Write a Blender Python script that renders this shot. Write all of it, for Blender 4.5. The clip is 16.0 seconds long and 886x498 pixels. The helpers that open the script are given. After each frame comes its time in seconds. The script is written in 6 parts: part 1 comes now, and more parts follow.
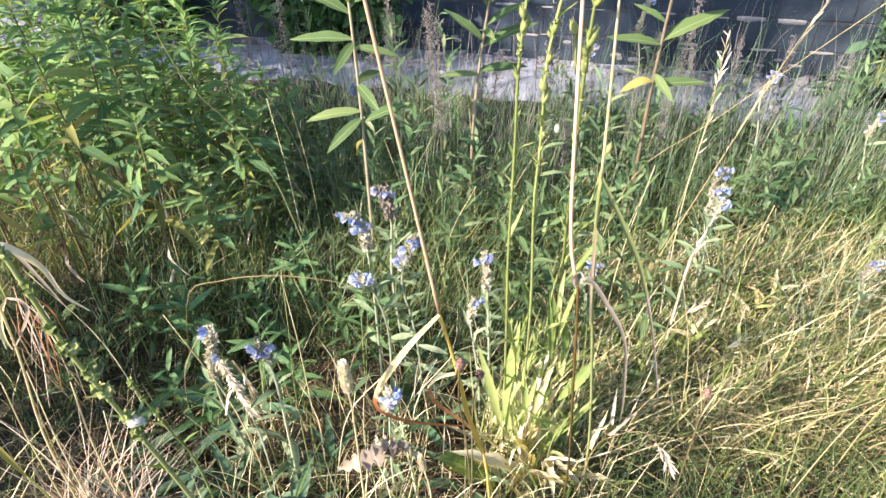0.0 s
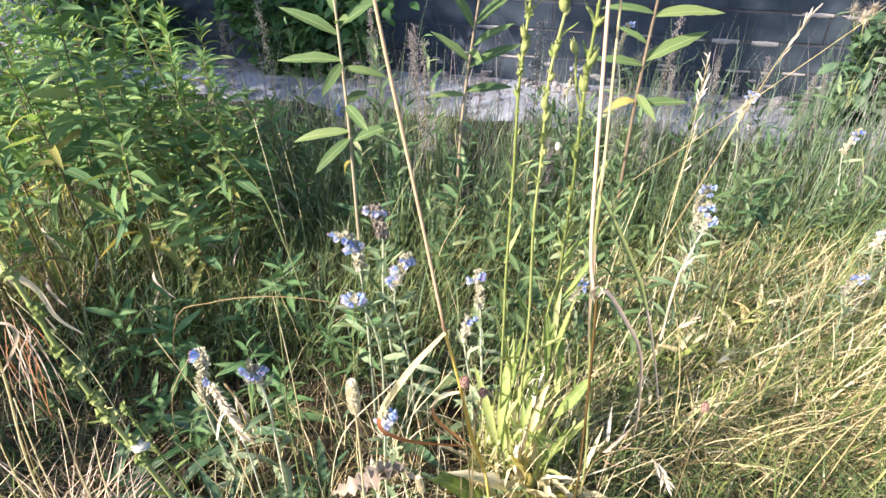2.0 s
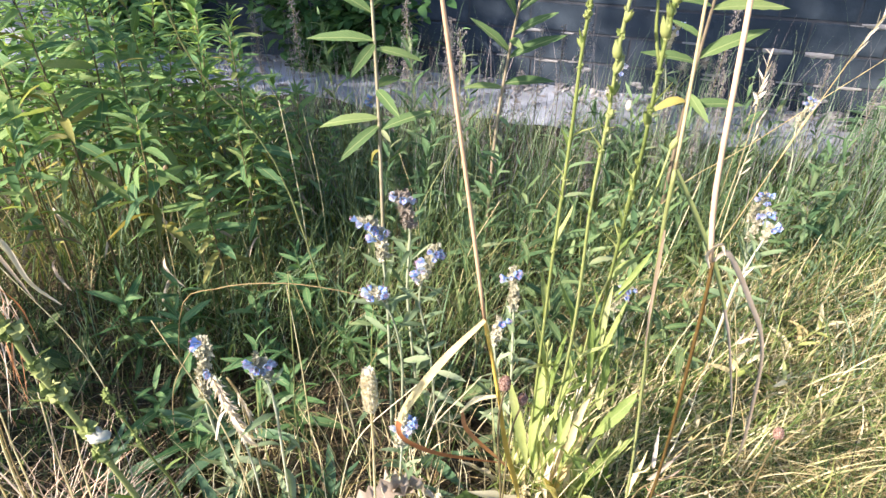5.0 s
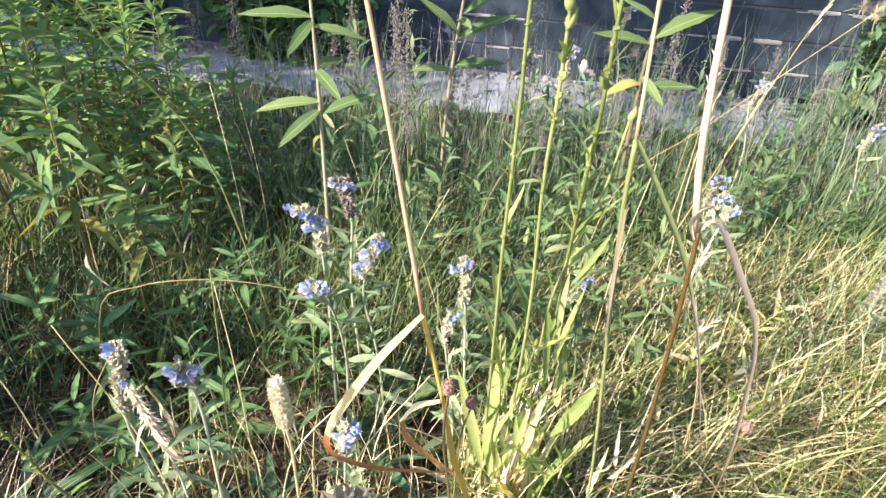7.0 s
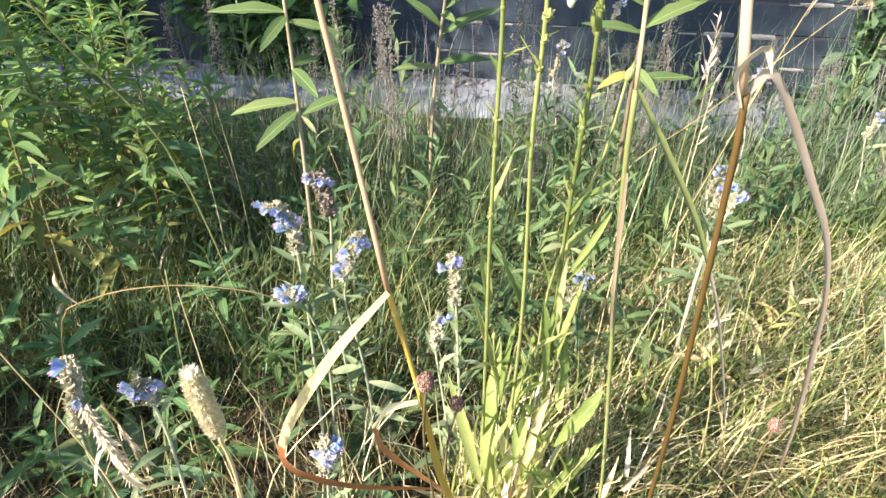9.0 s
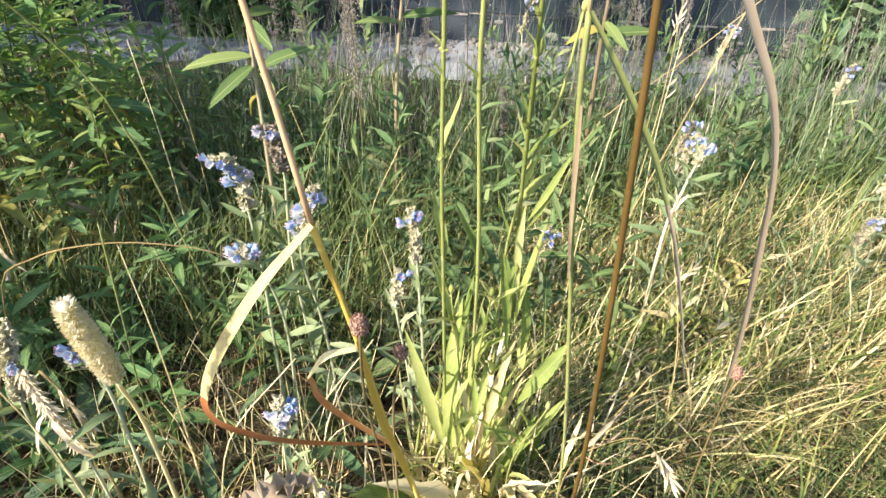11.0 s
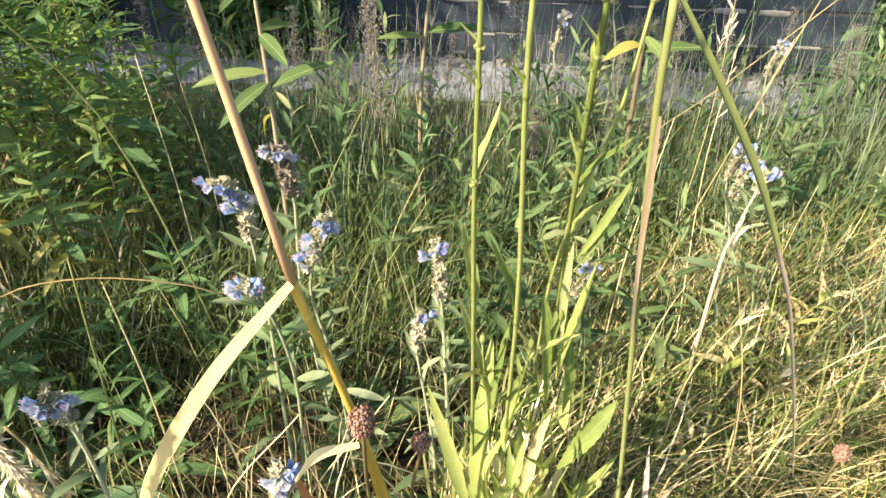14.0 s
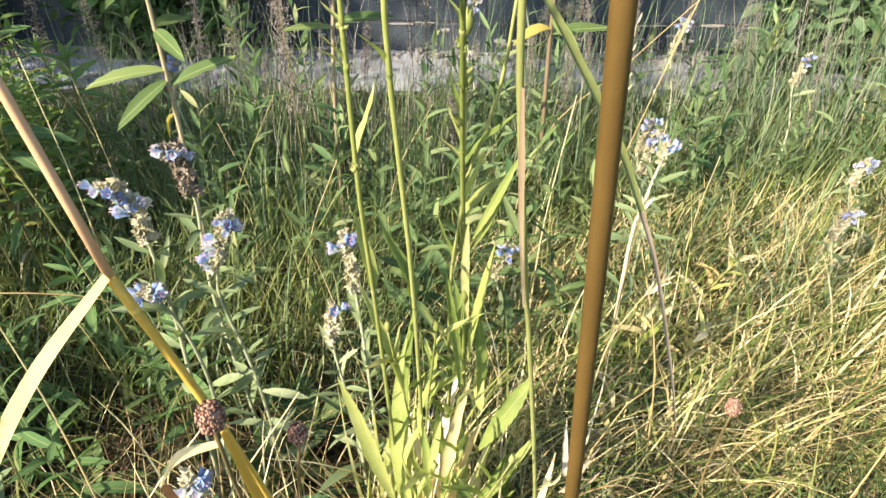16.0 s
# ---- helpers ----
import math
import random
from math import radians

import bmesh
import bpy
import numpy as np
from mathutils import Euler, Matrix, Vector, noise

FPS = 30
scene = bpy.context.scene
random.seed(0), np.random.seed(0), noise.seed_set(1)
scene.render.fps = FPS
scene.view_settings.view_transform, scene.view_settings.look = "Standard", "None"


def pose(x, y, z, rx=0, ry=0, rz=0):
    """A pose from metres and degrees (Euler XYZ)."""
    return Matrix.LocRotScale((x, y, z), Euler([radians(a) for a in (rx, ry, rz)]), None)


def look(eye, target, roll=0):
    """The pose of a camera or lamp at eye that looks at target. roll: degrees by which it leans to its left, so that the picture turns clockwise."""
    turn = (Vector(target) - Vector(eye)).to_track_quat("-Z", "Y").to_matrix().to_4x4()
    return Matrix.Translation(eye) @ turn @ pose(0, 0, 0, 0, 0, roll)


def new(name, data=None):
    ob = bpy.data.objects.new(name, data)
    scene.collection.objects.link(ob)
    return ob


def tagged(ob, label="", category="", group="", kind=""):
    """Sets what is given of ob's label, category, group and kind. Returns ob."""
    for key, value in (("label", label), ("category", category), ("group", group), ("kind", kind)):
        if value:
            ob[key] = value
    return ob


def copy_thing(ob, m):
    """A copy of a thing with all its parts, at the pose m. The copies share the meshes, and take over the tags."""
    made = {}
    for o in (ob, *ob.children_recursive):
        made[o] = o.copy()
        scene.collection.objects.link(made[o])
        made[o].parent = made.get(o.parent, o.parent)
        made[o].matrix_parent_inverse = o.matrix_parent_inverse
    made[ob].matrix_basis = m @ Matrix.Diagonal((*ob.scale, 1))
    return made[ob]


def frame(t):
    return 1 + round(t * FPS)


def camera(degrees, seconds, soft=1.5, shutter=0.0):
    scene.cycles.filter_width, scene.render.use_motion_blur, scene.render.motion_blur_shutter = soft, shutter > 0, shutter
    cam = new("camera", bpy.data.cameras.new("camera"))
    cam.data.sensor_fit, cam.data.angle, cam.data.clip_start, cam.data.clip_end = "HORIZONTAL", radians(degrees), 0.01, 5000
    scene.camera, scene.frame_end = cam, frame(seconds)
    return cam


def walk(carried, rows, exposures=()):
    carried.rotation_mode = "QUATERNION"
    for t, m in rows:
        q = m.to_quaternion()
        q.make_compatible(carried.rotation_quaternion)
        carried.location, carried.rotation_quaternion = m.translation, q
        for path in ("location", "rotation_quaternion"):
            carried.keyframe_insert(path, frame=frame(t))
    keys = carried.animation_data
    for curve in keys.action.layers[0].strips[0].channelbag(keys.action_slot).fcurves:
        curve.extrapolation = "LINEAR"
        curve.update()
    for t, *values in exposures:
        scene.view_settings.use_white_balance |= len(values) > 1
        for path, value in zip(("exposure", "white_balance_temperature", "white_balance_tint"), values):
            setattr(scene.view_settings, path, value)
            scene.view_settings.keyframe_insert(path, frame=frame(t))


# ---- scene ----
cam = camera(70.3, 16.0, soft=1.5)
PATH = [
    (0, (0.019, -0.002, 0.855), (-0.007, 1.642, -0.284), -0.7),
    (0.5, (0.01, 0.007, 0.855), (-0.019, 1.67, -0.256), -0.7),
    (1, (0.003, 0.006, 0.853), (-0.028, 1.671, -0.254), -0.5),
    (1.5, (-0.001, 0.002, 0.859), (0.0, 1.678, -0.234), -0.3),
    (2, (-0.005, -0.003, 0.853), (0.038, 1.676, -0.233), 0.0),
    (2.5, (-0.013, 0.015, 0.857), (-0.037, 1.692, -0.233), 0.7),
    (3, (-0.004, 0.026, 0.854), (-0.092, 1.702, -0.234), 0.3),
    (3.5, (-0.016, 0.037, 0.842), (-0.163, 1.733, -0.209), 0.3),
    (4, (-0.022, 0.039, 0.819), (-0.17, 1.737, -0.228), 0.0),
    (4.5, (-0.02, 0.05, 0.79), (-0.113, 1.754, -0.252), 0.6),
    (7, (-0.001, 0.118, 0.726), (0.106, 1.815, -0.329), 2.7),
    (7.5, (0.012, 0.131, 0.714), (0.133, 1.838, -0.322), 2.7),
    (8, (0.018, 0.129, 0.703), (0.162, 1.844, -0.316), 2.3),
    (8.5, (0.025, 0.137, 0.681), (0.169, 1.859, -0.327), 1.2),
    (9, (0.019, 0.161, 0.664), (0.129, 1.889, -0.336), 0.6),
    (9.5, (0.028, 0.168, 0.654), (0.179, 1.867, -0.389), 0.7),
    (12, (0.044, 0.192, 0.621), (0.223, 1.867, -0.458), 1.1),
    (12.5, (0.034, 0.217, 0.616), (0.139, 1.906, -0.45), 0.8),
    (13, (0.036, 0.231, 0.606), (0.147, 1.935, -0.435), 0.6),
    (13.5, (0.038, 0.253, 0.597), (0.124, 1.965, -0.432), 0.5),
    (14, (0.046, 0.263, 0.593), (0.153, 1.982, -0.423), 0.3),
    (14.5, (0.059, 0.266, 0.593), (0.245, 1.982, -0.418), 0.3),
    (15, (0.068, 0.266, 0.594), (0.288, 1.983, -0.409), -0.3),
    (15.5, (0.073, 0.263, 0.589), (0.326, 1.965, -0.431), -0.4),
    (16, (0.081, 0.261, 0.585), (0.368, 1.948, -0.451), -0.5),
]
TINTS = [(0, 1.7, 6000, 21), (7, 1.7, 6040, 19), (9, 1.7, 6230, 16), (12, 1.53, 6530, 12), (13, 1.53, 6550, 10), (14.2, 1.53, 7010, 12), (15.5, 1.55, 6860, 13), (16, 1.56, 6830, 13)]   # seconds, stops, kelvin, tint
walk(cam, [(t, look(eye, target, roll)) for t, eye, target, roll in PATH], TINTS)

# ---- light ----
SUN_AZ, SUN_EL = radians(212), radians(32)   # direction towards the sun: anticlockwise from +x, and above the horizon
to_sun = Vector((math.cos(SUN_AZ) * math.cos(SUN_EL), math.sin(SUN_AZ) * math.cos(SUN_EL), math.sin(SUN_EL)))
sun = new("sun", bpy.data.lights.new("sun", "SUN"))
sun.data.energy, sun.data.angle, sun.data.color = 4.9, radians(0.6), (1.0, 0.87, 0.68)
sun.matrix_world = look(to_sun * 20, (0, 0, 0))
world = bpy.data.worlds.new("sky")
scene.world = world
world.use_nodes = True
sky = world.node_tree.nodes.new("ShaderNodeTexSky")
sky.sky_type, sky.sun_disc = "NISHITA", False
sky.sun_elevation, sky.sun_rotation = SUN_EL, math.pi / 2 - SUN_AZ
back = world.node_tree.nodes["Background"]
back.inputs["Strength"].default_value = 0.122
world.node_tree.links.new(sky.outputs[0], back.inputs["Color"])


# ---- materials ----
def tree_of(name):
    m = bpy.data.materials.new(name)
    m.use_nodes = True
    nt = m.node_tree
    return m, nt, nt.nodes["Principled BSDF"], nt.nodes["Material Output"]


def ramp(nt, fac, stops):
    r = nt.nodes.new("ShaderNodeValToRGB")
    els = r.color_ramp.elements
    while len(els) < len(stops):
        els.new(0.5)
    for e, (p, c) in zip(els, stops):
        e.position, e.color = p, (*c, 1)
    nt.links.new(fac, r.inputs[0])
    return r.outputs[0]


def noise_of(nt, scale, detail=3.0, coords="Object", stretch=None):
    tc = nt.nodes.new("ShaderNodeTexCoord")
    n = nt.nodes.new("ShaderNodeTexNoise")
    n.inputs["Scale"].default_value, n.inputs["Detail"].default_value = scale, detail
    out = tc.outputs[coords]
    if stretch:
        mp = nt.nodes.new("ShaderNodeMapping")
        mp.inputs["Scale"].default_value = stretch
        nt.links.new(out, mp.inputs[0])
        out = mp.outputs[0]
    nt.links.new(out, n.inputs["Vector"])
    return n.outputs["Fac"]


def bump(nt, bsdf, height, strength, distance):
    b = nt.nodes.new("ShaderNodeBump")
    b.inputs["Strength"].default_value, b.inputs["Distance"].default_value = strength, distance
    nt.links.new(height, b.inputs["Height"])
    nt.links.new(b.outputs[0], bsdf.inputs["Normal"])


def math_node(nt, op, a, b):
    n = nt.nodes.new("ShaderNodeMath")
    n.operation = op
    for s, v in zip(n.inputs, (a, b)):
        if isinstance(v, (int, float)):
            s.default_value = v
        else:
            nt.links.new(v, s)
    return n.outputs[0]


def mix_rgb(nt, fac, a, b, mode="MIX"):
    n = nt.nodes.new("ShaderNodeMix")
    n.data_type, n.blend_type = "RGBA", mode
    for s, v in zip((n.inputs[0], n.inputs[6], n.inputs[7]), (fac, a, b)):
        if isinstance(v, (int, float)):
            s.default_value = v
        elif isinstance(v, tuple):
            s.default_value = (*v, 1)
        else:
            nt.links.new(v, s)
    return n.outputs[2]


def plant(name, stops, trans=0.3, rough=0.5, scale=60.0, patch=6.0, spread=1.0, veins=False):
    """Leaf or straw: a ramp of colours picked per piece and by blotches, with light shining through."""
    m, nt, b, out = tree_of(name)
    oi, geo = nt.nodes.new("ShaderNodeObjectInfo"), nt.nodes.new("ShaderNodeNewGeometry")
    pick = math_node(nt, "FRACT", math_node(nt, "ADD", oi.outputs["Random"], geo.outputs["Random Per Island"]), 0)
    fine = noise_of(nt, scale, 4.0)
    tc = nt.nodes.new("ShaderNodeNewGeometry")
    big = nt.nodes.new("ShaderNodeTexNoise")
    big.inputs["Scale"].default_value, big.inputs["Detail"].default_value = patch, 2.0
    nt.links.new(tc.outputs["Position"], big.inputs["Vector"])
    f = math_node(nt, "MULTIPLY", math_node(nt, "SUBTRACT", pick, 0.5), 0.75 * spread)
    f = math_node(nt, "ADD", f, math_node(nt, "MULTIPLY", fine, 0.45))
    f = math_node(nt, "ADD", f, math_node(nt, "MULTIPLY", big.outputs["Fac"], 0.7))
    col = ramp(nt, math_node(nt, "SUBTRACT", f, 0.1), stops)
    relief = fine
    if veins:                              # a pale midrib and slanting side veins, along the leaf's own length
        tc2, sep = nt.nodes.new("ShaderNodeTexCoord"), nt.nodes.new("ShaderNodeSeparateXYZ")
        nt.links.new(tc2.outputs["Generated"], sep.inputs[0])
        off = math_node(nt, "ABSOLUTE", math_node(nt, "SUBTRACT", sep.outputs["Y"], 0.5), 0)
        rib = math_node(nt, "LESS_THAN", off, 0.035)
        side = math_node(nt, "SINE", math_node(nt, "MULTIPLY", math_node(nt, "SUBTRACT", sep.outputs["X"], math_node(nt, "MULTIPLY", off, 0.55)), 75.0), 0)
        side = math_node(nt, "MULTIPLY", math_node(nt, "GREATER_THAN", side, 0.75), 0.22)
        col = mix_rgb(nt, math_node(nt, "MULTIPLY", math_node(nt, "MAXIMUM", rib, side), 0.5), col, (0.34, 0.38, 0.16))
        relief = math_node(nt, "ADD", fine, math_node(nt, "MULTIPLY", side, -2.0))
    nt.links.new(col, b.inputs["Base Color"])
    b.inputs["Roughness"].default_value = rough
    b.inputs["Specular IOR Level"].default_value = 0.2
    bump(nt, b, relief, 0.35, 0.001)
    if trans:
        t = nt.nodes.new("ShaderNodeBsdfTranslucent")
        g = mix_rgb(nt, 1.0, col, (1.0, 1.0, 0.55), "MULTIPLY")
        nt.links.new(g, t.inputs["Color"])
        mx = nt.nodes.new("ShaderNodeMixShader")
        mx.inputs[0].default_value = trans
        nt.links.new(b.outputs[0], mx.inputs[1])
        nt.links.new(t.outputs[0], mx.inputs[2])
        nt.links.new(mx.outputs[0], out.inputs[0])
    return m


GRASS = plant("grass_green", [(0.1, (0.055, 0.09, 0.025)), (0.45, (0.115, 0.17, 0.045)), (0.75, (0.2, 0.24, 0.08)), (1.0, (0.34, 0.33, 0.15))], 0.38, 0.65)
# Bluer and lighter than GRASS: haze and skylight near the path, as colour.
PATH_GRASS = plant("path_side_grass", [(0.1, (0.095, 0.17, 0.09)), (0.5, (0.18, 0.27, 0.155)), (0.8, (0.27, 0.345, 0.22)), (1.0, (0.4, 0.4, 0.28))], 0.38, 0.7)
# Darker than GRASS; some of the undergrowth's shade is put into it.
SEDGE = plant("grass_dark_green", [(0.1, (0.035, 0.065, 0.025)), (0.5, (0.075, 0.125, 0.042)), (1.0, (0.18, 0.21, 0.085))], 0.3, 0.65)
OLIVE_GRASS = plant("grass_olive", [(0.1, (0.055, 0.09, 0.03)), (0.5, (0.12, 0.175, 0.062)), (0.8, (0.21, 0.26, 0.105)), (1.0, (0.42, 0.38, 0.2))], 0.38, 0.65)
STRAW = plant("straw", [(0.05, (0.2, 0.14, 0.065)), (0.4, (0.42, 0.345, 0.17)), (0.7, (0.62, 0.54, 0.3)), (1.0, (0.74, 0.69, 0.47))], 0.3, 0.65)
# Extra dark: part of the shade between the plants is in this colour.
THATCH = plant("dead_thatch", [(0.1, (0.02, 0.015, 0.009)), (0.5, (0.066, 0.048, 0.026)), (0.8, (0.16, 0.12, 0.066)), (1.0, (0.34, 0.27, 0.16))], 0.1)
GOLD_LEAF = plant("goldenrod_leaf", [(0.05, (0.08, 0.17, 0.078)), (0.4, (0.135, 0.25, 0.095)), (0.7, (0.19, 0.3, 0.1)), (0.9, (0.26, 0.34, 0.12)), (1.0, (0.36, 0.38, 0.15))], 0.45, 0.7, spread=1.15, veins=True)
HERB_LEAF = plant("herb_leaf", [(0.1, (0.055, 0.105, 0.042)), (0.5, (0.1, 0.175, 0.065)), (1.0, (0.2, 0.27, 0.115))], 0.35, 0.65, spread=1.3, veins=True)
DARK_LEAF = plant("shrub_leaf", [(0.1, (0.03, 0.08, 0.025)), (0.6, (0.07, 0.16, 0.05)), (1.0, (0.14, 0.24, 0.08))], 0.3)
HERB_FAR = plant("grey_green_leaf", [(0.1, (0.066, 0.13, 0.056)), (0.5, (0.125, 0.21, 0.092)), (0.85, (0.205, 0.285, 0.14)), (1.0, (0.3, 0.33, 0.17))], 0.38, 0.7, spread=1.3)
GOLD_FAR = plant("goldenrod_foliage", [(0.05, (0.1, 0.2, 0.09)), (0.4, (0.165, 0.295, 0.105)), (0.7, (0.23, 0.355, 0.115)), (0.9, (0.31, 0.4, 0.135)), (1.0, (0.42, 0.44, 0.17))], 0.45, 0.7, spread=1.15)
DOCK_LEAF = plant("dock_leaf", [(0.1, (0.055, 0.11, 0.055)), (0.6, (0.1, 0.18, 0.09)), (1.0, (0.2, 0.27, 0.15))], 0.3)
BROAD_LEAF = plant("broad_leaf", [(0.1, (0.075, 0.14, 0.05)), (0.5, (0.115, 0.185, 0.065)), (1.0, (0.2, 0.26, 0.09))], 0.36, 0.6, veins=True)
YELLOW_LEAF = plant("yellowed_leaf", [(0.1, (0.17, 0.17, 0.04)), (0.6, (0.3, 0.27, 0.07)), (1.0, (0.42, 0.34, 0.12))], 0.35, 0.7)
BROWN_LEAF = plant("withered_leaf", [(0.1, (0.2, 0.11, 0.065)), (0.5, (0.36, 0.22, 0.14)), (1.0, (0.58, 0.45, 0.33))], 0.25, 0.7)
PALE_LEAF = plant("bleached_leaf", [(0.1, (0.56, 0.47, 0.34)), (0.6, (0.72, 0.63, 0.5)), (1.0, (0.8, 0.75, 0.63))], 0.35)
OLIVE_LEAF = plant("olive_leaf", [(0.1, (0.14, 0.15, 0.04)), (0.6, (0.24, 0.24, 0.07)), (1.0, (0.34, 0.32, 0.1))], 0.35)
SHOOT_LEAF = plant("shoot_leaf", [(0.1, (0.05, 0.125, 0.045)), (0.5, (0.085, 0.185, 0.068)), (1.0, (0.16, 0.27, 0.11))], 0.4, 0.65, veins=True)
RED_STEM = plant("reddish_stem", [(0.1, (0.09, 0.075, 0.035)), (0.5, (0.15, 0.115, 0.055)), (1.0, (0.2, 0.2, 0.08))], 0.0)
GREEN_STEM = plant("green_stem", [(0.1, (0.13, 0.175, 0.045)), (0.5, (0.235, 0.275, 0.085)), (1.0, (0.4, 0.41, 0.18))], 0.2)
CHICORY_LEAF = plant("chicory_leaf", [(0.1, (0.13, 0.2, 0.05)), (0.4, (0.25, 0.33, 0.09)), (0.7, (0.4, 0.45, 0.16)), (1.0, (0.58, 0.57, 0.3))], 0.45, 0.5, 90, 25, veins=True)
PALE_GREEN = plant("yellow_green_blade", [(0.1, (0.2, 0.25, 0.07)), (0.5, (0.38, 0.42, 0.14)), (1.0, (0.62, 0.6, 0.32))], 0.4)
GREY_STEM = plant("grey_brown_stem", [(0.1, (0.14, 0.11, 0.07)), (0.5, (0.24, 0.2, 0.13)), (1.0, (0.34, 0.31, 0.2))], 0.0)
LITTER = plant("leaf_litter", [(0.1, (0.24, 0.19, 0.13)), (0.5, (0.4, 0.33, 0.25)), (1.0, (0.58, 0.51, 0.41))], 0.15)
CULM = plant("dry_culm", [(0.1, (0.55, 0.35, 0.21)), (0.5, (0.71, 0.53, 0.37)), (1.0, (0.8, 0.68, 0.53))], 0.1, 0.5, 120)
CULM_GOLD = plant("golden_culm", [(0.1, (0.48, 0.31, 0.055)), (0.5, (0.63, 0.46, 0.11)), (1.0, (0.74, 0.6, 0.24))], 0.1, 0.4, 120)
BROWN_CULM = plant("brown_culm", [(0.1, (0.085, 0.054, 0.016)), (0.5, (0.138, 0.088, 0.028)), (1.0, (0.2, 0.135, 0.052))], 0.1, 0.5, 120)
HERB_STEM = plant("herb_stem", [(0.1, (0.07, 0.11, 0.045)), (0.5, (0.12, 0.17, 0.07)), (1.0, (0.22, 0.25, 0.13))], 0.2, 0.7)
RUST = plant("rust_blade", [(0.1, (0.28, 0.11, 0.045)), (0.5, (0.42, 0.19, 0.085)), (1.0, (0.6, 0.36, 0.2))], 0.25, 0.55)
HANGING = plant("yellow_cream_blade", [(0.1, (0.52, 0.42, 0.19)), (0.5, (0.67, 0.58, 0.31)), (1.0, (0.75, 0.69, 0.45))], 0.3, 0.5, 90)
BLADE = plant("cream_blade", [(0.1, (0.54, 0.45, 0.25)), (0.5, (0.68, 0.6, 0.37)), (1.0, (0.77, 0.72, 0.52))], 0.3, 0.45, 90)
FOLDED = plant("striped_green_blade", [(0.1, (0.18, 0.21, 0.07)), (0.5, (0.28, 0.31, 0.12)), (1.0, (0.42, 0.42, 0.2))], 0.3, 0.45, 90)
BUG_STEM = plant("bugloss_stem", [(0.1, (0.24, 0.27, 0.17)), (0.5, (0.36, 0.39, 0.26)), (1.0, (0.5, 0.51, 0.38))], 0.15, 0.8)
BUG_LEAF = plant("bugloss_leaf", [(0.1, (0.12, 0.18, 0.09)), (0.5, (0.2, 0.27, 0.14)), (1.0, (0.36, 0.41, 0.25))], 0.35, 0.7)
CALYX = plant("bugloss_calyx", [(0.1, (0.3, 0.29, 0.19)), (0.5, (0.5, 0.47, 0.34)), (1.0, (0.7, 0.66, 0.53))], 0.3, 0.8)
OLD_CALYX = plant("faded_calyx", [(0.1, (0.12, 0.1, 0.075)), (0.5, (0.22, 0.19, 0.15)), (1.0, (0.34, 0.3, 0.25))], 0.2, 0.85)
PETAL = plant("blue_violet_petal", [(0.1, (0.22, 0.35, 0.8)), (0.4, (0.37, 0.49, 0.86)), (0.7, (0.56, 0.64, 0.88)), (1.0, (0.8, 0.81, 0.88))], 0.4, 0.6)
STAMEN = plant("pink_stamen", [(0.1, (0.5, 0.3, 0.45)), (1.0, (0.75, 0.6, 0.68))], 0.2)
WHITE = plant("white_petal", [(0.1, (0.6, 0.6, 0.5)), (1.0, (0.8, 0.8, 0.72))], 0.4, 0.6)
SPIKE = plant("timothy_spike", [(0.1, (0.62, 0.56, 0.43)), (0.5, (0.74, 0.69, 0.56)), (1.0, (0.82, 0.79, 0.69))], 0.4, 0.8, 200)
BURNET = plant("burnet_head", [(0.1, (0.16, 0.085, 0.06)), (0.5, (0.3, 0.185, 0.14)), (1.0, (0.48, 0.36, 0.29))], 0.15, 0.7, 200)
SEED = plant("grey_seed", [(0.1, (0.13, 0.12, 0.115)), (0.5, (0.23, 0.21, 0.205)), (1.0, (0.36, 0.33, 0.32))], 0.1, 0.9)


def soil_material():
    m, nt, b, out = tree_of("soil")
    n1, n2 = noise_of(nt, 9, 6), noise_of(nt, 70, 6)
    # soil tones lowered to deepen the shade in the gaps above it
    c = ramp(nt, n1, [(0.3, (0.018, 0.015, 0.009)), (0.6, (0.04, 0.038, 0.02)), (0.8, (0.07, 0.068, 0.033))])
    c = mix_rgb(nt, math_node(nt, "MULTIPLY", n2, 0.6), c, (0.07, 0.058, 0.034))
    nt.links.new(c, b.inputs["Base Color"])
    b.inputs["Roughness"].default_value = 0.95
    bump(nt, b, n2, 0.8, 0.02)
    return m


def path_material():
    m, nt, b, out = tree_of("worn_concrete")
    n1, n2, n3 = noise_of(nt, 5, 6), noise_of(nt, 60, 6), noise_of(nt, 300, 3)
    c = ramp(nt, n1, [(0.3, (0.14, 0.16, 0.19)), (0.45, (0.205, 0.23, 0.27)), (0.58, (0.285, 0.32, 0.37)), (0.75, (0.385, 0.415, 0.46))])
    c = mix_rgb(nt, math_node(nt, "MULTIPLY", n2, 0.5), c, (0.19, 0.185, 0.18))
    nt.links.new(c, b.inputs["Base Color"])
    b.inputs["Roughness"].default_value = 0.92
    bump(nt, b, math_node(nt, "ADD", n2, math_node(nt, "MULTIPLY", n3, 0.5)), 0.6, 0.008)
    return m


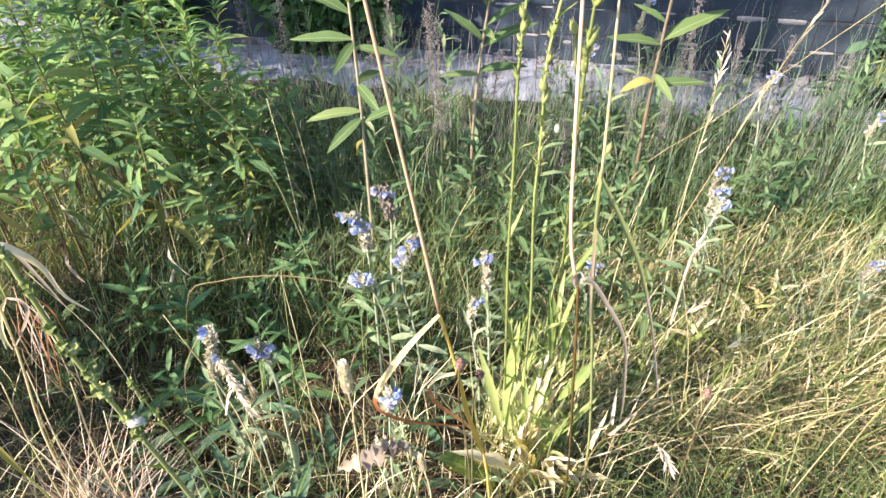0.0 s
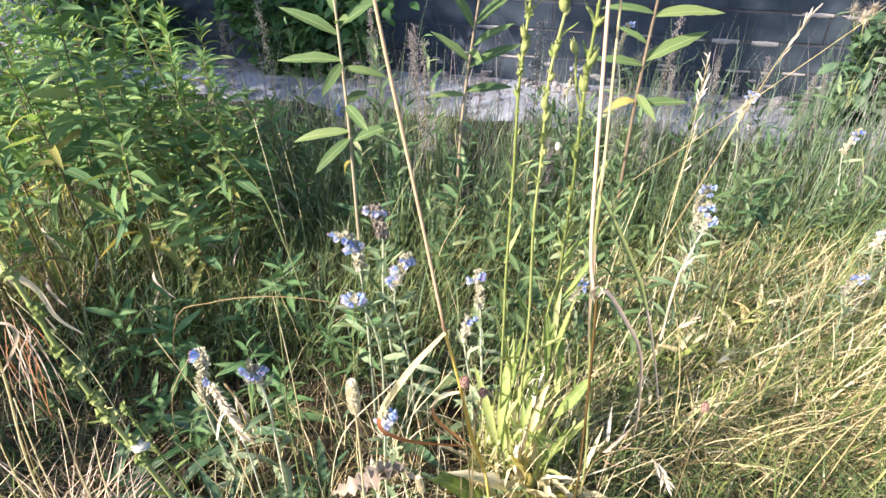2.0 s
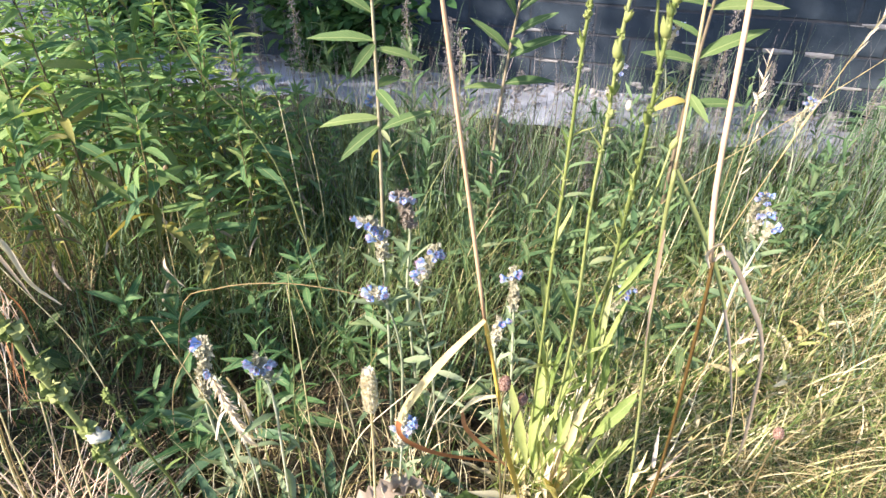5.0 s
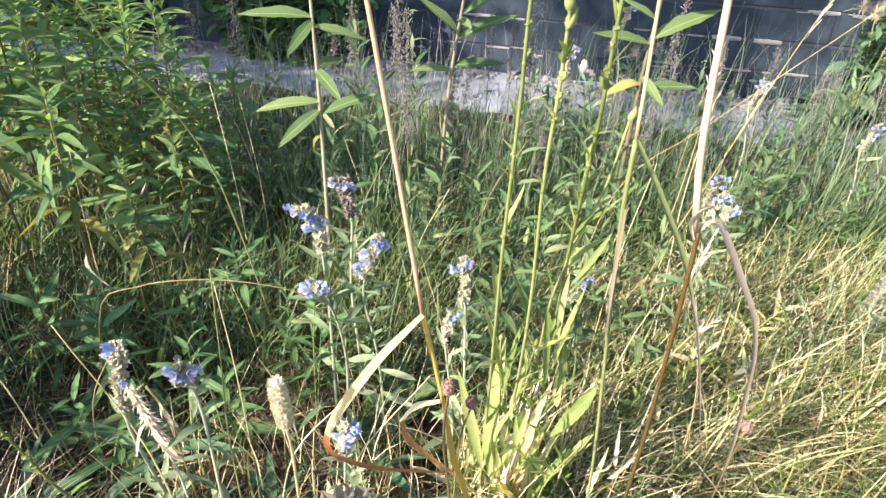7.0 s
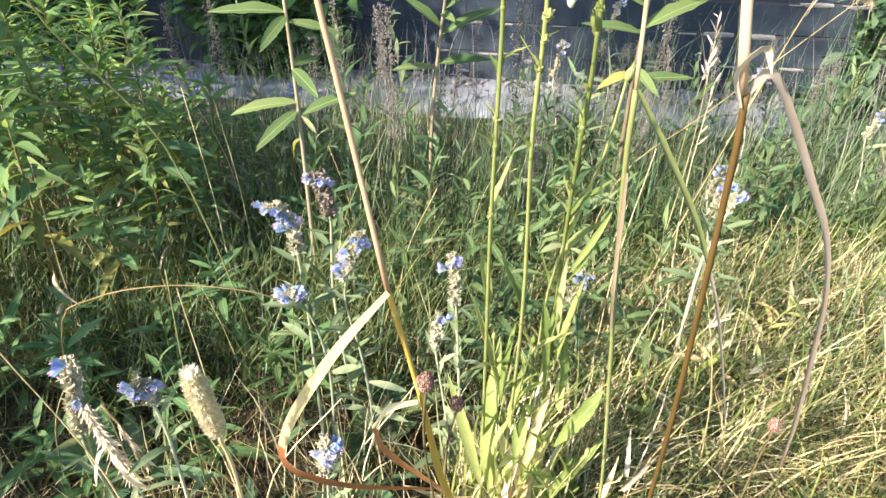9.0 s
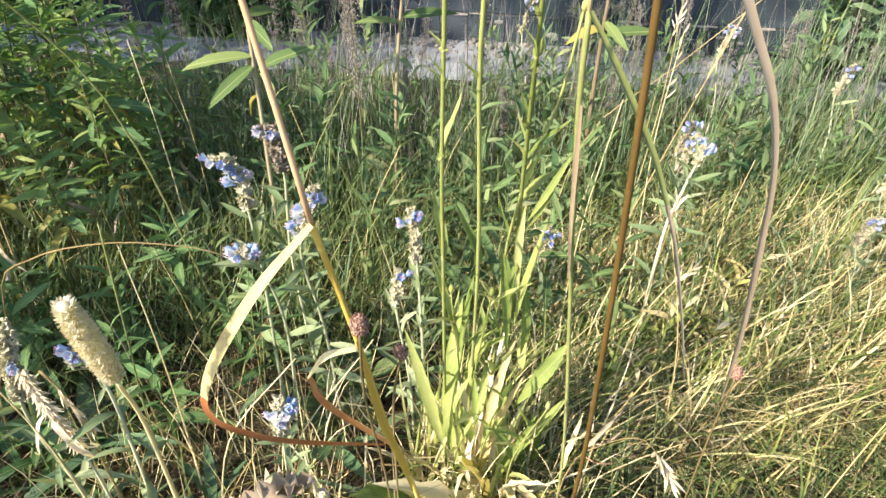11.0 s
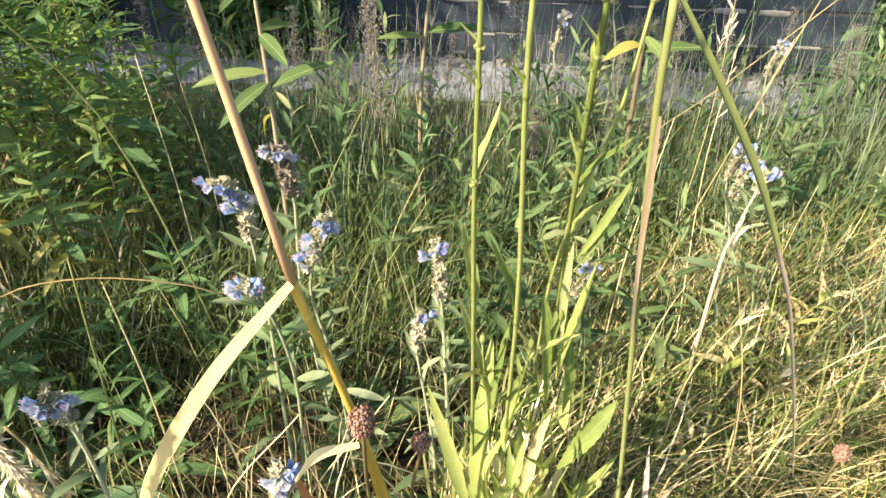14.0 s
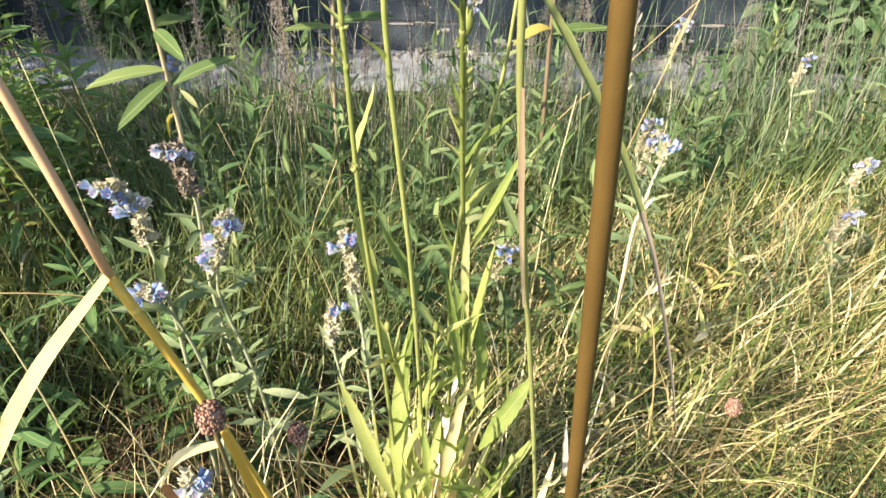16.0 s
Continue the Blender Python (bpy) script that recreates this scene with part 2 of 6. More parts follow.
def brick_material():
    m, nt, b, out = tree_of("slate_painted_brick")
    oi = nt.nodes.new("ShaderNodeObjectInfo")
    g = nt.nodes.new("ShaderNodeNewGeometry")
    n1, n2 = noise_of(nt, 14, 5), noise_of(nt, 120, 4)
    f = math_node(nt, "ADD", math_node(nt, "MULTIPLY", math_node(nt, "ADD", oi.outputs["Random"], g.outputs["Random Per Island"]), 0.25), math_node(nt, "MULTIPLY", n1, 0.7))
    c = ramp(nt, f, [(0.2, (0.011, 0.018, 0.027)), (0.6, (0.022, 0.034, 0.047)), (0.9, (0.046, 0.06, 0.075))])
    nt.links.new(c, b.inputs["Base Color"])
    b.inputs["Specular IOR Level"].default_value = 0.3
    b.inputs["Roughness"].default_value = 0.8
    bump(nt, b, math_node(nt, "ADD", n2, n1), 0.5, 0.004)
    return m


def simple(name, stops, scale, rough=0.9, strength=0.5, dist=0.003):
    m, nt, b, out = tree_of(name)
    oi, g = nt.nodes.new("ShaderNodeObjectInfo"), nt.nodes.new("ShaderNodeNewGeometry")
    n1 = noise_of(nt, scale, 5)
    f = math_node(nt, "ADD", math_node(nt, "MULTIPLY", g.outputs["Random Per Island"], 0.5), math_node(nt, "MULTIPLY", n1, 0.6))
    nt.links.new(ramp(nt, f, stops), b.inputs["Base Color"])
    b.inputs["Roughness"].default_value = rough
    bump(nt, b, n1, strength, dist)
    return m


SOIL, PATHM, BRICK = soil_material(), path_material(), brick_material()
MORTAR = simple("dark_mortar", [(0.2, (0.018, 0.022, 0.03)), (0.9, (0.05, 0.054, 0.062))], 60)
CHIP = simple("bare_pale_mortar", [(0.2, (0.09, 0.09, 0.088)), (0.9, (0.29, 0.285, 0.275))], 90)
STONE = simple("rubble", [(0.1, (0.07, 0.067, 0.065)), (0.5, (0.17, 0.162, 0.157)), (0.9, (0.34, 0.325, 0.31))], 80)


# ---- mesh tools ----
class Geo:
    """Verts and faces gathered for one mesh."""
    def __init__(self):
        self.v, self.f = [], []

    def tube(self, pts, radii, sides=6, closed=True):
        pts = [Vector(p) for p in pts]
        base = len(self.v)
        for i, p in enumerate(pts):
            d = (pts[min(i + 1, len(pts) - 1)] - pts[max(i - 1, 0)]).normalized()
            a = d.cross(Vector((0.3, 1, 0.1))).normalized()
            b = d.cross(a)
            for k in range(sides):
                w = 2 * math.pi * k / sides
                self.v.append(p + (a * math.cos(w) + b * math.sin(w)) * radii[i])
        for i in range(len(pts) - 1):
            for k in range(sides):
                n = (k + 1) % sides
                self.f.append((base + i * sides + k, base + i * sides + n, base + (i + 1) * sides + n, base + (i + 1) * sides + k))
        if closed:
            self.f.append(tuple(base + k for k in range(sides))[::-1])
            self.f.append(tuple(base + (len(pts) - 1) * sides + k for k in range(sides)))
        return self

    def strip(self, pts, widths, normal, fold=0.25, twist=0.0, ruffle=0.0):
        """A blade along pts with a folded midrib. normal: the way its upper side looks."""
        pts = [Vector(p) for p in pts]
        normal = Vector(normal)
        base, n = len(self.v), len(pts)
        for i, p in enumerate(pts):
            d = (pts[min(i + 1, n - 1)] - pts[max(i - 1, 0)]).normalized()
            s = d.cross(normal)
            s = s.normalized() if s.length > 1e-4 else Vector((1, 0, 0))
            s = Matrix.Rotation(twist * i / n, 3, d) @ s
            up = s.cross(d)
            w = widths[i] / 2
            r1, r2 = (random.uniform(-ruffle, ruffle), random.uniform(-ruffle, ruffle)) if ruffle else (0, 0)
            self.v += [p - s * w + up * w * (fold + r1), p, p + s * w + up * w * (fold + r2)]
        for i in range(n - 1):
            a = base + 3 * i
            self.f += [(a, a + 1, a + 4, a + 3), (a + 1, a + 2, a + 5, a + 4)]
        return self

    def ball(self, c, r, stretch=(1, 1, 1), rings=4, sides=6, jag=0.0, rot=None):
        base = len(self.v)
        c = Vector(c)
        for i in range(rings + 1):
            a = math.pi * i / rings
            for k in range(sides):
                w = 2 * math.pi * (k + 0.5 * (i % 2)) / sides
                q = 1 + random.uniform(-jag, jag)
                o = Vector((math.sin(a) * math.cos(w) * stretch[0], math.sin(a) * math.sin(w) * stretch[1], math.cos(a) * stretch[2])) * r * q
                self.v.append(c + (rot @ o if rot else o))
        for i in range(rings):
            for k in range(sides):
                n = (k + 1) % sides
                self.f.append((base + i * sides + k, base + (i + 1) * sides + k, base + (i + 1) * sides + n, base + i * sides + n))
        return self

    def add(self, other, m):
        """Another shape's verts and faces, moved by a matrix."""
        base = len(self.v)
        self.v += [m @ v for v in other.v]
        self.f += [tuple(base + k for k in f) for f in other.f]
        return self

    def mesh(self, name, mat, smooth=True):
        me = bpy.data.meshes.new(name)
        me.from_pydata([tuple(v) for v in self.v], [], self.f)
        me.materials.append(mat)
        if smooth:
            me.polygons.foreach_set("use_smooth", [True] * len(me.polygons))
        me.update()
        return me


def part(name, geo, material, parent, label=""):
    ob = new(name, geo.mesh(name, material))
    ob.parent = parent
    return tagged(ob, label)


def piece(name, mesh, parent, m, label=""):
    """One more object on a shared mesh, under its thing."""
    ob = new(name, mesh)
    ob.parent, ob.matrix_basis = parent, m
    return tagged(ob, label)


def thing(name, at, label, category, group="", kind=""):
    ob = new(name)
    ob.empty_display_size = 0.02
    ob.location = at
    return tagged(ob, label, category, group, kind)


def curve(ctrl, n):
    """A smooth line through the control points (Catmull-Rom)."""
    c = [Vector(p) for p in ctrl]
    c = [c[0] * 2 - c[1], *c, c[-1] * 2 - c[-2]]
    out, segs = [], len(c) - 3
    for i in range(n + 1):
        u = i / n * segs
        k = min(int(u), segs - 1)
        t = u - k
        p0, p1, p2, p3 = c[k:k + 4]
        out.append(0.5 * (2 * p1 + (p2 - p0) * t + (2 * p0 - 5 * p1 + 4 * p2 - p3) * t * t + (3 * p1 - p0 - 3 * p2 + p3) * t ** 3))
    return out


def bulk(name, verts, faces, mat, label, category, smooth=True):
    """A mesh from big arrays of verts (n, 3) and quads (m, 4)."""
    me = bpy.data.meshes.new(name)
    me.vertices.add(len(verts))
    me.vertices.foreach_set("co", verts.astype(np.float32).ravel())
    me.loops.add(faces.size)
    me.loops.foreach_set("vertex_index", faces.astype(np.int32).ravel())
    me.polygons.add(len(faces))
    me.polygons.foreach_set("loop_start", np.arange(0, faces.size, 4, dtype=np.int32))
    me.polygons.foreach_set("use_smooth", np.full(len(faces), smooth))
    me.update(calc_edges=True)
    me.materials.append(mat)
    return tagged(new(name, me), label, category, "", "stuff")


# ---- the lie of the land ----
WALL_Y, SLOPE = 2.73, 0.27            # the wall's foot runs along y = WALL_Y - SLOPE * x
TURN_W = math.atan(SLOPE)
PATH_W, LOW = 0.47, -0.13


def off_wall(x, y):
    """Distance in front of the wall's foot."""
    return (WALL_Y - SLOPE * x - y) * math.cos(TURN_W)


def ground_z(x, y):
    d = off_wall(x, y)
    s = np.clip((d - PATH_W) / 0.6, 0, 1)
    s = s * s * (3 - 2 * s)
    far = np.clip((np.abs(x) + np.abs(y) - 6) / 10, 0, 1)
    bumps = 0.014 * np.sin(7.3 * x + 2.1 * y) + 0.011 * np.sin(9.1 * y - 4.7 * x + 1.3) + 0.006 * np.sin(21 * x + 1.7) * np.sin(19 * y)
    return (LOW * s + bumps * s * (1 - far)) * (1 - 0.6 * far) - 0.012


def gz(x, y):
    return float(ground_z(np.float64(x), np.float64(y)))


def ground_sheet():
    fine_x, fine_y = np.arange(-3, 3.01, 0.05), np.arange(-1.5, 3.51, 0.05)
    out = np.array([0.3, 0.8, 1.6, 3, 6, 12, 25, 60, 150, 400])
    xs = np.concatenate([-3 - out[::-1], fine_x, 3 + out])
    ys = np.concatenate([-1.5 - out[::-1], fine_y, 3.5 + out])
    X, Y = np.meshgrid(xs, ys)
    Z = ground_z(X, Y)
    nx, ny = len(xs), len(ys)
    i = np.arange(nx * ny).reshape(ny, nx)
    f = np.stack([i[:-1, :-1], i[:-1, 1:], i[1:, 1:], i[1:, :-1]], -1).reshape(-1, 4)
    ob = bulk("ground", np.stack([X, Y, Z], -1).reshape(-1, 3), f, SOIL, "dark brown soil littered with old grass", "ground")
    ob["kind"] = "structure"


ground_sheet()


def along(u, d, z):
    """u metres along the wall, d in front of it."""
    c, s = math.cos(TURN_W), math.sin(TURN_W)
    return Vector((u * c - d * s, WALL_Y - u * s - d * c, z))


def footpath():
    g = Geo()
    rng = random.Random(4)
    us = [-14 + 0.12 * i for i in range(230)]
    ds = [-0.02, 0.08, 0.17, 0.26, 0.35, 0.43, 0.49]
    for u in us:
        for j, d in enumerate(ds):
            edge = j == len(ds) - 1
            g.v.append(along(u, d + (rng.uniform(-0.05, 0.04) if j > 4 else 0), (-0.03 if edge else 0.004 + rng.uniform(-0.004, 0.004))))
    w = len(ds)
    for i in range(len(us) - 1):
        for j in range(w - 1):
            a = i * w + j
            g.f.append((a, a + 1, a + w + 1, a + w))
    ob = new("path", g.mesh("path", PATHM))
    tagged(ob, "pale grey worn concrete footpath beside the wall", "path", "", "structure")


footpath()


def rubble():
    rng = random.Random(7)
    random.seed(7)
    g = Geo()
    for _ in range(1300):
        u = rng.uniform(-2.2, 2.6)
        near = rng.random() < 0.7
        d = abs(rng.gauss(0, 0.09)) + 0.01 if near else rng.uniform(0.02, 0.46)
        r = rng.uniform(0.004, 0.012) * (2.1 if near and rng.random() < 0.2 else 1)
        g.ball(along(u, d, 0.004 + r * 0.3), r, (rng.uniform(0.8, 1.6), rng.uniform(0.7, 1.3), rng.uniform(0.4, 0.8)), 3, 5, 0.25, Matrix.Rotation(rng.uniform(0, 6.3), 3, "Z"))
    tagged(new("gravel", g.mesh("gravel", STONE, False)), "grey stones and crumbs of mortar along the wall's foot", "gravel", "", "stuff")


rubble()

# ---- grass ----
rs = np.random.RandomState(11)


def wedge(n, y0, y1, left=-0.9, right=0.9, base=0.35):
    """Random places in the wedge of meadow that the camera sees, between two shares of the view's half width."""
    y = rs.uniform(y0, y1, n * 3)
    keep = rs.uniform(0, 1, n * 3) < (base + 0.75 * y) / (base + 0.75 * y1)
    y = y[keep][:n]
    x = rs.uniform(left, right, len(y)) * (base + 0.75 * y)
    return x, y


def blades(x, y, h, w, az, lean, bend, z=None, seg=4):
    """Ribbon blades as arrays. az: heading of the lean; lean: tilt at the foot; bend: how much it grows to the tip (radians)."""
    n = len(x)
    p = np.stack([x, y, (ground_z(x, y) - 0.005) if z is None else z], -1)
    swirl = rs.randn(n) * 0.55
    turn = az + np.pi / 2 + rs.uniform(-0.9, 0.9, n)
    side = np.stack([np.cos(turn), np.sin(turn), rs.uniform(-0.2, 0.2, n)], -1)
    rings = []
    for i in range(seg + 1):
        s = i / seg
        ww = (w * (1 - s ** 1.6) * (0.55 + 0.45 * min(1, s * 4)) + 0.0003)[:, None] / 2
        rings += [p - side * ww, p + side * ww]
        th = lean + bend * (s + 0.5 / seg) ** 1.3
        a = az + swirl * (s - 0.2) * 1.6
        out = np.stack([np.cos(a), np.sin(a), np.zeros(n)], -1)
        p = p + (np.sin(th)[:, None] * out + np.cos(th)[:, None] * np.array([0, 0, 1.0])) * (h / seg)[:, None]
    v = np.stack(rings, 1).reshape(-1, 3)
    k = 2 * (seg + 1)
    b = np.arange(n)[:, None, None] * k + np.arange(seg)[None, :, None] * 2
    f = (b + np.array([0, 1, 3, 2])[None, None, :]).reshape(-1, 4)
    return v, f


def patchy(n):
    """The whole wedge in view, with few blades over the shaded litter in front of the goldenrod."""
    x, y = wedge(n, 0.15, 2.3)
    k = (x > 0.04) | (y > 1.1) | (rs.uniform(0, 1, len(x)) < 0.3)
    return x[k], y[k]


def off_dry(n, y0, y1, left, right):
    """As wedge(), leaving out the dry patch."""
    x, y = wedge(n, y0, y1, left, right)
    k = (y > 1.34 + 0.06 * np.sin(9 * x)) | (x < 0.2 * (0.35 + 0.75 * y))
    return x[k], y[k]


def off_path(x, y, edge=0.0):
    d = off_wall(x, y)
    return d > PATH_W + edge + 0.05 * np.sin(8 * x) + 0.03 * np.sin(23 * x + 1)


def sward(name, mat, label, n, region, hr, wr, az, lean, bend, edge=0.0, seg=4):
    x, y = region(n)
    k = off_path(x, y, edge)
    x, y = x[k], y[k]
    tuft = np.sin(17 * x + 5 * y + 2 * np.sin(11 * y)) * np.sin(15 * y - 6 * x + 2 * np.sin(9 * x)) + 0.5 * np.sin(41 * x) * np.sin(37 * y)
    k = (tuft > rs.uniform(-1.6, 0.7, len(x))) | (mat in (THATCH,))
    x, y = x[k], y[k]
    m = len(x)
    h, w = rs.uniform(*hr, m) * rs.uniform(0.6, 1, m), rs.uniform(*wr, m)
    clear = np.clip((np.hypot(x, y) - 0.12) / 0.45, 0.25, 1)     # kept low round the camera's start
    h = h * np.where(y < 0.5, clear, 1) * (np.clip((off_wall(x, y) - PATH_W) / 0.4, 0.45, 1) if hr[1] < 0.43 else 1)     # short beside the path too
    a = az[0] + rs.randn(m) * az[1]
    v, f = blades(x, y, h, w, a, np.abs(rs.uniform(*lean, m)), rs.uniform(*bend, m), None, seg)
    bulk(name, v, f, mat, label, "grass")


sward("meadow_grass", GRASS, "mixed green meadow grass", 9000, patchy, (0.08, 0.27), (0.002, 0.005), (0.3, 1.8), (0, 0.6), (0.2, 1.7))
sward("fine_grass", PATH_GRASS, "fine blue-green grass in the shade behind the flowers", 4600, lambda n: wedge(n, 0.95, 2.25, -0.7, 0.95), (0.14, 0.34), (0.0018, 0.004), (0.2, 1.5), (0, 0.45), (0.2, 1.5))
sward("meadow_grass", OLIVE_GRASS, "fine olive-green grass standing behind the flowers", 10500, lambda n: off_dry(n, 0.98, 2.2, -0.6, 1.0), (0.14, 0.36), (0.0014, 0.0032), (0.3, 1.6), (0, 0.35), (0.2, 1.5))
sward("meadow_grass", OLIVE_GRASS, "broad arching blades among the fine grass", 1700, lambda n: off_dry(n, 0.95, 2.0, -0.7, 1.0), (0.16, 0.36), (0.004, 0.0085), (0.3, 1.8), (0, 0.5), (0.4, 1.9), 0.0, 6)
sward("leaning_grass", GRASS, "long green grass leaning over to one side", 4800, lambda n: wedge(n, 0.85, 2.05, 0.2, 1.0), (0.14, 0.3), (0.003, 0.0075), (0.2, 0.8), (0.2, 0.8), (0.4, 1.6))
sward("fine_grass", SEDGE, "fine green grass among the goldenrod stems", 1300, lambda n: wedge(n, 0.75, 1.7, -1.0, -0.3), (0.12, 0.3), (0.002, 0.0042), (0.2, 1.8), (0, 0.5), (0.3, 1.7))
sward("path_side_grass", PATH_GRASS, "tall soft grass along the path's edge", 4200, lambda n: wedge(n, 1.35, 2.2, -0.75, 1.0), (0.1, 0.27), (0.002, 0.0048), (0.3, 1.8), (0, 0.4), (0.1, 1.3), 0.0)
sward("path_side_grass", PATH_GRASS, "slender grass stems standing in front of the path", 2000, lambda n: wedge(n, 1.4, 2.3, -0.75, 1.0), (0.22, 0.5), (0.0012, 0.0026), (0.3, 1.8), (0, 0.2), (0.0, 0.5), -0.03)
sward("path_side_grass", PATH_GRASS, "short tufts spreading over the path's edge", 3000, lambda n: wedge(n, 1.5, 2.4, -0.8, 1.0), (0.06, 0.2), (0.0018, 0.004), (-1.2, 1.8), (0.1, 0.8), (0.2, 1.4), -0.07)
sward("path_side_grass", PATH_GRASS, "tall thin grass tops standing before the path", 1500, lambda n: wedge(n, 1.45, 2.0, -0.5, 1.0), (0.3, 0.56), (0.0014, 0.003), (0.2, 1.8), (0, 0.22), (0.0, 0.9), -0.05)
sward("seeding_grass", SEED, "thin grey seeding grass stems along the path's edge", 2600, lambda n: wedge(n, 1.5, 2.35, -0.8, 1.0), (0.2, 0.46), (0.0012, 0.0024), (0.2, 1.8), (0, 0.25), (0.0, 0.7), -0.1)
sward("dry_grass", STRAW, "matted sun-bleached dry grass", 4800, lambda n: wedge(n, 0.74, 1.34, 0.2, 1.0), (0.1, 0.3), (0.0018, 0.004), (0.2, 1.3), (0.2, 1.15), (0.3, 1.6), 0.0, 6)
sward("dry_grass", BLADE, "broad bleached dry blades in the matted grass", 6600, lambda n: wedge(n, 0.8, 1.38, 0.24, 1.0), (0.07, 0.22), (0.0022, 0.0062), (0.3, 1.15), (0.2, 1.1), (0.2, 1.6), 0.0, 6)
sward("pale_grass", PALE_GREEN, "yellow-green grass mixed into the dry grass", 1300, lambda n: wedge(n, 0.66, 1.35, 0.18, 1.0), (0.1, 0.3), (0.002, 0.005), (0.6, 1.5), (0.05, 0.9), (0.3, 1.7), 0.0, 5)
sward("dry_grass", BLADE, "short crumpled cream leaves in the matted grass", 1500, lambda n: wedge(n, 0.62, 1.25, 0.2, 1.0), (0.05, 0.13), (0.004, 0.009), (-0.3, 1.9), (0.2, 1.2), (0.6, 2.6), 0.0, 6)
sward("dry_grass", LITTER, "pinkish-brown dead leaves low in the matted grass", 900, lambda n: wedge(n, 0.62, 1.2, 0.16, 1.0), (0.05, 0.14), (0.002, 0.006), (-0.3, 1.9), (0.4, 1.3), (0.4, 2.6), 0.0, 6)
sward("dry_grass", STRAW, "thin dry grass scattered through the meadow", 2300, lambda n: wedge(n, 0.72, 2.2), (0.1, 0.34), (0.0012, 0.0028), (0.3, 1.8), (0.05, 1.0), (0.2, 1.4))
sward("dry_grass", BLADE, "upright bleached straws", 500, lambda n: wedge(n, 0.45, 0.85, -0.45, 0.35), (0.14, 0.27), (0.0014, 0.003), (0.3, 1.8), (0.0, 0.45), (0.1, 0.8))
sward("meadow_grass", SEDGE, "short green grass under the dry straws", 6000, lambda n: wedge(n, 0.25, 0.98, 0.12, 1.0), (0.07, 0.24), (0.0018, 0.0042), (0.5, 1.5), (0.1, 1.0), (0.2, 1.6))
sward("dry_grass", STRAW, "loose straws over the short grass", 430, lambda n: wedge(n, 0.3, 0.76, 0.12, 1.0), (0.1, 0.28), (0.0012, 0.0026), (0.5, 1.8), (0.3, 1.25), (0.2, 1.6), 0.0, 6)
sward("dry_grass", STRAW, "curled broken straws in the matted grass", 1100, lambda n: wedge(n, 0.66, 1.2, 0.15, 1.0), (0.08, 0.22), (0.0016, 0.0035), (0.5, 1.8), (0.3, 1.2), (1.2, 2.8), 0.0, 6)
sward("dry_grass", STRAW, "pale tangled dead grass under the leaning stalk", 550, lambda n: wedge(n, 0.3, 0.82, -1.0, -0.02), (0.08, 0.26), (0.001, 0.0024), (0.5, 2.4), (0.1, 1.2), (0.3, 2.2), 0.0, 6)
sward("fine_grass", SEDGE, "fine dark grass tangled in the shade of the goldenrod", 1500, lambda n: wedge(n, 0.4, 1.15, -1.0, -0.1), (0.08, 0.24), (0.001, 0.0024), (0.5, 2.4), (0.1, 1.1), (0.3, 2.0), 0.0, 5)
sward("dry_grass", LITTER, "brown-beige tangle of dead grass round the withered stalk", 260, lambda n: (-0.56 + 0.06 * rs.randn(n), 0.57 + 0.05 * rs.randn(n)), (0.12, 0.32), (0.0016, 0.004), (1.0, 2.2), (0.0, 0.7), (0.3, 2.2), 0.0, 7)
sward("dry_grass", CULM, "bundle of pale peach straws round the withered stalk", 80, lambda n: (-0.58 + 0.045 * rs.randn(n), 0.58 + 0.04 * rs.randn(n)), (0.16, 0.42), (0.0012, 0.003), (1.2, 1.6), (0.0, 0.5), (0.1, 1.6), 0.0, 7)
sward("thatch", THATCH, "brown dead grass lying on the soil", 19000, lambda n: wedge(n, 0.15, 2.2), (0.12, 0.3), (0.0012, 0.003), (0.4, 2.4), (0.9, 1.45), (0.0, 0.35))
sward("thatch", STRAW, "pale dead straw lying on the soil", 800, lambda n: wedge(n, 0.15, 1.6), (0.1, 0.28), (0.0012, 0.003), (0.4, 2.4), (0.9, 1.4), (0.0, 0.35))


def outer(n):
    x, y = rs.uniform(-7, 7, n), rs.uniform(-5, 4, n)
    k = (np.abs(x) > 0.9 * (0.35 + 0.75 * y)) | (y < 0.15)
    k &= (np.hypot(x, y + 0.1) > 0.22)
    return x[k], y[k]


def clump(n):
    """Close round the foot of the chicory."""
    a, r = rs.uniform(0, 6.3, n), 0.09 * np.sqrt(rs.uniform(0, 1, n))
    return 0.15 + r * np.cos(a), 0.73 + r * np.sin(a)


sward("meadow_grass", GRASS, "green meadow grass round about", 70000, outer, (0.15, 0.36), (0.005, 0.011), (0.3, 1.8), (0, 0.5), (0.2, 1.4), 0.0, 3)
sward("meadow_grass", PATH_GRASS, "soft green grass of the meadow round about", 45000, lambda n: outer(n), (0.12, 0.34), (0.005, 0.012), (0.3, 1.8), (0, 0.6), (0.2, 1.5), 0.0, 3)
sward("dry_grass", STRAW, "dry grass in the meadow round about", 22000, outer, (0.15, 0.4), (0.003, 0.006), (0.4, 1.5), (0.1, 0.9), (0.2, 1.2), 0.0, 3)
sward("pale_grass", PALE_GREEN, "yellow-green grass growing through the chicory clump", 90, clump, (0.12, 0.34), (0.003, 0.007), (0.3, 1.8), (0.0, 0.25), (0.0, 0.6))
sward("pale_grass", BLADE, "bleached blades round the chicory's foot", 260, clump, (0.08, 0.26), (0.0025, 0.006), (0.3, 1.8), (0.0, 0.5), (0.2, 1.5))


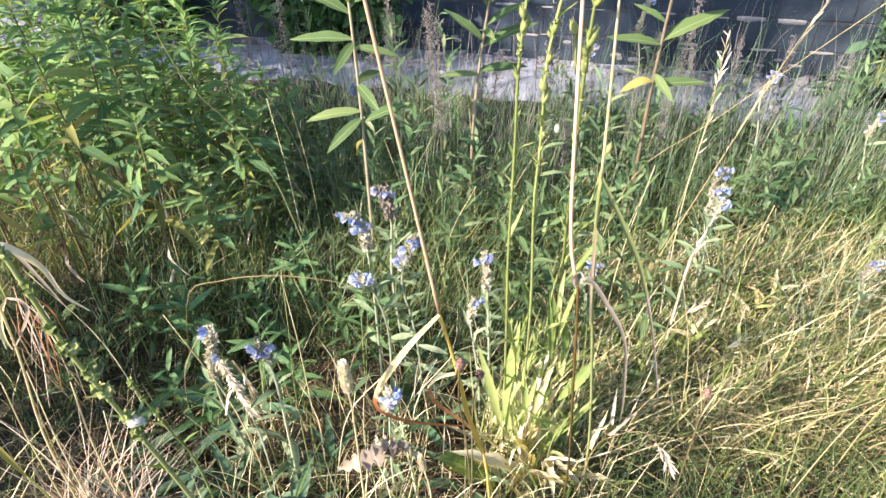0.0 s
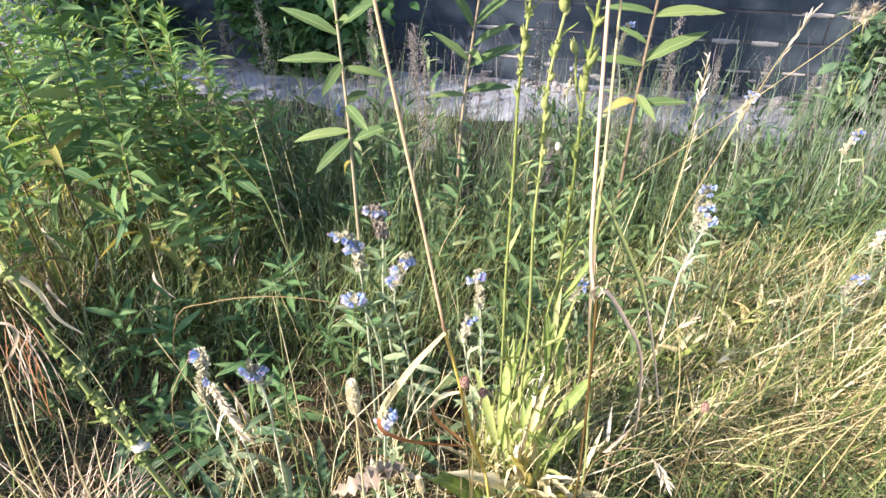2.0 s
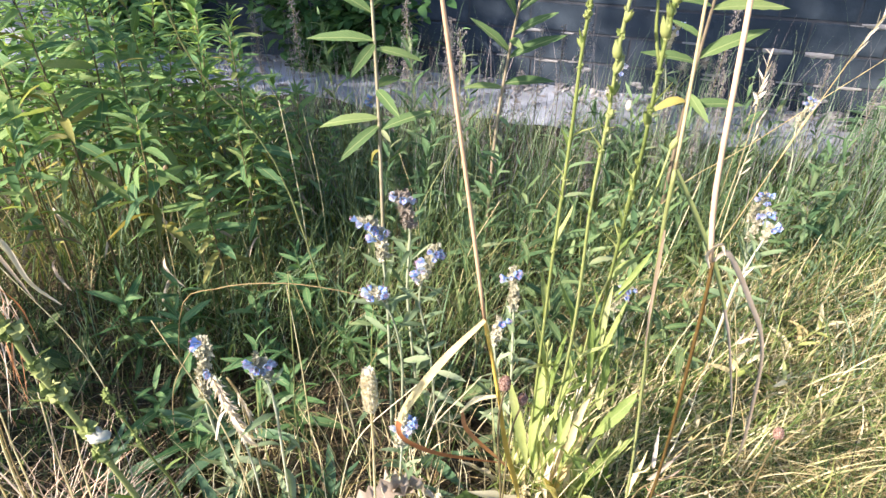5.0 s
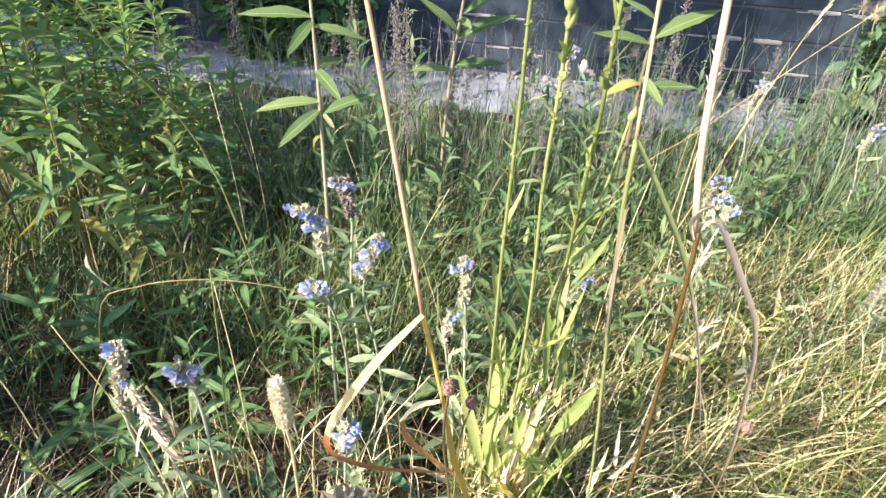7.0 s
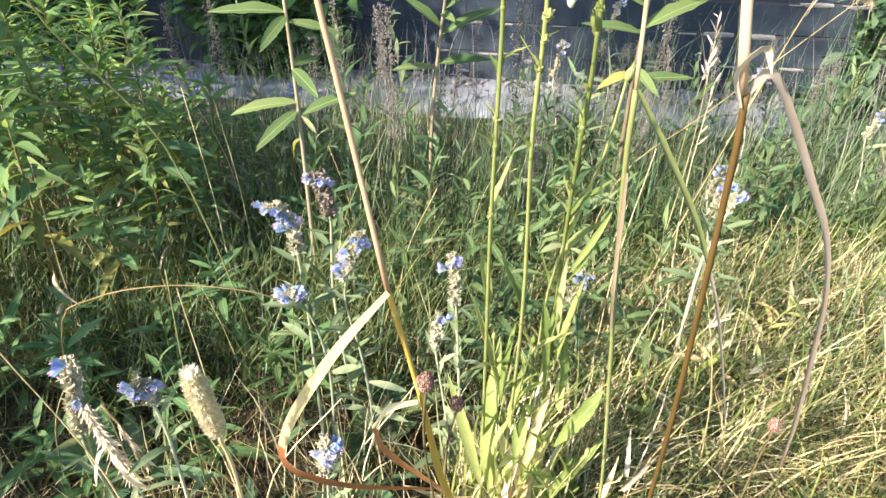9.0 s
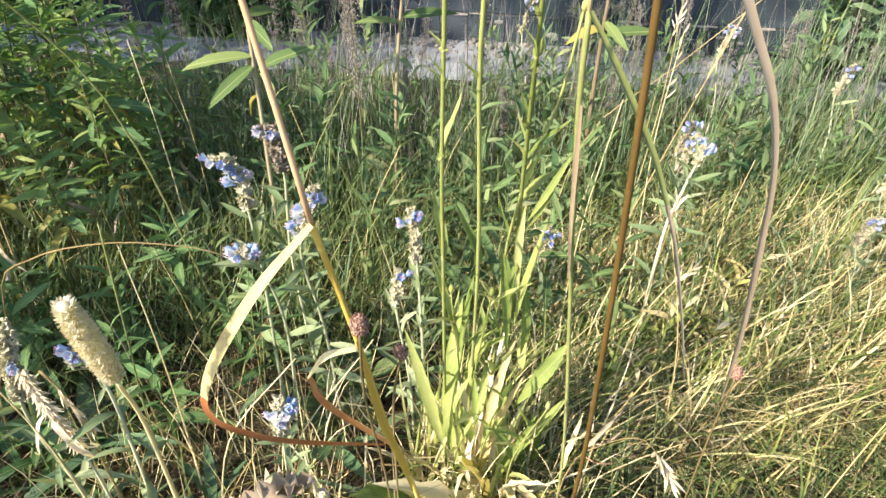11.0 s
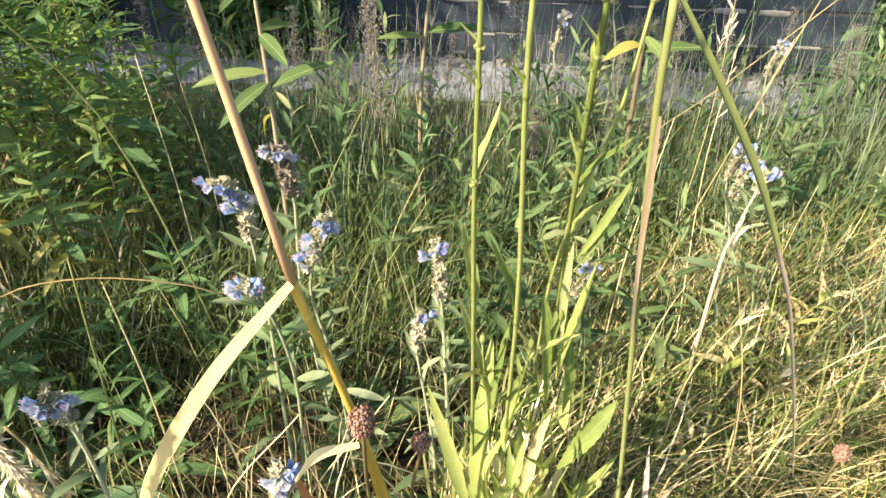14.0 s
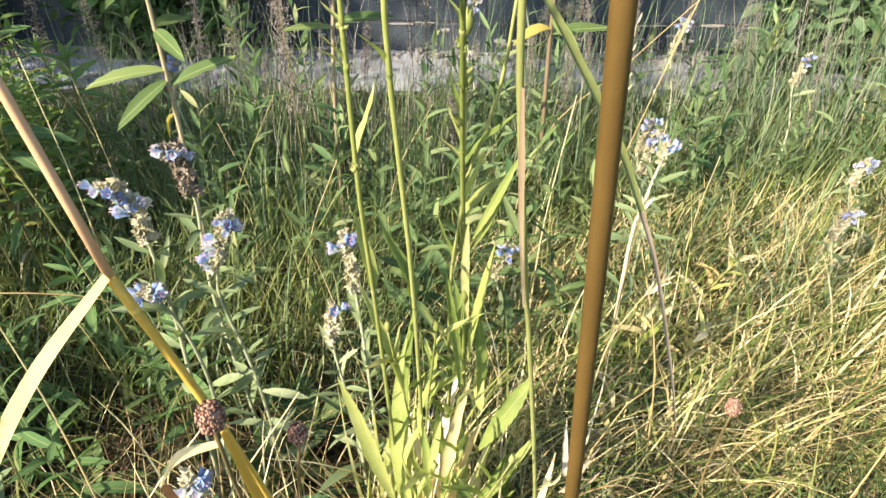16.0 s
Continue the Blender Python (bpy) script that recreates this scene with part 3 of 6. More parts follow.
# ---- leaves shared by many plants ----
def leaf_mesh(name, mat, length, width, droop, fold=0.3, wave=0.0, peak=0.4, seg=7, curl=0.0, teeth=0.0, ruffle=0.12):
    """A leaf along +x that arches down by droop, widest at peak."""
    pts, ws = [], []
    for i in range(seg + 1):
        s = i / seg
        a = s ** (math.log(0.5) / math.log(peak))
        w = width * math.sin(math.pi * min(max(a, 0), 1)) ** 0.8
        if teeth and i % 2:
            w *= 1 - teeth
        pts.append((length * s * (1 - 0.12 * droop * s), curl * length * s * s, -droop * length * 0.5 * s ** 1.8 + wave * length * math.sin(5 * s)))
        ws.append(max(w, 0.02 * width if i else 0.18 * width))
    return Geo().strip(pts, ws, (0, 0, 1), fold, 0.0, ruffle).mesh(name, mat)


def leaf_shape(length, width, droop, fold=0.3, peak=0.42, seg=4, curl=0.0):
    """A plain leaf along +x, for foliage that is too far off to tell its leaves apart."""
    g = Geo()
    pts = [(length * i / seg * (1 - 0.12 * droop * i / seg), curl * length * (i / seg) ** 2, -droop * length * 0.5 * (i / seg) ** 1.8) for i in range(seg + 1)]
    ws = [max(width * math.sin(math.pi * (i / seg) ** (math.log(0.5) / math.log(peak))) ** 0.8, 0.03 * width) for i in range(seg)] + [0.02 * width]
    return g.strip(pts, ws, (0, 0, 1), fold)


def set_leaf(az, el, size, at, roll=0.0):
    return Matrix.Translation(at) @ Matrix.Rotation(az, 4, "Z") @ Matrix.Rotation(-el, 4, "Y") @ Matrix.Rotation(roll, 4, "X") @ Matrix.Scale(size, 4)


GOLD = [leaf_mesh("leaf", GOLD_LEAF, 1, 0.215, d, 0.3, wv, 0.42, 8, c, 0.08) for d, wv, c in ((0.5, 0.0, 0.03), (0.9, 0.03, 0.1), (0.25, -0.02, -0.1), (1.3, 0.02, 0.0), (0.7, 0.04, -0.14))]
GOLD_TURN = [leaf_mesh("leaf", OLIVE_LEAF, 1, 0.19, 0.8, 0.4, 0.03, 0.42, 8, 0.06, 0.08)]
GOLD_DRY = [leaf_mesh("leaf", m, 1, w, d, 0.7, 0.05, 0.45, 7, 0.1, 0.0, 0.3) for m, d, w in ((YELLOW_LEAF, 0.9, 0.15), (LITTER, 1.5, 0.11), (OLIVE_LEAF, 0.8, 0.17))]
HERB = [leaf_mesh("leaf", HERB_LEAF, 1, 0.2, d, 0.35, wv, 0.45, 6, c) for d, wv, c in ((0.35, 0.0, 0.0), (0.7, 0.02, 0.05), (0.15, 0.0, -0.06))]
BROAD = [leaf_mesh("leaf", BROAD_LEAF, 1, 0.215, d, 0.35, wv, 0.42, 10, c, 0.05) for d, wv, c in ((0.2, 0.015, 0.0), (0.45, 0.0, 0.04), (0.1, 0.02, -0.04))]
BROAD_OLD = [leaf_mesh("leaf", YELLOW_LEAF, 1, 0.3, 0.9, 0.5, 0.03, 0.45, 8, 0.08)]
BUGL = [leaf_mesh("leaf", BUG_LEAF, 1, 0.185, d, 0.4, wv, 0.5, 6, c) for d, wv, c in ((0.4, 0.0, 0.0), (0.9, 0.03, 0.05), (-0.3, 0.0, -0.05))]


def spray(parent, stem, meshes, n, s0, s1, length, el, rng, azs=2.4, tip=1.0, name="leaf", label="", az0=None):
    """Leaves up a stem in a spiral: from share s0 to s1 of its points, length and elevation given at both ends."""
    a = rng.uniform(0, 6.3) if az0 is None else az0
    for i in range(n):
        s = s0 + (s1 - s0) * i / max(n - 1, 1)
        k = s * (len(stem) - 1)
        j = min(int(k), len(stem) - 2)
        p = stem[j].lerp(stem[j + 1], k - j)
        q = i / max(n - 1, 1)
        L = (length[0] + (length[1] - length[0]) * q) * rng.uniform(0.6, 1.25)
        E = el[0] + (el[1] - el[0]) * q + rng.uniform(-0.45, 0.4)
        piece(name, rng.choice(meshes), parent, set_leaf(a, E, L, p, rng.uniform(-0.8, 0.8)), label)
        a += azs + rng.uniform(-0.35, 0.35)


def foliage(g, stem, shapes, n, s0, s1, length, el, rng, azs=2.4):
    """As spray(), but gathered into one mesh."""
    a = rng.uniform(0, 6.3)
    for i in range(n):
        q = i / max(n - 1, 1)
        k = (s0 + (s1 - s0) * q) * (len(stem) - 1)
        j = min(int(k), len(stem) - 2)
        L = (length[0] + (length[1] - length[0]) * q) * rng.uniform(0.6, 1.25)
        E = el[0] + (el[1] - el[0]) * q + rng.uniform(-0.45, 0.4)
        g.add(rng.choice(shapes), set_leaf(a, E, L, stem[j].lerp(stem[j + 1], k - j), rng.uniform(-0.8, 0.8)))
        a += azs + rng.uniform(-0.35, 0.35)
    return g


def stuff(ob):
    ob["kind"] = "stuff"
    return ob


NARROW = [leaf_shape(1, w, d, 0.3, 0.42, 5, c) for w, d, c in ((0.17, 0.4, 0.0), (0.2, 0.8, 0.08), (0.16, 0.2, -0.08), (0.19, 1.2, 0.04))]


def goldenrod(at, h, seed, label, lean=(0, 0), dry=True):
    rng = random.Random(seed)
    ob = thing("goldenrod", at, label, "goldenrod", "goldenrod stand")
    stem = curve([(0, 0, -0.02), (lean[0] * 0.2, lean[1] * 0.2, h * 0.4), (lean[0] * 0.6, lean[1] * 0.6, h * 0.75), (lean[0], lean[1], h)], 10)
    part("stem", Geo().tube(stem, [0.0032 - 0.0022 * i / 10 for i in range(11)], 6), RED_STEM, ob, "reddish-brown leafless lower stem")
    n = int(h * 58)
    spray(ob, stem, GOLD * 3 + GOLD_TURN, n, 0.42, 0.97, (0.112, 0.058), (0.05, 0.75), rng)
    spray(ob, stem, GOLD, 7, 0.985, 1.0, (0.05, 0.03), (0.7, 1.25), rng, 0.9)
    if dry:
        spray(ob, stem, GOLD_DRY, 5, 0.15, 0.5, (0.06, 0.085), (-0.5, -0.1), rng, 2.4, 1.0, "leaf", "withered yellow-brown lower leaf")
    return ob


G_LABEL = "tall goldenrod with narrow green leaves, not yet flowering"
first = goldenrod((-0.48, 1.40, gz(-0.48, 1.40)), 0.62, 1, G_LABEL, (-0.01, -0.02))
rng = random.Random(21)
forms = [first] + [goldenrod((x, y, gz(x, y)), h, s, G_LABEL, (lx, ly)) for x, y, h, s, lx, ly in (
    (-0.76, 1.22, 0.74, 2, -0.04, -0.02), (-0.62, 1.16, 0.52, 3, 0.03, -0.03), (-0.92, 1.30, 0.82, 4, -0.03, 0.0), (-0.42, 1.55, 0.44, 5, 0.02, -0.02))]


def far_goldenrod(at, h, seed, lean):
    rng = random.Random(seed)
    ob = thing("goldenrod", at, G_LABEL, "goldenrod", "goldenrod stand")
    stem = curve([(0, 0, -0.02), (lean[0] * 0.2, lean[1] * 0.2, h * 0.4), (lean[0] * 0.6, lean[1] * 0.6, h * 0.75), (lean[0], lean[1], h)], 10)
    part("stem", Geo().tube(stem, [0.0032 - 0.0022 * i / 10 for i in range(11)], 6), RED_STEM, ob, "reddish-brown leafless lower stem")
    g = foliage(Geo(), stem, NARROW, int(h * 72), 0.36, 0.97, (0.105, 0.06), (0.0, 0.75), rng)
    foliage(g, stem, NARROW, 12, 0.97, 1.0, (0.055, 0.03), (0.6, 1.3), rng, 0.9)
    stuff(part("leaves", g, GOLD_FAR, ob, "narrow pointed green leaves"))
    stuff(part("dry_leaves", foliage(Geo(), stem, NARROW, 6, 0.12, 0.4, (0.06, 0.08), (-0.5, -0.1), rng), YELLOW_LEAF, ob, "withered yellow lower leaves"))
    return ob


far_forms = [far_goldenrod((x, y, gz(x, y)), h, s, (lx, ly)) for x, y, h, s, lx, ly in (
    (-0.84, 1.62, 0.62, 12, -0.03, -0.02), (-0.66, 1.58, 0.56, 13, 0.03, -0.02), (-1.06, 1.46, 0.68, 14, -0.02, 0.02), (-0.74, 1.8, 0.6, 15, 0.02, -0.03))]
near_spots = [(-0.70, 1.42), (-0.56, 1.30), (-0.50, 1.18), (-0.45, 1.30), (-0.78, 1.34), (-0.60, 1.46), (-0.86, 1.18), (-0.40, 1.42), (-0.68, 1.28)]
far_spots = [(-0.84, 1.46), (-0.98, 1.18), (-1.06, 1.40), (-0.58, 1.72), (-0.80, 1.66), (-1.00, 1.60), (-1.14, 1.62), (-1.10, 1.78), (-0.92, 1.84), (-0.90, 1.56), (-0.74, 1.76), (-1.08, 1.28), (-0.52, 1.56),
             (-0.96, 1.44), (-0.64, 1.92), (-0.78, 1.98), (-0.95, 2.02), (-0.72, 1.54), (-0.88, 1.70), (-0.66, 1.66), (-1.02, 1.72), (-0.82, 1.90), (-0.55, 1.64), (-0.48, 1.52), (-0.46, 1.68), (-0.36, 1.56)]
# Plants with y below 1.1 are unseen, added to shade the undergrowth.
far_spots += [(-0.96, 0.64), (-0.98, 0.84), (-0.93, 0.74), (-1.04, 0.7), (-1.2, 1.7), (-1.08, 1.7), (-1.0, 1.5), (-1.12, 1.52), (-1.24, 1.6), (-0.86, 1.78), (-0.98, 1.9), (-1.2, 1.95), (-1.34, 1.78), (-1.46, 1.92), (-1.06, 1.94), (-1.3, 2.08), (-1.06, 0.92), (-1.18, 0.72), (-1.28, 0.95), (-1.12, 1.06), (-1.36, 0.8), (-1.02, 1.04), (-1.22, 0.84), (-1.3, 0.68), (-1.1, 0.8), (-1.02, 0.6), (-1.1, 0.5), (-0.98, 0.74), (-1.18, 0.58)]
for i, (x, y) in enumerate(near_spots + far_spots):
    src = forms[(i * 3 + 1) % 5] if i < len(near_spots) else far_forms[(i * 3) % 4]
    m = Matrix.Translation((x, y, gz(x, y))) @ Matrix.Rotation(rng.uniform(0, 6.3), 4, "Z") @ Matrix.Rotation(rng.uniform(-0.08, 0.08), 4, "X")
    c = copy_thing(src, m)
    s = rng.uniform(0.5, 0.62) if x > -0.44 else rng.uniform(0.62, 0.85) if x > -0.62 else rng.uniform(0.8, 1.05)
    c.scale = (s, s, s)


SHOOT = [leaf_mesh("leaf", SHOOT_LEAF, 1, 0.2, d, 0.3, 0.02, 0.42, 8, c, 0.06) for d, c in ((0.3, 0.0), (0.7, 0.05), (0.5, -0.06))]


def seedling(at, h, seed, tilt=0.0):
    rng = random.Random(seed)
    ob = thing("goldenrod_shoot", at, "young fresh green goldenrod shoot in the grass", "goldenrod", "young goldenrod shoots")
    stem = curve([(0, 0, -0.01), (tilt * 0.4, 0, h * 0.5), (tilt, 0, h)], 6)
    part("stem", Geo().tube(stem, [0.0018 - 0.0011 * i / 6 for i in range(7)], 5), HERB_STEM, ob)
    spray(ob, stem, SHOOT, int(10 + h * 34), 0.35, 1.0, (0.09, 0.05), (0.0, 0.8), rng)
    return ob


shoots = [seedling((-0.48, 0.95, gz(-0.48, 0.95)), 0.24, 31, -0.03), seedling((-0.40, 1.05, gz(-0.40, 1.05)), 0.20, 32), seedling((-0.53, 0.86, gz(-0.53, 0.86)), 0.14, 33)]
for i, (x, y) in enumerate([(-0.30, 1.12), (-0.36, 0.92), (-0.22, 1.02), (-0.62, 0.98), (-0.28, 0.84), (-0.44, 0.80), (-0.16, 0.92), (-0.55, 1.06), (-0.34, 1.22)]):
    c = copy_thing(shoots[i % 3], Matrix.Translation((x, y, gz(x, y))) @ Matrix.Rotation(i * 1.7, 4, "Z"))


def herb(at, h, seed):
    rng = random.Random(seed)
    ob = thing("narrow_leaved_herb", at, "leafy grey-green herb with narrow pointed leaves", "herb", "narrow-leaved herbs")
    stem = curve([(0, 0, -0.01), (rng.uniform(-0.02, 0.02), rng.uniform(-0.02, 0.02), h * 0.5), (rng.uniform(-0.04, 0.05), rng.uniform(-0.03, 0.03), h)], 8)
    part("stem", Geo().tube(stem, [0.0014 - 0.001 * i / 8 for i in range(9)], 5), HERB_STEM, ob)
    spray(ob, stem, HERB, int(h * 52), 0.2, 1.0, (0.075, 0.035), (0.15, 0.95), rng)
    return ob


herbs = [herb((x, y, gz(x, y)), h, s) for x, y, h, s in ((0.02, 1.16, 0.36, 41), (0.14, 1.22, 0.40, 42), (0.72, 1.34, 0.34, 43), (0.30, 1.30, 0.33, 44))]
rng = random.Random(5)
for i in range(12):
    x, y = (rng.uniform(-0.3, 0.5), rng.uniform(0.98, 1.25)) if i < 8 else (rng.uniform(0.6, 1.1), rng.uniform(1.36, 1.5))
    c = copy_thing(herbs[i % 4], Matrix.Translation((x, y, gz(x, y))) @ Matrix.Rotation(rng.uniform(0, 6.3), 4, "Z") @ Matrix.Rotation(rng.uniform(0, 0.3), 4, "Y"))
    s = rng.uniform(0.75, 1.25)
    c.scale = (s, s, s)


def far_herb(at, h, seed):
    rng = random.Random(seed)
    ob = thing("narrow_leaved_herb", at, "leafy grey-green herb with narrow pointed leaves", "herb", "narrow-leaved herbs")
    stem = curve([(0, 0, -0.01), (rng.uniform(-0.02, 0.02), rng.uniform(-0.02, 0.02), h * 0.5), (rng.uniform(-0.04, 0.05), rng.uniform(-0.03, 0.03), h)], 8)
    part("stem", Geo().tube(stem, [0.0015 - 0.001 * i / 8 for i in range(9)], 5), HERB_STEM, ob)
    stuff(part("leaves", foliage(Geo(), stem, NARROW, int(h * 62), 0.15, 1.0, (0.1, 0.045), (0.45, 1.1), rng), HERB_FAR, ob, "narrow grey-green leaves"))
    return ob


far_herbs = [far_herb((x, y, gz(x, y)), h, s) for x, y, h, s in ((0.05, 1.34, 0.36, 141), (0.24, 1.42, 0.40, 142), (0.82, 1.40, 0.34, 143), (0.44, 1.36, 0.30, 144), (-0.1, 1.5, 0.44, 145))]
for i in range(66):
    if i < 26:
        x, y = rng.uniform(-0.2, 0.55), rng.uniform(1.1, 1.85)
    elif i < 40:
        x, y = rng.uniform(-0.5, 0.05), rng.uniform(1.45, 2.0)
    else:
        x, y = rng.uniform(0.45, 1.6), rng.uniform(1.36, 1.8)
    if off_wall(x, y) < PATH_W + 0.06:
        y -= 0.3
    c = copy_thing(far_herbs[i % 5], Matrix.Translation((x, y, gz(x, y))) @ Matrix.Rotation(rng.uniform(0, 6.3), 4, "Z") @ Matrix.Rotation(rng.uniform(0, 0.35), 4, "Y"))
    s = rng.uniform(0.6, 1.1)
    c.scale = (s, s, s)


WEED = [leaf_mesh("leaf", HERB_LEAF, 1, 0.42, d, 0.25, 0.03, 0.5, 7, c, 0.05) for d, c in ((0.5, 0.0), (0.9, 0.05))]


def weed(at, n, size, seed):
    rng = random.Random(seed)
    ob = thing("low_weed", at, "low rosette of oval green leaves in the grass", "herb", "low weeds")
    for i in range(n):
        piece("leaf", WEED[i % 2], ob, set_leaf(i * 2.4 + rng.uniform(-0.3, 0.3), rng.uniform(0.2, 1.1), size * rng.uniform(0.7, 1.1), Vector((0, 0, rng.uniform(0, 0.02)))))
    return ob


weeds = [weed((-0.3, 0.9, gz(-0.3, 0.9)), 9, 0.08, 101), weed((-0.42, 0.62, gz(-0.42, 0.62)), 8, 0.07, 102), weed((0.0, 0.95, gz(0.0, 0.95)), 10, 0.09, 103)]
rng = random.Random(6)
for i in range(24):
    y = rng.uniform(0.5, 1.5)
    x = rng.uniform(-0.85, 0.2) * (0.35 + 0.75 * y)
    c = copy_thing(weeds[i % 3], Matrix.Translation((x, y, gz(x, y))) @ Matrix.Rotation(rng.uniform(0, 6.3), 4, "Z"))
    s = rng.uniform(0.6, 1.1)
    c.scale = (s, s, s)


LONG = [leaf_mesh("leaf", DOCK_LEAF, 1, w, d, 0.4, 0.03, 0.5, 10, c, 0.04, 0.2) for w, d, c in ((0.15, 0.7, 0.08), (0.12, 1.2, -0.1), (0.18, 0.5, 0.0))]


def rosette(at, n, size, seed):
    rng = random.Random(seed)
    ob = thing("long_leaved_rosette", at, "rosette of long drooping grey-green leaves in the litter", "herb", "long-leaved rosettes")
    for i in range(n):
        piece("leaf", LONG[i % 3], ob, set_leaf(i * 2.4 + rng.uniform(-0.4, 0.4), rng.uniform(0.3, 1.1), size * rng.uniform(0.7, 1.2), Vector((0, 0, rng.uniform(0, 0.03))), rng.uniform(-0.5, 0.5)))
    return ob


tufts = [rosette((-0.42, 0.55, gz(-0.42, 0.55)), 9, 0.13, 111), rosette((-0.31, 0.62, gz(-0.31, 0.62)), 7, 0.11, 112)]
rng = random.Random(16)
for i, (x, y) in enumerate(((-0.52, 0.62), (-0.36, 0.66), (-0.47, 0.72), (-0.24, 0.6), (-0.58, 0.74), (-0.2, 0.72), (0.05, 0.66), (-0.04, 0.78), (-0.4, 0.84))):
    c = copy_thing(tufts[i % 2], Matrix.Translation((x, y, gz(x, y))) @ Matrix.Rotation(rng.uniform(0, 6.3), 4, "Z"))
    s = rng.uniform(0.75, 1.15)
    c.scale = (s, s, s)


def shade_tree(x, y, low, high, seed, label):
    """An unseen tree added beside the meadow: its crown, between two heights, shades the path and the wall."""
    rng, r2 = np.random.RandomState(seed), random.Random(seed)
    ob = thing("tree", (x, y, gz(x, y)), label, "tree", "trees beside the meadow")
    trunk = curve([(0, 0, -0.1), (0.05, 0.02, low * 0.5), (0.0, 0.04, low), (0.05, 0.0, high - 0.3)], 14)
    bole = part("trunk", Geo().tube(trunk, [0.07 - 0.055 * i / 14 for i in range(15)], 10), RED_STEM, ob, "slender grey-brown trunk")
    pts = []
    for k in range(24):
        p = Vector((0, 0, r2.uniform(low, high - 0.5)))
        a = r2.uniform(0, 6.3)
        q = p + Vector((math.cos(a) * 0.6, math.sin(a) * 0.72, r2.uniform(0.15, 0.5))) * r2.uniform(0.5, 1)
        limb = curve([p, p.lerp(q, 0.5) + Vector((0, 0, 0.05)), q], 6)
        part("limb", Geo().tube(limb, [0.018 - 0.013 * i / 6 for i in range(7)], 5), RED_STEM, bole)
        pts += limb[1:]
    n = 3600
    c = np.array([tuple(p) for p in pts])[rng.randint(0, len(pts), n)] + rng.randn(n, 3) * 0.12
    d = rng.randn(n, 3)
    d /= np.linalg.norm(d, axis=1)[:, None]
    e = np.cross(d, rng.randn(n, 3))
    e /= np.linalg.norm(e, axis=1)[:, None]
    L = rng.uniform(0.05, 0.09, n)[:, None]
    v = np.stack([c, c + d * L * 0.5 + e * L * 0.28, c + d * L, c + d * L * 0.5 - e * L * 0.28], 1).reshape(-1, 3)
    crown = bulk("crown", v, np.arange(n * 4).reshape(-1, 4), DARK_LEAF, "open crown of small leaves", "")
    crown.parent = ob


# Added out of view, set so that the crowns darken the path and wall.
shade_tree(-3.3, 0.95, 2.1, 3.9, 77, "unseen young leafy tree added to shade the path")
shade_tree(-3.2, 1.75, 1.1, 2.7, 79, "unseen low leafy tree near the wall, added for its shade")
shade_tree(-3.5, -0.45, 3.2, 5.0, 78, "unseen taller tree with a high open crown, added for its shade")


def tall_leafy(at, ctrl, leaves, label, r=0.0042):
    """The big-leaved plants: a stem and leaves each given as (height above the foot, heading, elevation, length, withered)."""
    ob = thing("broad_leaved_plant", at, label, "herb", "tall broad-leaved plants")
    stem = curve(ctrl, 16)
    part("stem", Geo().tube(stem, [r * (1.15 - 0.5 * i / 16) for i in range(17)], 7), GREY_STEM, ob, "upright brownish stem")
    for z, az, el, L, old in leaves:
        p = min(stem, key=lambda q: abs(q.z - z)).copy()
        p.z = z
        mesh = BROAD_OLD[0] if old else BROAD[int(L * 1000) % 3]
        piece("leaf", mesh, ob, set_leaf(radians(az), radians(el), L, p, radians(-30 if math.cos(radians(az)) < 0 else 30)), "yellowed withered leaf" if old else "")
    return ob


z0 = -gz(-0.176, 1.3)
tall_leafy((-0.176, 1.30, -z0), [(0, 0, -0.02), (0, 0, 0.27), (-0.002, 0, 0.5), (-0.012, 0, 0.82)],
           [(z0 + 0.32, 185, 2, 0.13, 0), (z0 + 0.305, 225, -18, 0.115, 0), (z0 + 0.295, 10, 22, 0.125, 0), (z0 + 0.25, 165, -35, 0.05, 1), (z0 + 0.38, 300, -10, 0.11, 0), (z0 + 0.385, 70, 0, 0.11, 0),
            (z0 + 0.475, 182, 6, 0.135, 0), (z0 + 0.46, 355, -4, 0.10, 0), (z0 + 0.47, 250, -15, 0.10, 0), (z0 + 0.525, 170, 28, 0.135, 0), (z0 + 0.54, 15, 38, 0.13, 0), (z0 + 0.55, 290, 20, 0.11, 0), (z0 + 0.57, 110, 40, 0.11, 0),
            (z0 + 0.61, 200, 42, 0.12, 0), (z0 + 0.63, 20, 45, 0.12, 0), (z0 + 0.67, 280, 50, 0.1, 0), (z0 + 0.69, 100, 55, 0.09, 0), (z0 + 0.71, 190, 65, 0.08, 0), (z0 + 0.72, 10, 65, 0.07, 0)],
           "tall broad-leaved plant with paired pointed green leaves")
z0 = -gz(0.07, 1.5)
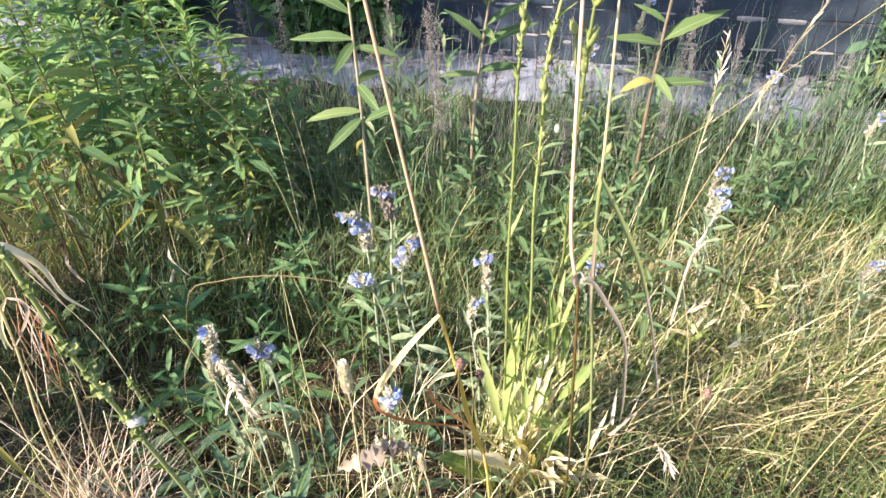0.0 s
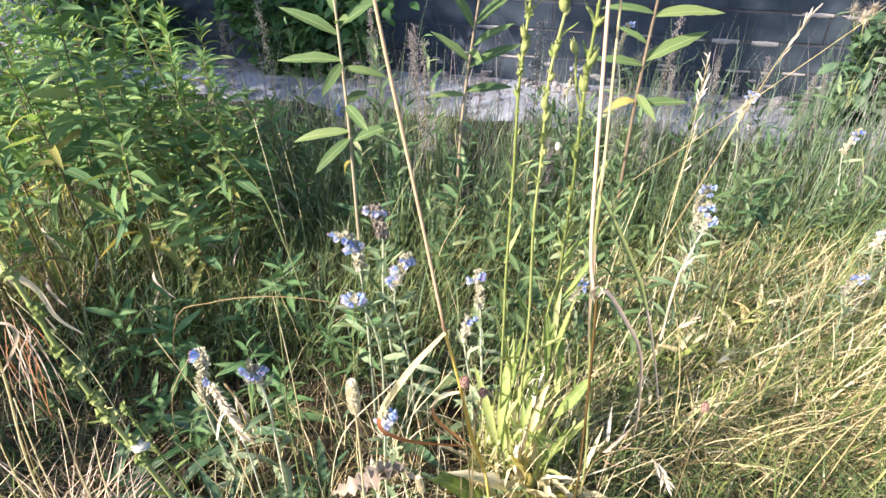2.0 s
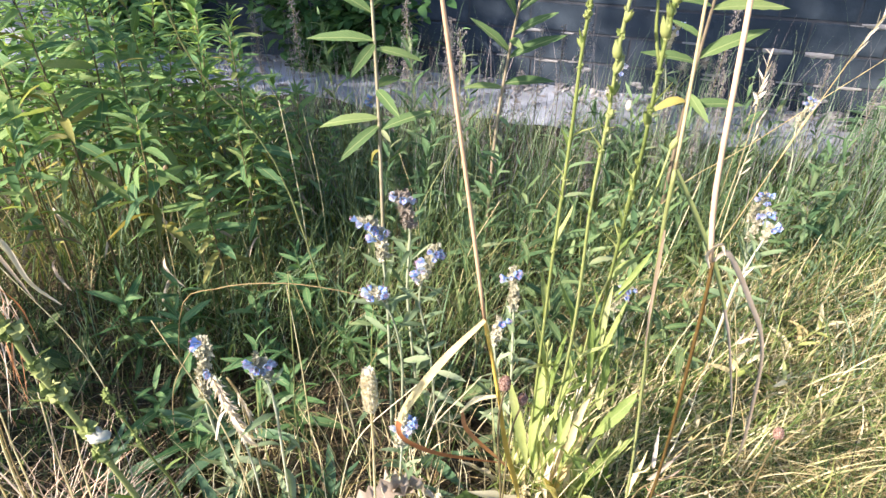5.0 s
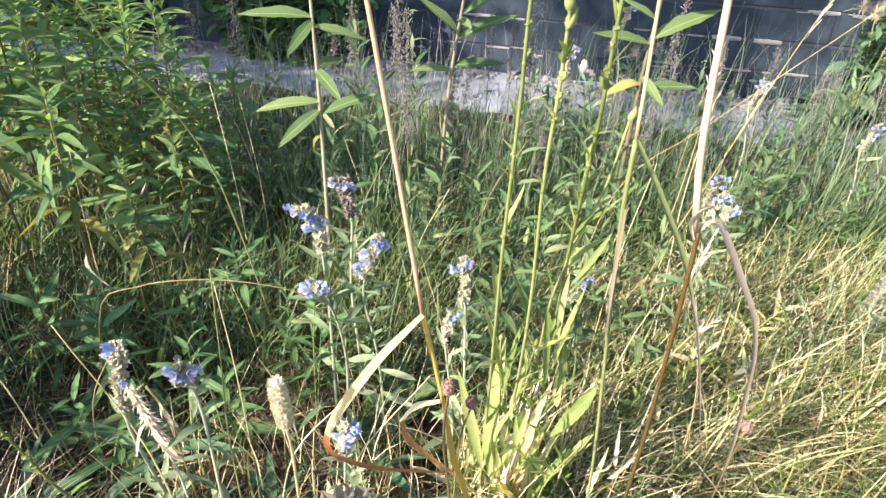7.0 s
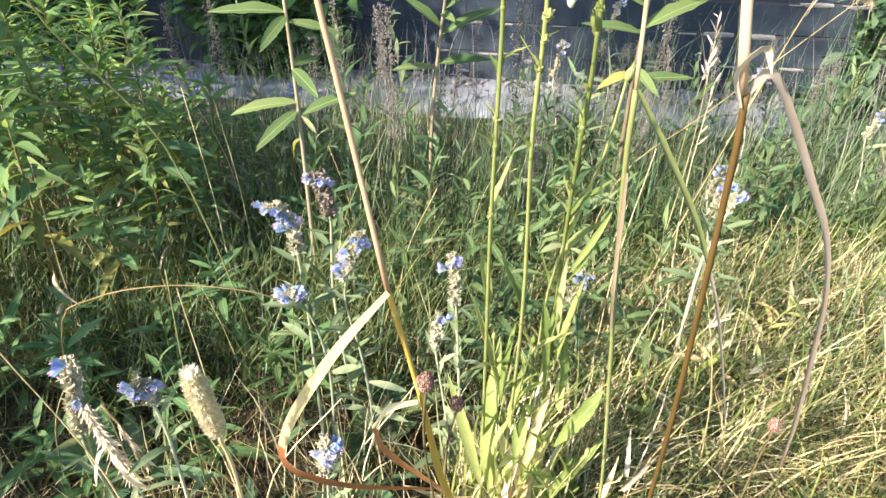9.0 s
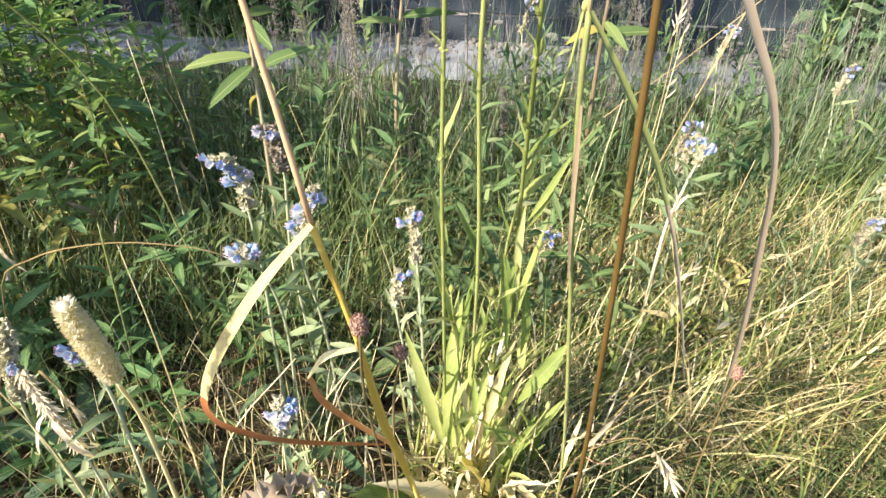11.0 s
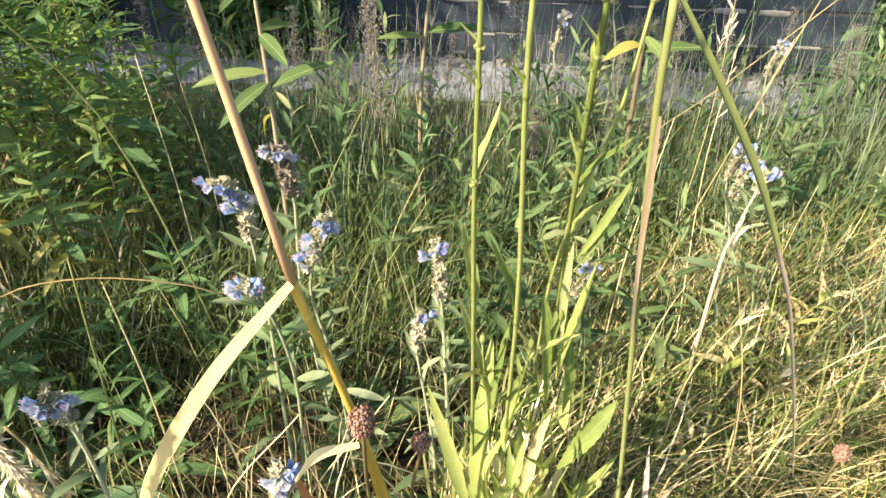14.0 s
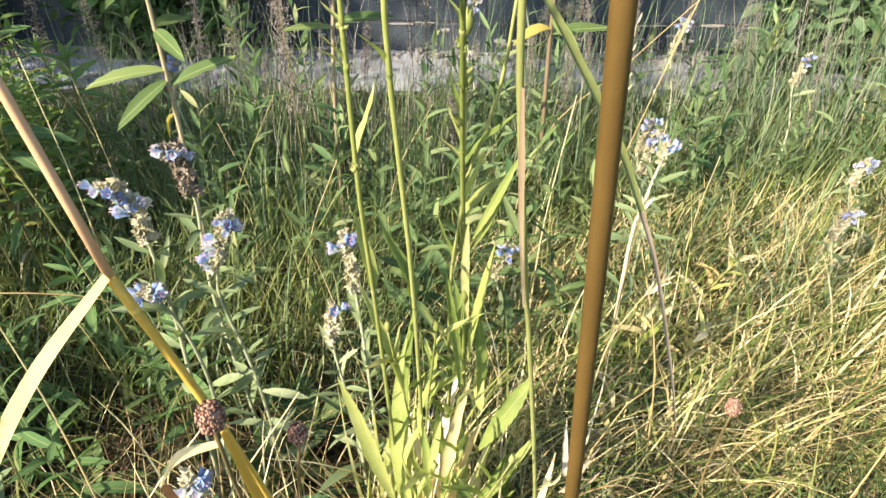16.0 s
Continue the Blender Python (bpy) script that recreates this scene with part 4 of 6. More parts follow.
tall_leafy((0.07, 1.5, -z0), [(0, 0, -0.02), (0.005, 0, 0.3), (0.02, 0, 0.5), (0.055, 0, 0.76)],
           [(z0 + 0.33, 200, 15, 0.10, 0), (z0 + 0.34, 5, 10, 0.13, 0), (z0 + 0.40, 12, 24, 0.14, 0), (z0 + 0.41, 172, 42, 0.12, 0), (z0 + 0.44, 280, 5, 0.09, 0), (z0 + 0.45, 10, 30, 0.11, 0), (z0 + 0.49, 160, 60, 0.12, 0), (z0 + 0.50, 20, 40, 0.13, 0), (z0 + 0.55, 190, 50, 0.1, 0), (z0 + 0.58, 60, 50, 0.1, 0), (z0 + 0.64, 20, 60, 0.1, 0), (z0 + 0.66, 220, 60, 0.08, 0)],
           "broad-leaved plant with pointed upright green leaves")
z0 = -gz(0.512, 1.5)
tall_leafy((0.512, 1.5, -z0), [(0, 0, -0.02), (0.0, 0, 0.34), (0.004, 0, 0.52), (0.02, 0, 0.8)],
           [(z0 + 0.30, 3, 6, 0.14, 0), (z0 + 0.31, 185, 5, 0.08, 1), (z0 + 0.33, 280, -15, 0.1, 0), (z0 + 0.40, 190, 12, 0.14, 0), (z0 + 0.41, 12, 25, 0.18, 0), (z0 + 0.45, 160, 30, 0.09, 0), (z0 + 0.515, 2, 6, 0.17, 0), (z0 + 0.52, 183, 18, 0.13, 0), (z0 + 0.58, 90, 40, 0.1, 0), (z0 + 0.6, 300, 30, 0.1, 0), (z0 + 0.66, 200, 50, 0.1, 0), (z0 + 0.68, 20, 50, 0.1, 0)],
           "tall broad-leaved plant leaning in front of the wall", 0.0048)


# ---- viper's bugloss ----
def flower_mesh():
    g = Geo()
    rings = [(0.0, 0.0012), (0.005, 0.0018), (0.009, 0.0042), (0.013, 0.0068)]
    for i, (x, r) in enumerate(rings):
        for k in range(10):
            w = 2 * math.pi * k / 10
            rr = r * (1.0 if k % 2 or i < 3 else 0.72)
            x2 = x + (0.002 if i == 3 and k % 2 == 0 else 0) + (0.002 * math.cos(w) if i > 1 else 0)
            g.v.append(Vector((x2, rr * math.sin(w), rr * math.cos(w))))
    for i in range(3):
        for k in range(10):
            n = (k + 1) % 10
            g.f.append((i * 10 + k, i * 10 + n, i * 10 + 10 + n, i * 10 + 10 + k))
    s = Geo()
    for k in range(4):
        w = 1.2 * k
        s.tube([(0.006, 0, 0), (0.013, 0.0014 * math.sin(w), 0.0014 * math.cos(w)), (0.019, 0.003 * math.sin(w), 0.003 * math.cos(w) + 0.002)], [0.0003, 0.0003, 0.0004], 3)
    return g.mesh("flower", PETAL), s.mesh("stamen_tuft", STAMEN)


def burr(g, c, r, stretch, spikes, seed, rings=6, sides=9):
    """A ball drawn out into points, in one piece."""
    q, b = random.Random(seed), len(g.v)
    g.ball(c, r, stretch, rings, sides)
    for i in range(b, len(g.v)):
        if (i - b) % 2 and sides < i - b < len(g.v) - b - sides:
            g.v[i] = Vector(c) + (g.v[i] - Vector(c)) * q.uniform(1.3, spikes) + Vector((0.1 * r, 0, 0.5 * r))
    return g


def calyx_mesh(seed, mat):
    """A tuft of bristly sepals."""
    return burr(Geo(), (0.003, 0, 0.001), 0.0021, (1.2, 1, 1), 3.4, seed).mesh("calyx", mat, False)


FLOWER, STAMENS = flower_mesh()
CALYXES = [calyx_mesh(s, CALYX) for s in (1, 2, 3)]
OLD_CALYXES = [calyx_mesh(s, OLD_CALYX) for s in (4, 5, 6)]


def bugloss(at, ctrl, spike, flowers, label, seed, leaf_n=16, r=0.0026, thick=1.0, leaf_len=0.06, sepals=CALYXES):
    """ctrl: stem points from its foot; spike: share of the stem where the flower head begins; flowers: (share, heading)."""
    rng = random.Random(seed)
    ob = thing("vipers_bugloss", at, label, "wildflower", "viper's bugloss plants")
    stem = curve(ctrl, 16)
    part("stem", Geo().tube(stem, [r * (1 - 0.5 * i / 16) for i in range(17)], 6), BUG_STEM, ob, "pale bristly stem")

    def point(s):
        k = min(max(s, 0), 1) * 16
        j = min(int(k), 15)
        return stem[j].lerp(stem[j + 1], k - j)

    spray(ob, stem, BUGL, int(leaf_n * 1.4), 0.06, spike, (leaf_len * 1.15, leaf_len * 0.6), (0.35, 0.7), rng)
    n = int(14 + (1 - spike) * 190)
    for i in range(n):
        s = spike + (1 - spike) * i / (n - 1)
        piece("calyx", rng.choice(sepals), ob, set_leaf(rng.uniform(0, 6.3), rng.uniform(-0.1, 0.6), thick * rng.uniform(0.55, 1.0), point(s) + Vector((rng.gauss(0, 0.0034), rng.gauss(0, 0.0034), 0)) * thick))
    more = [(s + rng.uniform(-0.03, 0.02), az + rng.uniform(-50, 50)) for s, az in flowers]
    for s, az in list(flowers) + more:
        p = point(s)
        a = radians(az)
        p = p + Vector((math.cos(a), math.sin(a), 0)) * 0.006
        bloom = piece("flower", FLOWER, ob, set_leaf(a, rng.uniform(0.0, 0.6), rng.uniform(0.62, 0.95), p, rng.uniform(0, 6)))
        piece("stamen_tuft", STAMENS, bloom, Matrix(), "thin pinkish stamens")
    return ob



def rel(pts, x, y):
    z = gz(x, y)
    return (x, y, z), [(a - x, b - y, c - z) for a, b, c in pts]


def bug(x, y, pts, *rest):
    at, ctrl = rel([(x, y, gz(x, y) - 0.01), *pts], x, y)
    return bugloss(at, ctrl, *rest)


bug(-0.112, 0.835, [(-0.113, 0.84, 0.06), (-0.115, 0.85, 0.157), (-0.117, 0.85, 0.22), (-0.120, 0.85, 0.265), (-0.122, 0.85, 0.292), (-0.128, 0.85, 0.315), (-0.146, 0.85, 0.328)], 0.58,
    [(1.0, 190), (0.99, 240), (0.93, 300), (0.9, 270), (0.83, 330), (0.81, 290), (0.77, 200)], "viper's bugloss with blue flowers at its crooked tip", 51, 14, 0.0028, 1.15)
bug(-0.10, 0.83, [(-0.092, 0.835, 0.05), (-0.10, 0.836, 0.14), (-0.118, 0.836, 0.195), (-0.134, 0.836, 0.213)], 0.82,
    [(1.0, 200), (0.98, 260), (0.97, 170), (0.95, 300), (0.92, 330), (0.93, 20), (0.95, 60)], "viper's bugloss with a low bright blue flower cluster", 52, 12)
bug(-0.042, 0.86, [(-0.040, 0.86, -0.027), (-0.050, 0.86, 0.09), (-0.066, 0.86, 0.176), (-0.062, 0.86, 0.22), (-0.05, 0.861, 0.255), (-0.042, 0.86, 0.285)], 0.66,
    [(0.92, 330), (0.91, 20), (0.9, 280), (0.84, 200), (0.79, 210), (0.77, 250), (0.72, 190), (0.70, 230), (0.95, 240)], "viper's bugloss with pale violet flowers down one side", 53, 20)
bug(0.09, 0.85, [(0.088, 0.845, 0.03), (0.084, 0.85, 0.122), (0.080, 0.85, 0.19), (0.072, 0.85, 0.252)], 0.7,
    [(0.98, 260), (1.0, 300), (0.97, 350), (0.95, 190)], "viper's bugloss with a pale fading spike", 54, 20, 0.0026, 0.95)
bug(0.072, 0.80, [(0.070, 0.80, -0.02), (0.062, 0.80, 0.06), (0.051, 0.80, 0.150), (0.056, 0.80, 0.197)], 0.76,
    [(1.0, 280), (0.98, 0)], "small pale viper's bugloss going to seed", 55, 16, 0.0024, 0.9)
bug(0.46, 0.96, [(0.472, 0.975, 0.12), (0.488, 0.985, 0.18), (0.501, 0.99, 0.222), (0.514, 0.992, 0.265)], 0.84,
    [(1.0, 20), (0.98, 300)], "sunlit viper's bugloss with a blue tip among dry grass", 56, 20, 0.003, 0.8)
bug(-0.335, 0.72, [(-0.350, 0.72, -0.067), (-0.358, 0.70, 0.084), (-0.352, 0.70, 0.163), (-0.34, 0.70, 0.222)], 0.6,
    [(1.0, 230), (0.99, 180), (0.8, 300)], "withering viper's bugloss with a single blue flower", 57, 16, 0.003, 1.2)
bug(-0.262, 0.70, [(-0.261, 0.70, -0.042), (-0.257, 0.69, 0.115), (-0.262, 0.685, 0.18), (-0.268, 0.68, 0.208)], 0.74,
    [(1.0, 200), (0.96, 260), (0.93, 330), (0.90, 180), (0.88, 300), (0.9, 20)], "viper's bugloss with dull blue flowers above the thatch", 58, 14, 0.0026, 1.2)
bug(-0.07, 0.94, [(-0.09, 0.93, 0.12), (-0.088, 0.93, 0.22), (-0.086, 0.93, 0.27), (-0.094, 0.93, 0.312), (-0.1, 0.93, 0.332)], 0.62,
    [(1.0, 190), (0.97, 220), (0.9, 340), (0.98, 300), (0.86, 350)], "viper's bugloss with few blue flowers on a faded brownish head", 59, 14, 0.0028, 1.35, 0.06, OLD_CALYXES)
bug(-0.080, 0.66, [(-0.082, 0.66, -0.03), (-0.078, 0.655, 0.08), (-0.073, 0.65, 0.142)], 0.72,
    [(1.0, 330), (0.98, 250), (0.96, 20), (0.94, 200), (0.9, 280)], "low viper's bugloss with bright blue flowers near the ground", 60, 18, 0.0024, 1.1, 0.05)
for x, y, h, s in ((0.56, 1.12, 0.36, 61), (0.62, 1.25, 0.34, 62), (1.02, 1.18, 0.26, 63), (0.86, 1.02, 0.24, 64), (-0.24, 1.62, 0.40, 65), (0.60, 1.95, 0.42, 66), (0.30, 1.02, 0.26, 67), (0.86, 1.62, 0.4, 68), (0.40, 1.72, 0.44, 69), (1.1, 1.5, 0.36, 70)):
    bug(x, y, [(x + 0.01, y, gz(x, y) + h * 0.5), (x - 0.01, y, gz(x, y) + h * 0.8), (x + 0.01, y, gz(x, y) + h)], 0.68,
        [(1.0, 250), (0.97, 330), (0.95, 200), (0.9, 280)], "slender viper's bugloss with a few blue flowers in the grass", s, 12)


# ---- chicory clump ----
def bud_mesh(seed, opening=0.0):
    """A long ribbed bud, drawn out into pointed bracts at its end."""
    g, r = Geo(), random.Random(seed)
    prof = [(0.0, 0.0016), (0.002, 0.0036), (0.006, 0.0044), (0.011, 0.0036 + opening * 0.002), (0.016, 0.0026 + opening * 0.004)]
    for i, (x, rr) in enumerate(prof):
        for k in range(12):
            w = 2 * math.pi * k / 12
            q = rr * (1.0 if k % 2 else 0.8)
            g.v.append(Vector((x + (0 if i < 4 else (-0.005 if k % 2 else r.uniform(-0.001, 0.003))), q * math.cos(w), q * math.sin(w))))
    for i in range(4):
        for k in range(12):
            n = (k + 1) % 12
            g.f.append((i * 12 + k, i * 12 + n, i * 12 + 12 + n, i * 12 + 12 + k))
    return g.mesh("bud", GREEN_STEM)


BUDS = [bud_mesh(1), bud_mesh(2, 0.5)]
SMALL_LEAF = [leaf_mesh("leaf", CHICORY_LEAF, 1, 0.17, d, 0.5, 0.03, 0.35, 9, c, 0.1, 0.25) for d, c in ((0.2, 0.0), (-0.25, 0.06), (0.5, -0.05))]
BASAL = [leaf_mesh("basal_leaf", CHICORY_LEAF, 1, w, d, 0.35, 0.015, 0.6, 14, c, t, 0.45) for w, d, c, t in ((0.19, 0.25, 0.03, 0.06), (0.26, 0.6, -0.04, 0.3), (0.17, 0.1, 0.0, 0.0), (0.3, 0.9, 0.02, 0.35))]


TUFTS = [burr(Geo(), (0.004, 0, 0), 0.0028, (1.2, 1, 1), 2.6, s, 7, 10).mesh("bud", GREEN_STEM, False) for s in (1, 2, 3)]


def chicory(at, ctrl, nodes, buds, label, seed, r=0.0019, side=(), form=None):
    """nodes: shares of the stem with a clasping leaf (share, heading, elevation, length); buds: (share, heading, elevation, size)."""
    ob = thing("chicory_stalk", at, label, "wildflower", "chicory stalks")
    stem = curve(ctrl, 22)

    def point(s):
        k = min(max(s, 0), 1) * 22
        j = min(int(k), 21)
        return stem[j].lerp(stem[j + 1], k - j)

    radii = [r * (1.05 - 0.35 * i / 22) for i in range(23)]
    g = Geo().tube(stem, radii, 8)
    for s, *_ in list(nodes) + list(buds):
        g.ball(point(s), r * 1.12, (1, 1, 1.3), 4, 7)
    part("stem", g, GREEN_STEM, ob, "smooth yellow-green stem")
    for s, dx, dy, dz in side:
        p = point(s)
        q = p + Vector((dx, dy, dz))
        twig = part("side_stem", Geo().tube(curve([p, p.lerp(q, 0.5) + Vector((dx * 0.2, dy * 0.2, 0)), q], 6), [r * 0.7] * 4 + [r * 0.6] * 3, 6), GREEN_STEM, ob)
        piece("bud", BUDS[0], twig, set_leaf(math.atan2(dy, dx), 1.2, 0.9, q), "yellow-green bud")
    for s, az, el, L in nodes:
        piece("leaf", SMALL_LEAF[int(L * 997) % 3], ob, set_leaf(radians(az), radians(el), L, point(s)))
    rng = random.Random(seed)
    if not form and len(buds) > 3:
        for i in range(26):
            s = rng.uniform(0.42, 1.0)
            piece("bud", (BUDS + TUFTS)[i % 5], ob, set_leaf(rng.uniform(0, 6.3), rng.uniform(0.7, 1.35), rng.uniform(0.3, 0.75), point(s)), "small yellow-green bud")
            if i % 3 == 0:
                piece("leaf", SMALL_LEAF[i % 2], ob, set_leaf(rng.uniform(0, 6.3), rng.uniform(0.6, 1.2), rng.uniform(0.012, 0.03), point(s)))
    for s, az, el, size in buds:
        piece("bud", form[int(az) % 3] if form else BUDS[int(az) % 2], ob, set_leaf(radians(az), radians(el), size * 0.8, point(s)), "yellow-green bud")
        for _ in range(2):
            piece("bud", form[1] if form else BUDS[0], ob, set_leaf(rng.uniform(0, 6.3), radians(el) + rng.uniform(-0.3, 0.2), size * rng.uniform(0.35, 0.65), point(s + rng.uniform(-0.012, 0.012))), "small yellow-green bud")
    return ob


C_LABEL = "tall yellow-green chicory stalk with buds against the stem"
at, c = rel([(0.112, 0.735, gz(0.112, 0.735) - 0.02), (0.103, 0.70, 0.121), (0.095, 0.66, 0.298), (0.089, 0.63, 0.415), (0.087, 0.61, 0.56), (0.085, 0.60, 0.647), (0.088, 0.585, 0.734), (0.092, 0.58, 0.80)], 0.112, 0.735)
chicory(at, c, [(0.30, 120, 75, 0.065), (0.44, 20, 65, 0.05), (0.5, 200, 65, 0.025), (0.62, 60, 60, 0.015)], [(0.78, 20, 75, 1.2), (0.86, 30, 60, 1.3), (0.80, 200, 70, 1.0), (0.93, 30, 65, 1.2), (0.96, 190, 60, 1.3), (1.0, 0, 85, 1.3)], C_LABEL, 1)
at, c = rel([(0.135, 0.735, gz(0.135, 0.735) - 0.02), (0.133, 0.70, 0.063), (0.121, 0.62, 0.326), (0.108, 0.58, 0.504), (0.108, 0.57, 0.589), (0.106, 0.56, 0.672), (0.117, 0.56, 0.744), (0.124, 0.555, 0.82)], 0.135, 0.735)
chicory(at, c, [(0.28, 140, 75, 0.07), (0.42, 210, 70, 0.03), (0.55, 180, 65, 0.015)], [(0.66, 190, 80, 1.2), (0.64, 30, 70, 1.2), (0.76, 20, 70, 1.0), (0.83, 190, 70, 1.2), (0.86, 20, 70, 1.1), (0.92, 170, 75, 1.4), (0.97, 20, 60, 1.2), (1.0, 0, 85, 1.3)], C_LABEL, 2, 0.0018)
at, c = rel([(0.185, 0.755, gz(0.185, 0.755) - 0.02), (0.181, 0.73, 0.106), (0.173, 0.70, 0.296), (0.160, 0.645, 0.43), (0.148, 0.59, 0.55), (0.143, 0.572, 0.64), (0.143, 0.56, 0.732), (0.148, 0.555, 0.82)], 0.185, 0.755)
chicory(at, c, [(0.2, 100, 75, 0.07), (0.34, 30, 45, 0.06), (0.4, 10, 50, 0.055), (0.42, 200, 65, 0.035), (0.52, 140, 65, 0.025)], [(0.62, 200, 70, 1.2), (0.74, 190, 75, 1.4), (0.78, 20, 65, 1.4), (0.90, 20, 70, 1.2), (0.96, 30, 60, 1.3), (1.0, 0, 85, 1.3)], C_LABEL, 3, 0.0020,
        [(0.70, -0.012, 0, 0.06), (0.38, 0.035, 0.0, 0.14)])
at, c = rel([(0.165, 0.75, gz(0.165, 0.75) - 0.02), (0.165, 0.73, 0.1), (0.162, 0.70, 0.28), (0.166, 0.67, 0.38), (0.160, 0.64, 0.50)], 0.165, 0.75)
chicory(at, c, [(0.35, 170, 75, 0.07), (0.55, 190, 70, 0.05), (0.7, 20, 60, 0.05), (0.8, 200, 60, 0.04)], [(1.0, 0, 80, 1.2), (0.93, 30, 60, 1.0)], "shorter chicory stalk with small pointed leaves", 4, 0.0016)
piece("white_flower", burr(Geo(), (0, 0, 0), 0.0024, (1.0, 0.9, 1.7), 1.25, 5).mesh("white_flower", WHITE), bpy.data.objects["chicory_stalk.001"], Matrix.Translation(Vector((0.121, 0.562, 0.604)) - bpy.data.objects["chicory_stalk.001"].location), "small closed white flower")

rng = random.Random(19)
for o in [q for q in bpy.data.objects if q.name.startswith("chicory_stalk")]:
    pts = [v.co for v in o.children[0].data.vertices][:184]
    for i in range(11):
        p = sum(pts[8 * (4 + i):8 * (5 + i)], Vector()) / 8
        piece("leaf", SMALL_LEAF[i % 3], o, set_leaf(i * 2.4 + rng.uniform(-0.4, 0.4), radians(rng.uniform(58, 78)), rng.uniform(0.085, 0.13) - 0.008 * i, p, rng.uniform(-0.5, 0.5)))
    for i in range(2):
        z = rng.uniform(0.1, 0.36)
        ox, oy = rng.uniform(-0.012, 0.012), -0.03 - z * 0.16
        piece("leaf", SMALL_LEAF[i % 3], o, set_leaf(rng.uniform(0, 6.3), radians(rng.uniform(50, 80)), rng.uniform(0.035, 0.075), Vector((ox, oy, z)), rng.uniform(-1.2, 1.2)))
ros = thing("chicory_rosette", (0.13, 0.72, gz(0.13, 0.72)), "clump of pale sunlit basal leaves round the chicory stalks", "wildflower")
rng = random.Random(9)
for az, el, L, dx, dy in ((195, 78, 0.17, -0.035, -0.06), (20, 65, 0.12, 0.05, -0.02), (120, 78, 0.15, -0.02, 0.02), (0, 72, 0.15, 0.06, 0.0), (95, 82, 0.15, 0.0, 0.0), (340, 76, 0.15, 0.055, 0.01)):
    piece("leaf", BASAL[int(az) % 4], ros, set_leaf(radians(az), radians(el), L, Vector((dx, dy, 0)), rng.uniform(-1.6, 1.6)))
DEAD_BASAL = [leaf_mesh("leaf", m, 1, w, d, 0.7, 0.05, 0.5, 10, 0.12, 0.2, 0.5) for m, w, d in ((BLADE, 0.14, 1.0), (HANGING, 0.11, 0.5), (YELLOW_LEAF, 0.14, 0.3))]
for az, el, L, dx, dy in ((240, 50, 0.12, -0.02, -0.07), (290, 70, 0.16, 0.03, -0.06), (200, 60, 0.12, -0.05, -0.04), (270, 75, 0.17, 0.0, -0.08), (180, 80, 0.18, 0.01, -0.06), (330, 65, 0.15, 0.04, -0.05), (100, 75, 0.15, 0.02, -0.05), (250, 82, 0.14, 0.05, -0.04), (160, 70, 0.13, -0.01, -0.07), (40, 78, 0.17, 0.04, -0.03), (215, 84, 0.2, 0.02, -0.04), (300, 80, 0.16, 0.0, -0.05), (350, 60, 0.12, 0.03, -0.07), (130, 82, 0.18, 0.03, -0.02)):
    piece("leaf", DEAD_BASAL[int(az) % 3], ros, set_leaf(radians(az), radians(el), L, Vector((dx, dy, 0.01))), "bleached dead leaf")



def leaf_to(parent, mesh, base, tip, roll=0.0, label=""):
    """A leaf from one place to another, its upper side towards the camera and turned by roll."""
    b, d = Vector(base), Vector(tip) - Vector(base)
    x = d.normalized()
    y = Vector((-0.25, -0.85, 0.45)).cross(x).normalized()
    m = Matrix((x, y, x.cross(y))).transposed().to_4x4()
    return piece("leaf", mesh, parent, Matrix.Translation(b - parent.location) @ m @ Matrix.Rotation(roll, 4, "X") @ Matrix.Scale(d.length, 4), label)


LANCE = [leaf_mesh("leaf", CHICORY_LEAF, 1, w, d, f, 0.01, 0.5, 16, c, 0.1, 0.15) for w, d, f, c in ((0.075, 0.15, 0.5, 0.05), (0.07, 0.25, 0.5, -0.06), (0.09, 0.5, 0.45, 0.04))]
JAGGED = leaf_mesh("leaf", CHICORY_LEAF, 1, 0.19, 0.4, 0.4, 0.03, 0.6, 22, 0.05, 0.12, 0.2)
ROUND = leaf_mesh("leaf", CHICORY_LEAF, 1, 0.105, 1.0, 0.5, 0.02, 0.6, 14, 0.06, 0.05, 0.15)
CREAM = [leaf_mesh("leaf", m, 1, w, d, 0.6, 0.04, 0.5, 12, c, 0.15, 0.4) for m, w, d, c in ((PALE_LEAF, 0.09, 1.0, 0.22), (HANGING, 0.08, 0.5, -0.25), (BLADE, 0.11, 1.4, 0.15))]
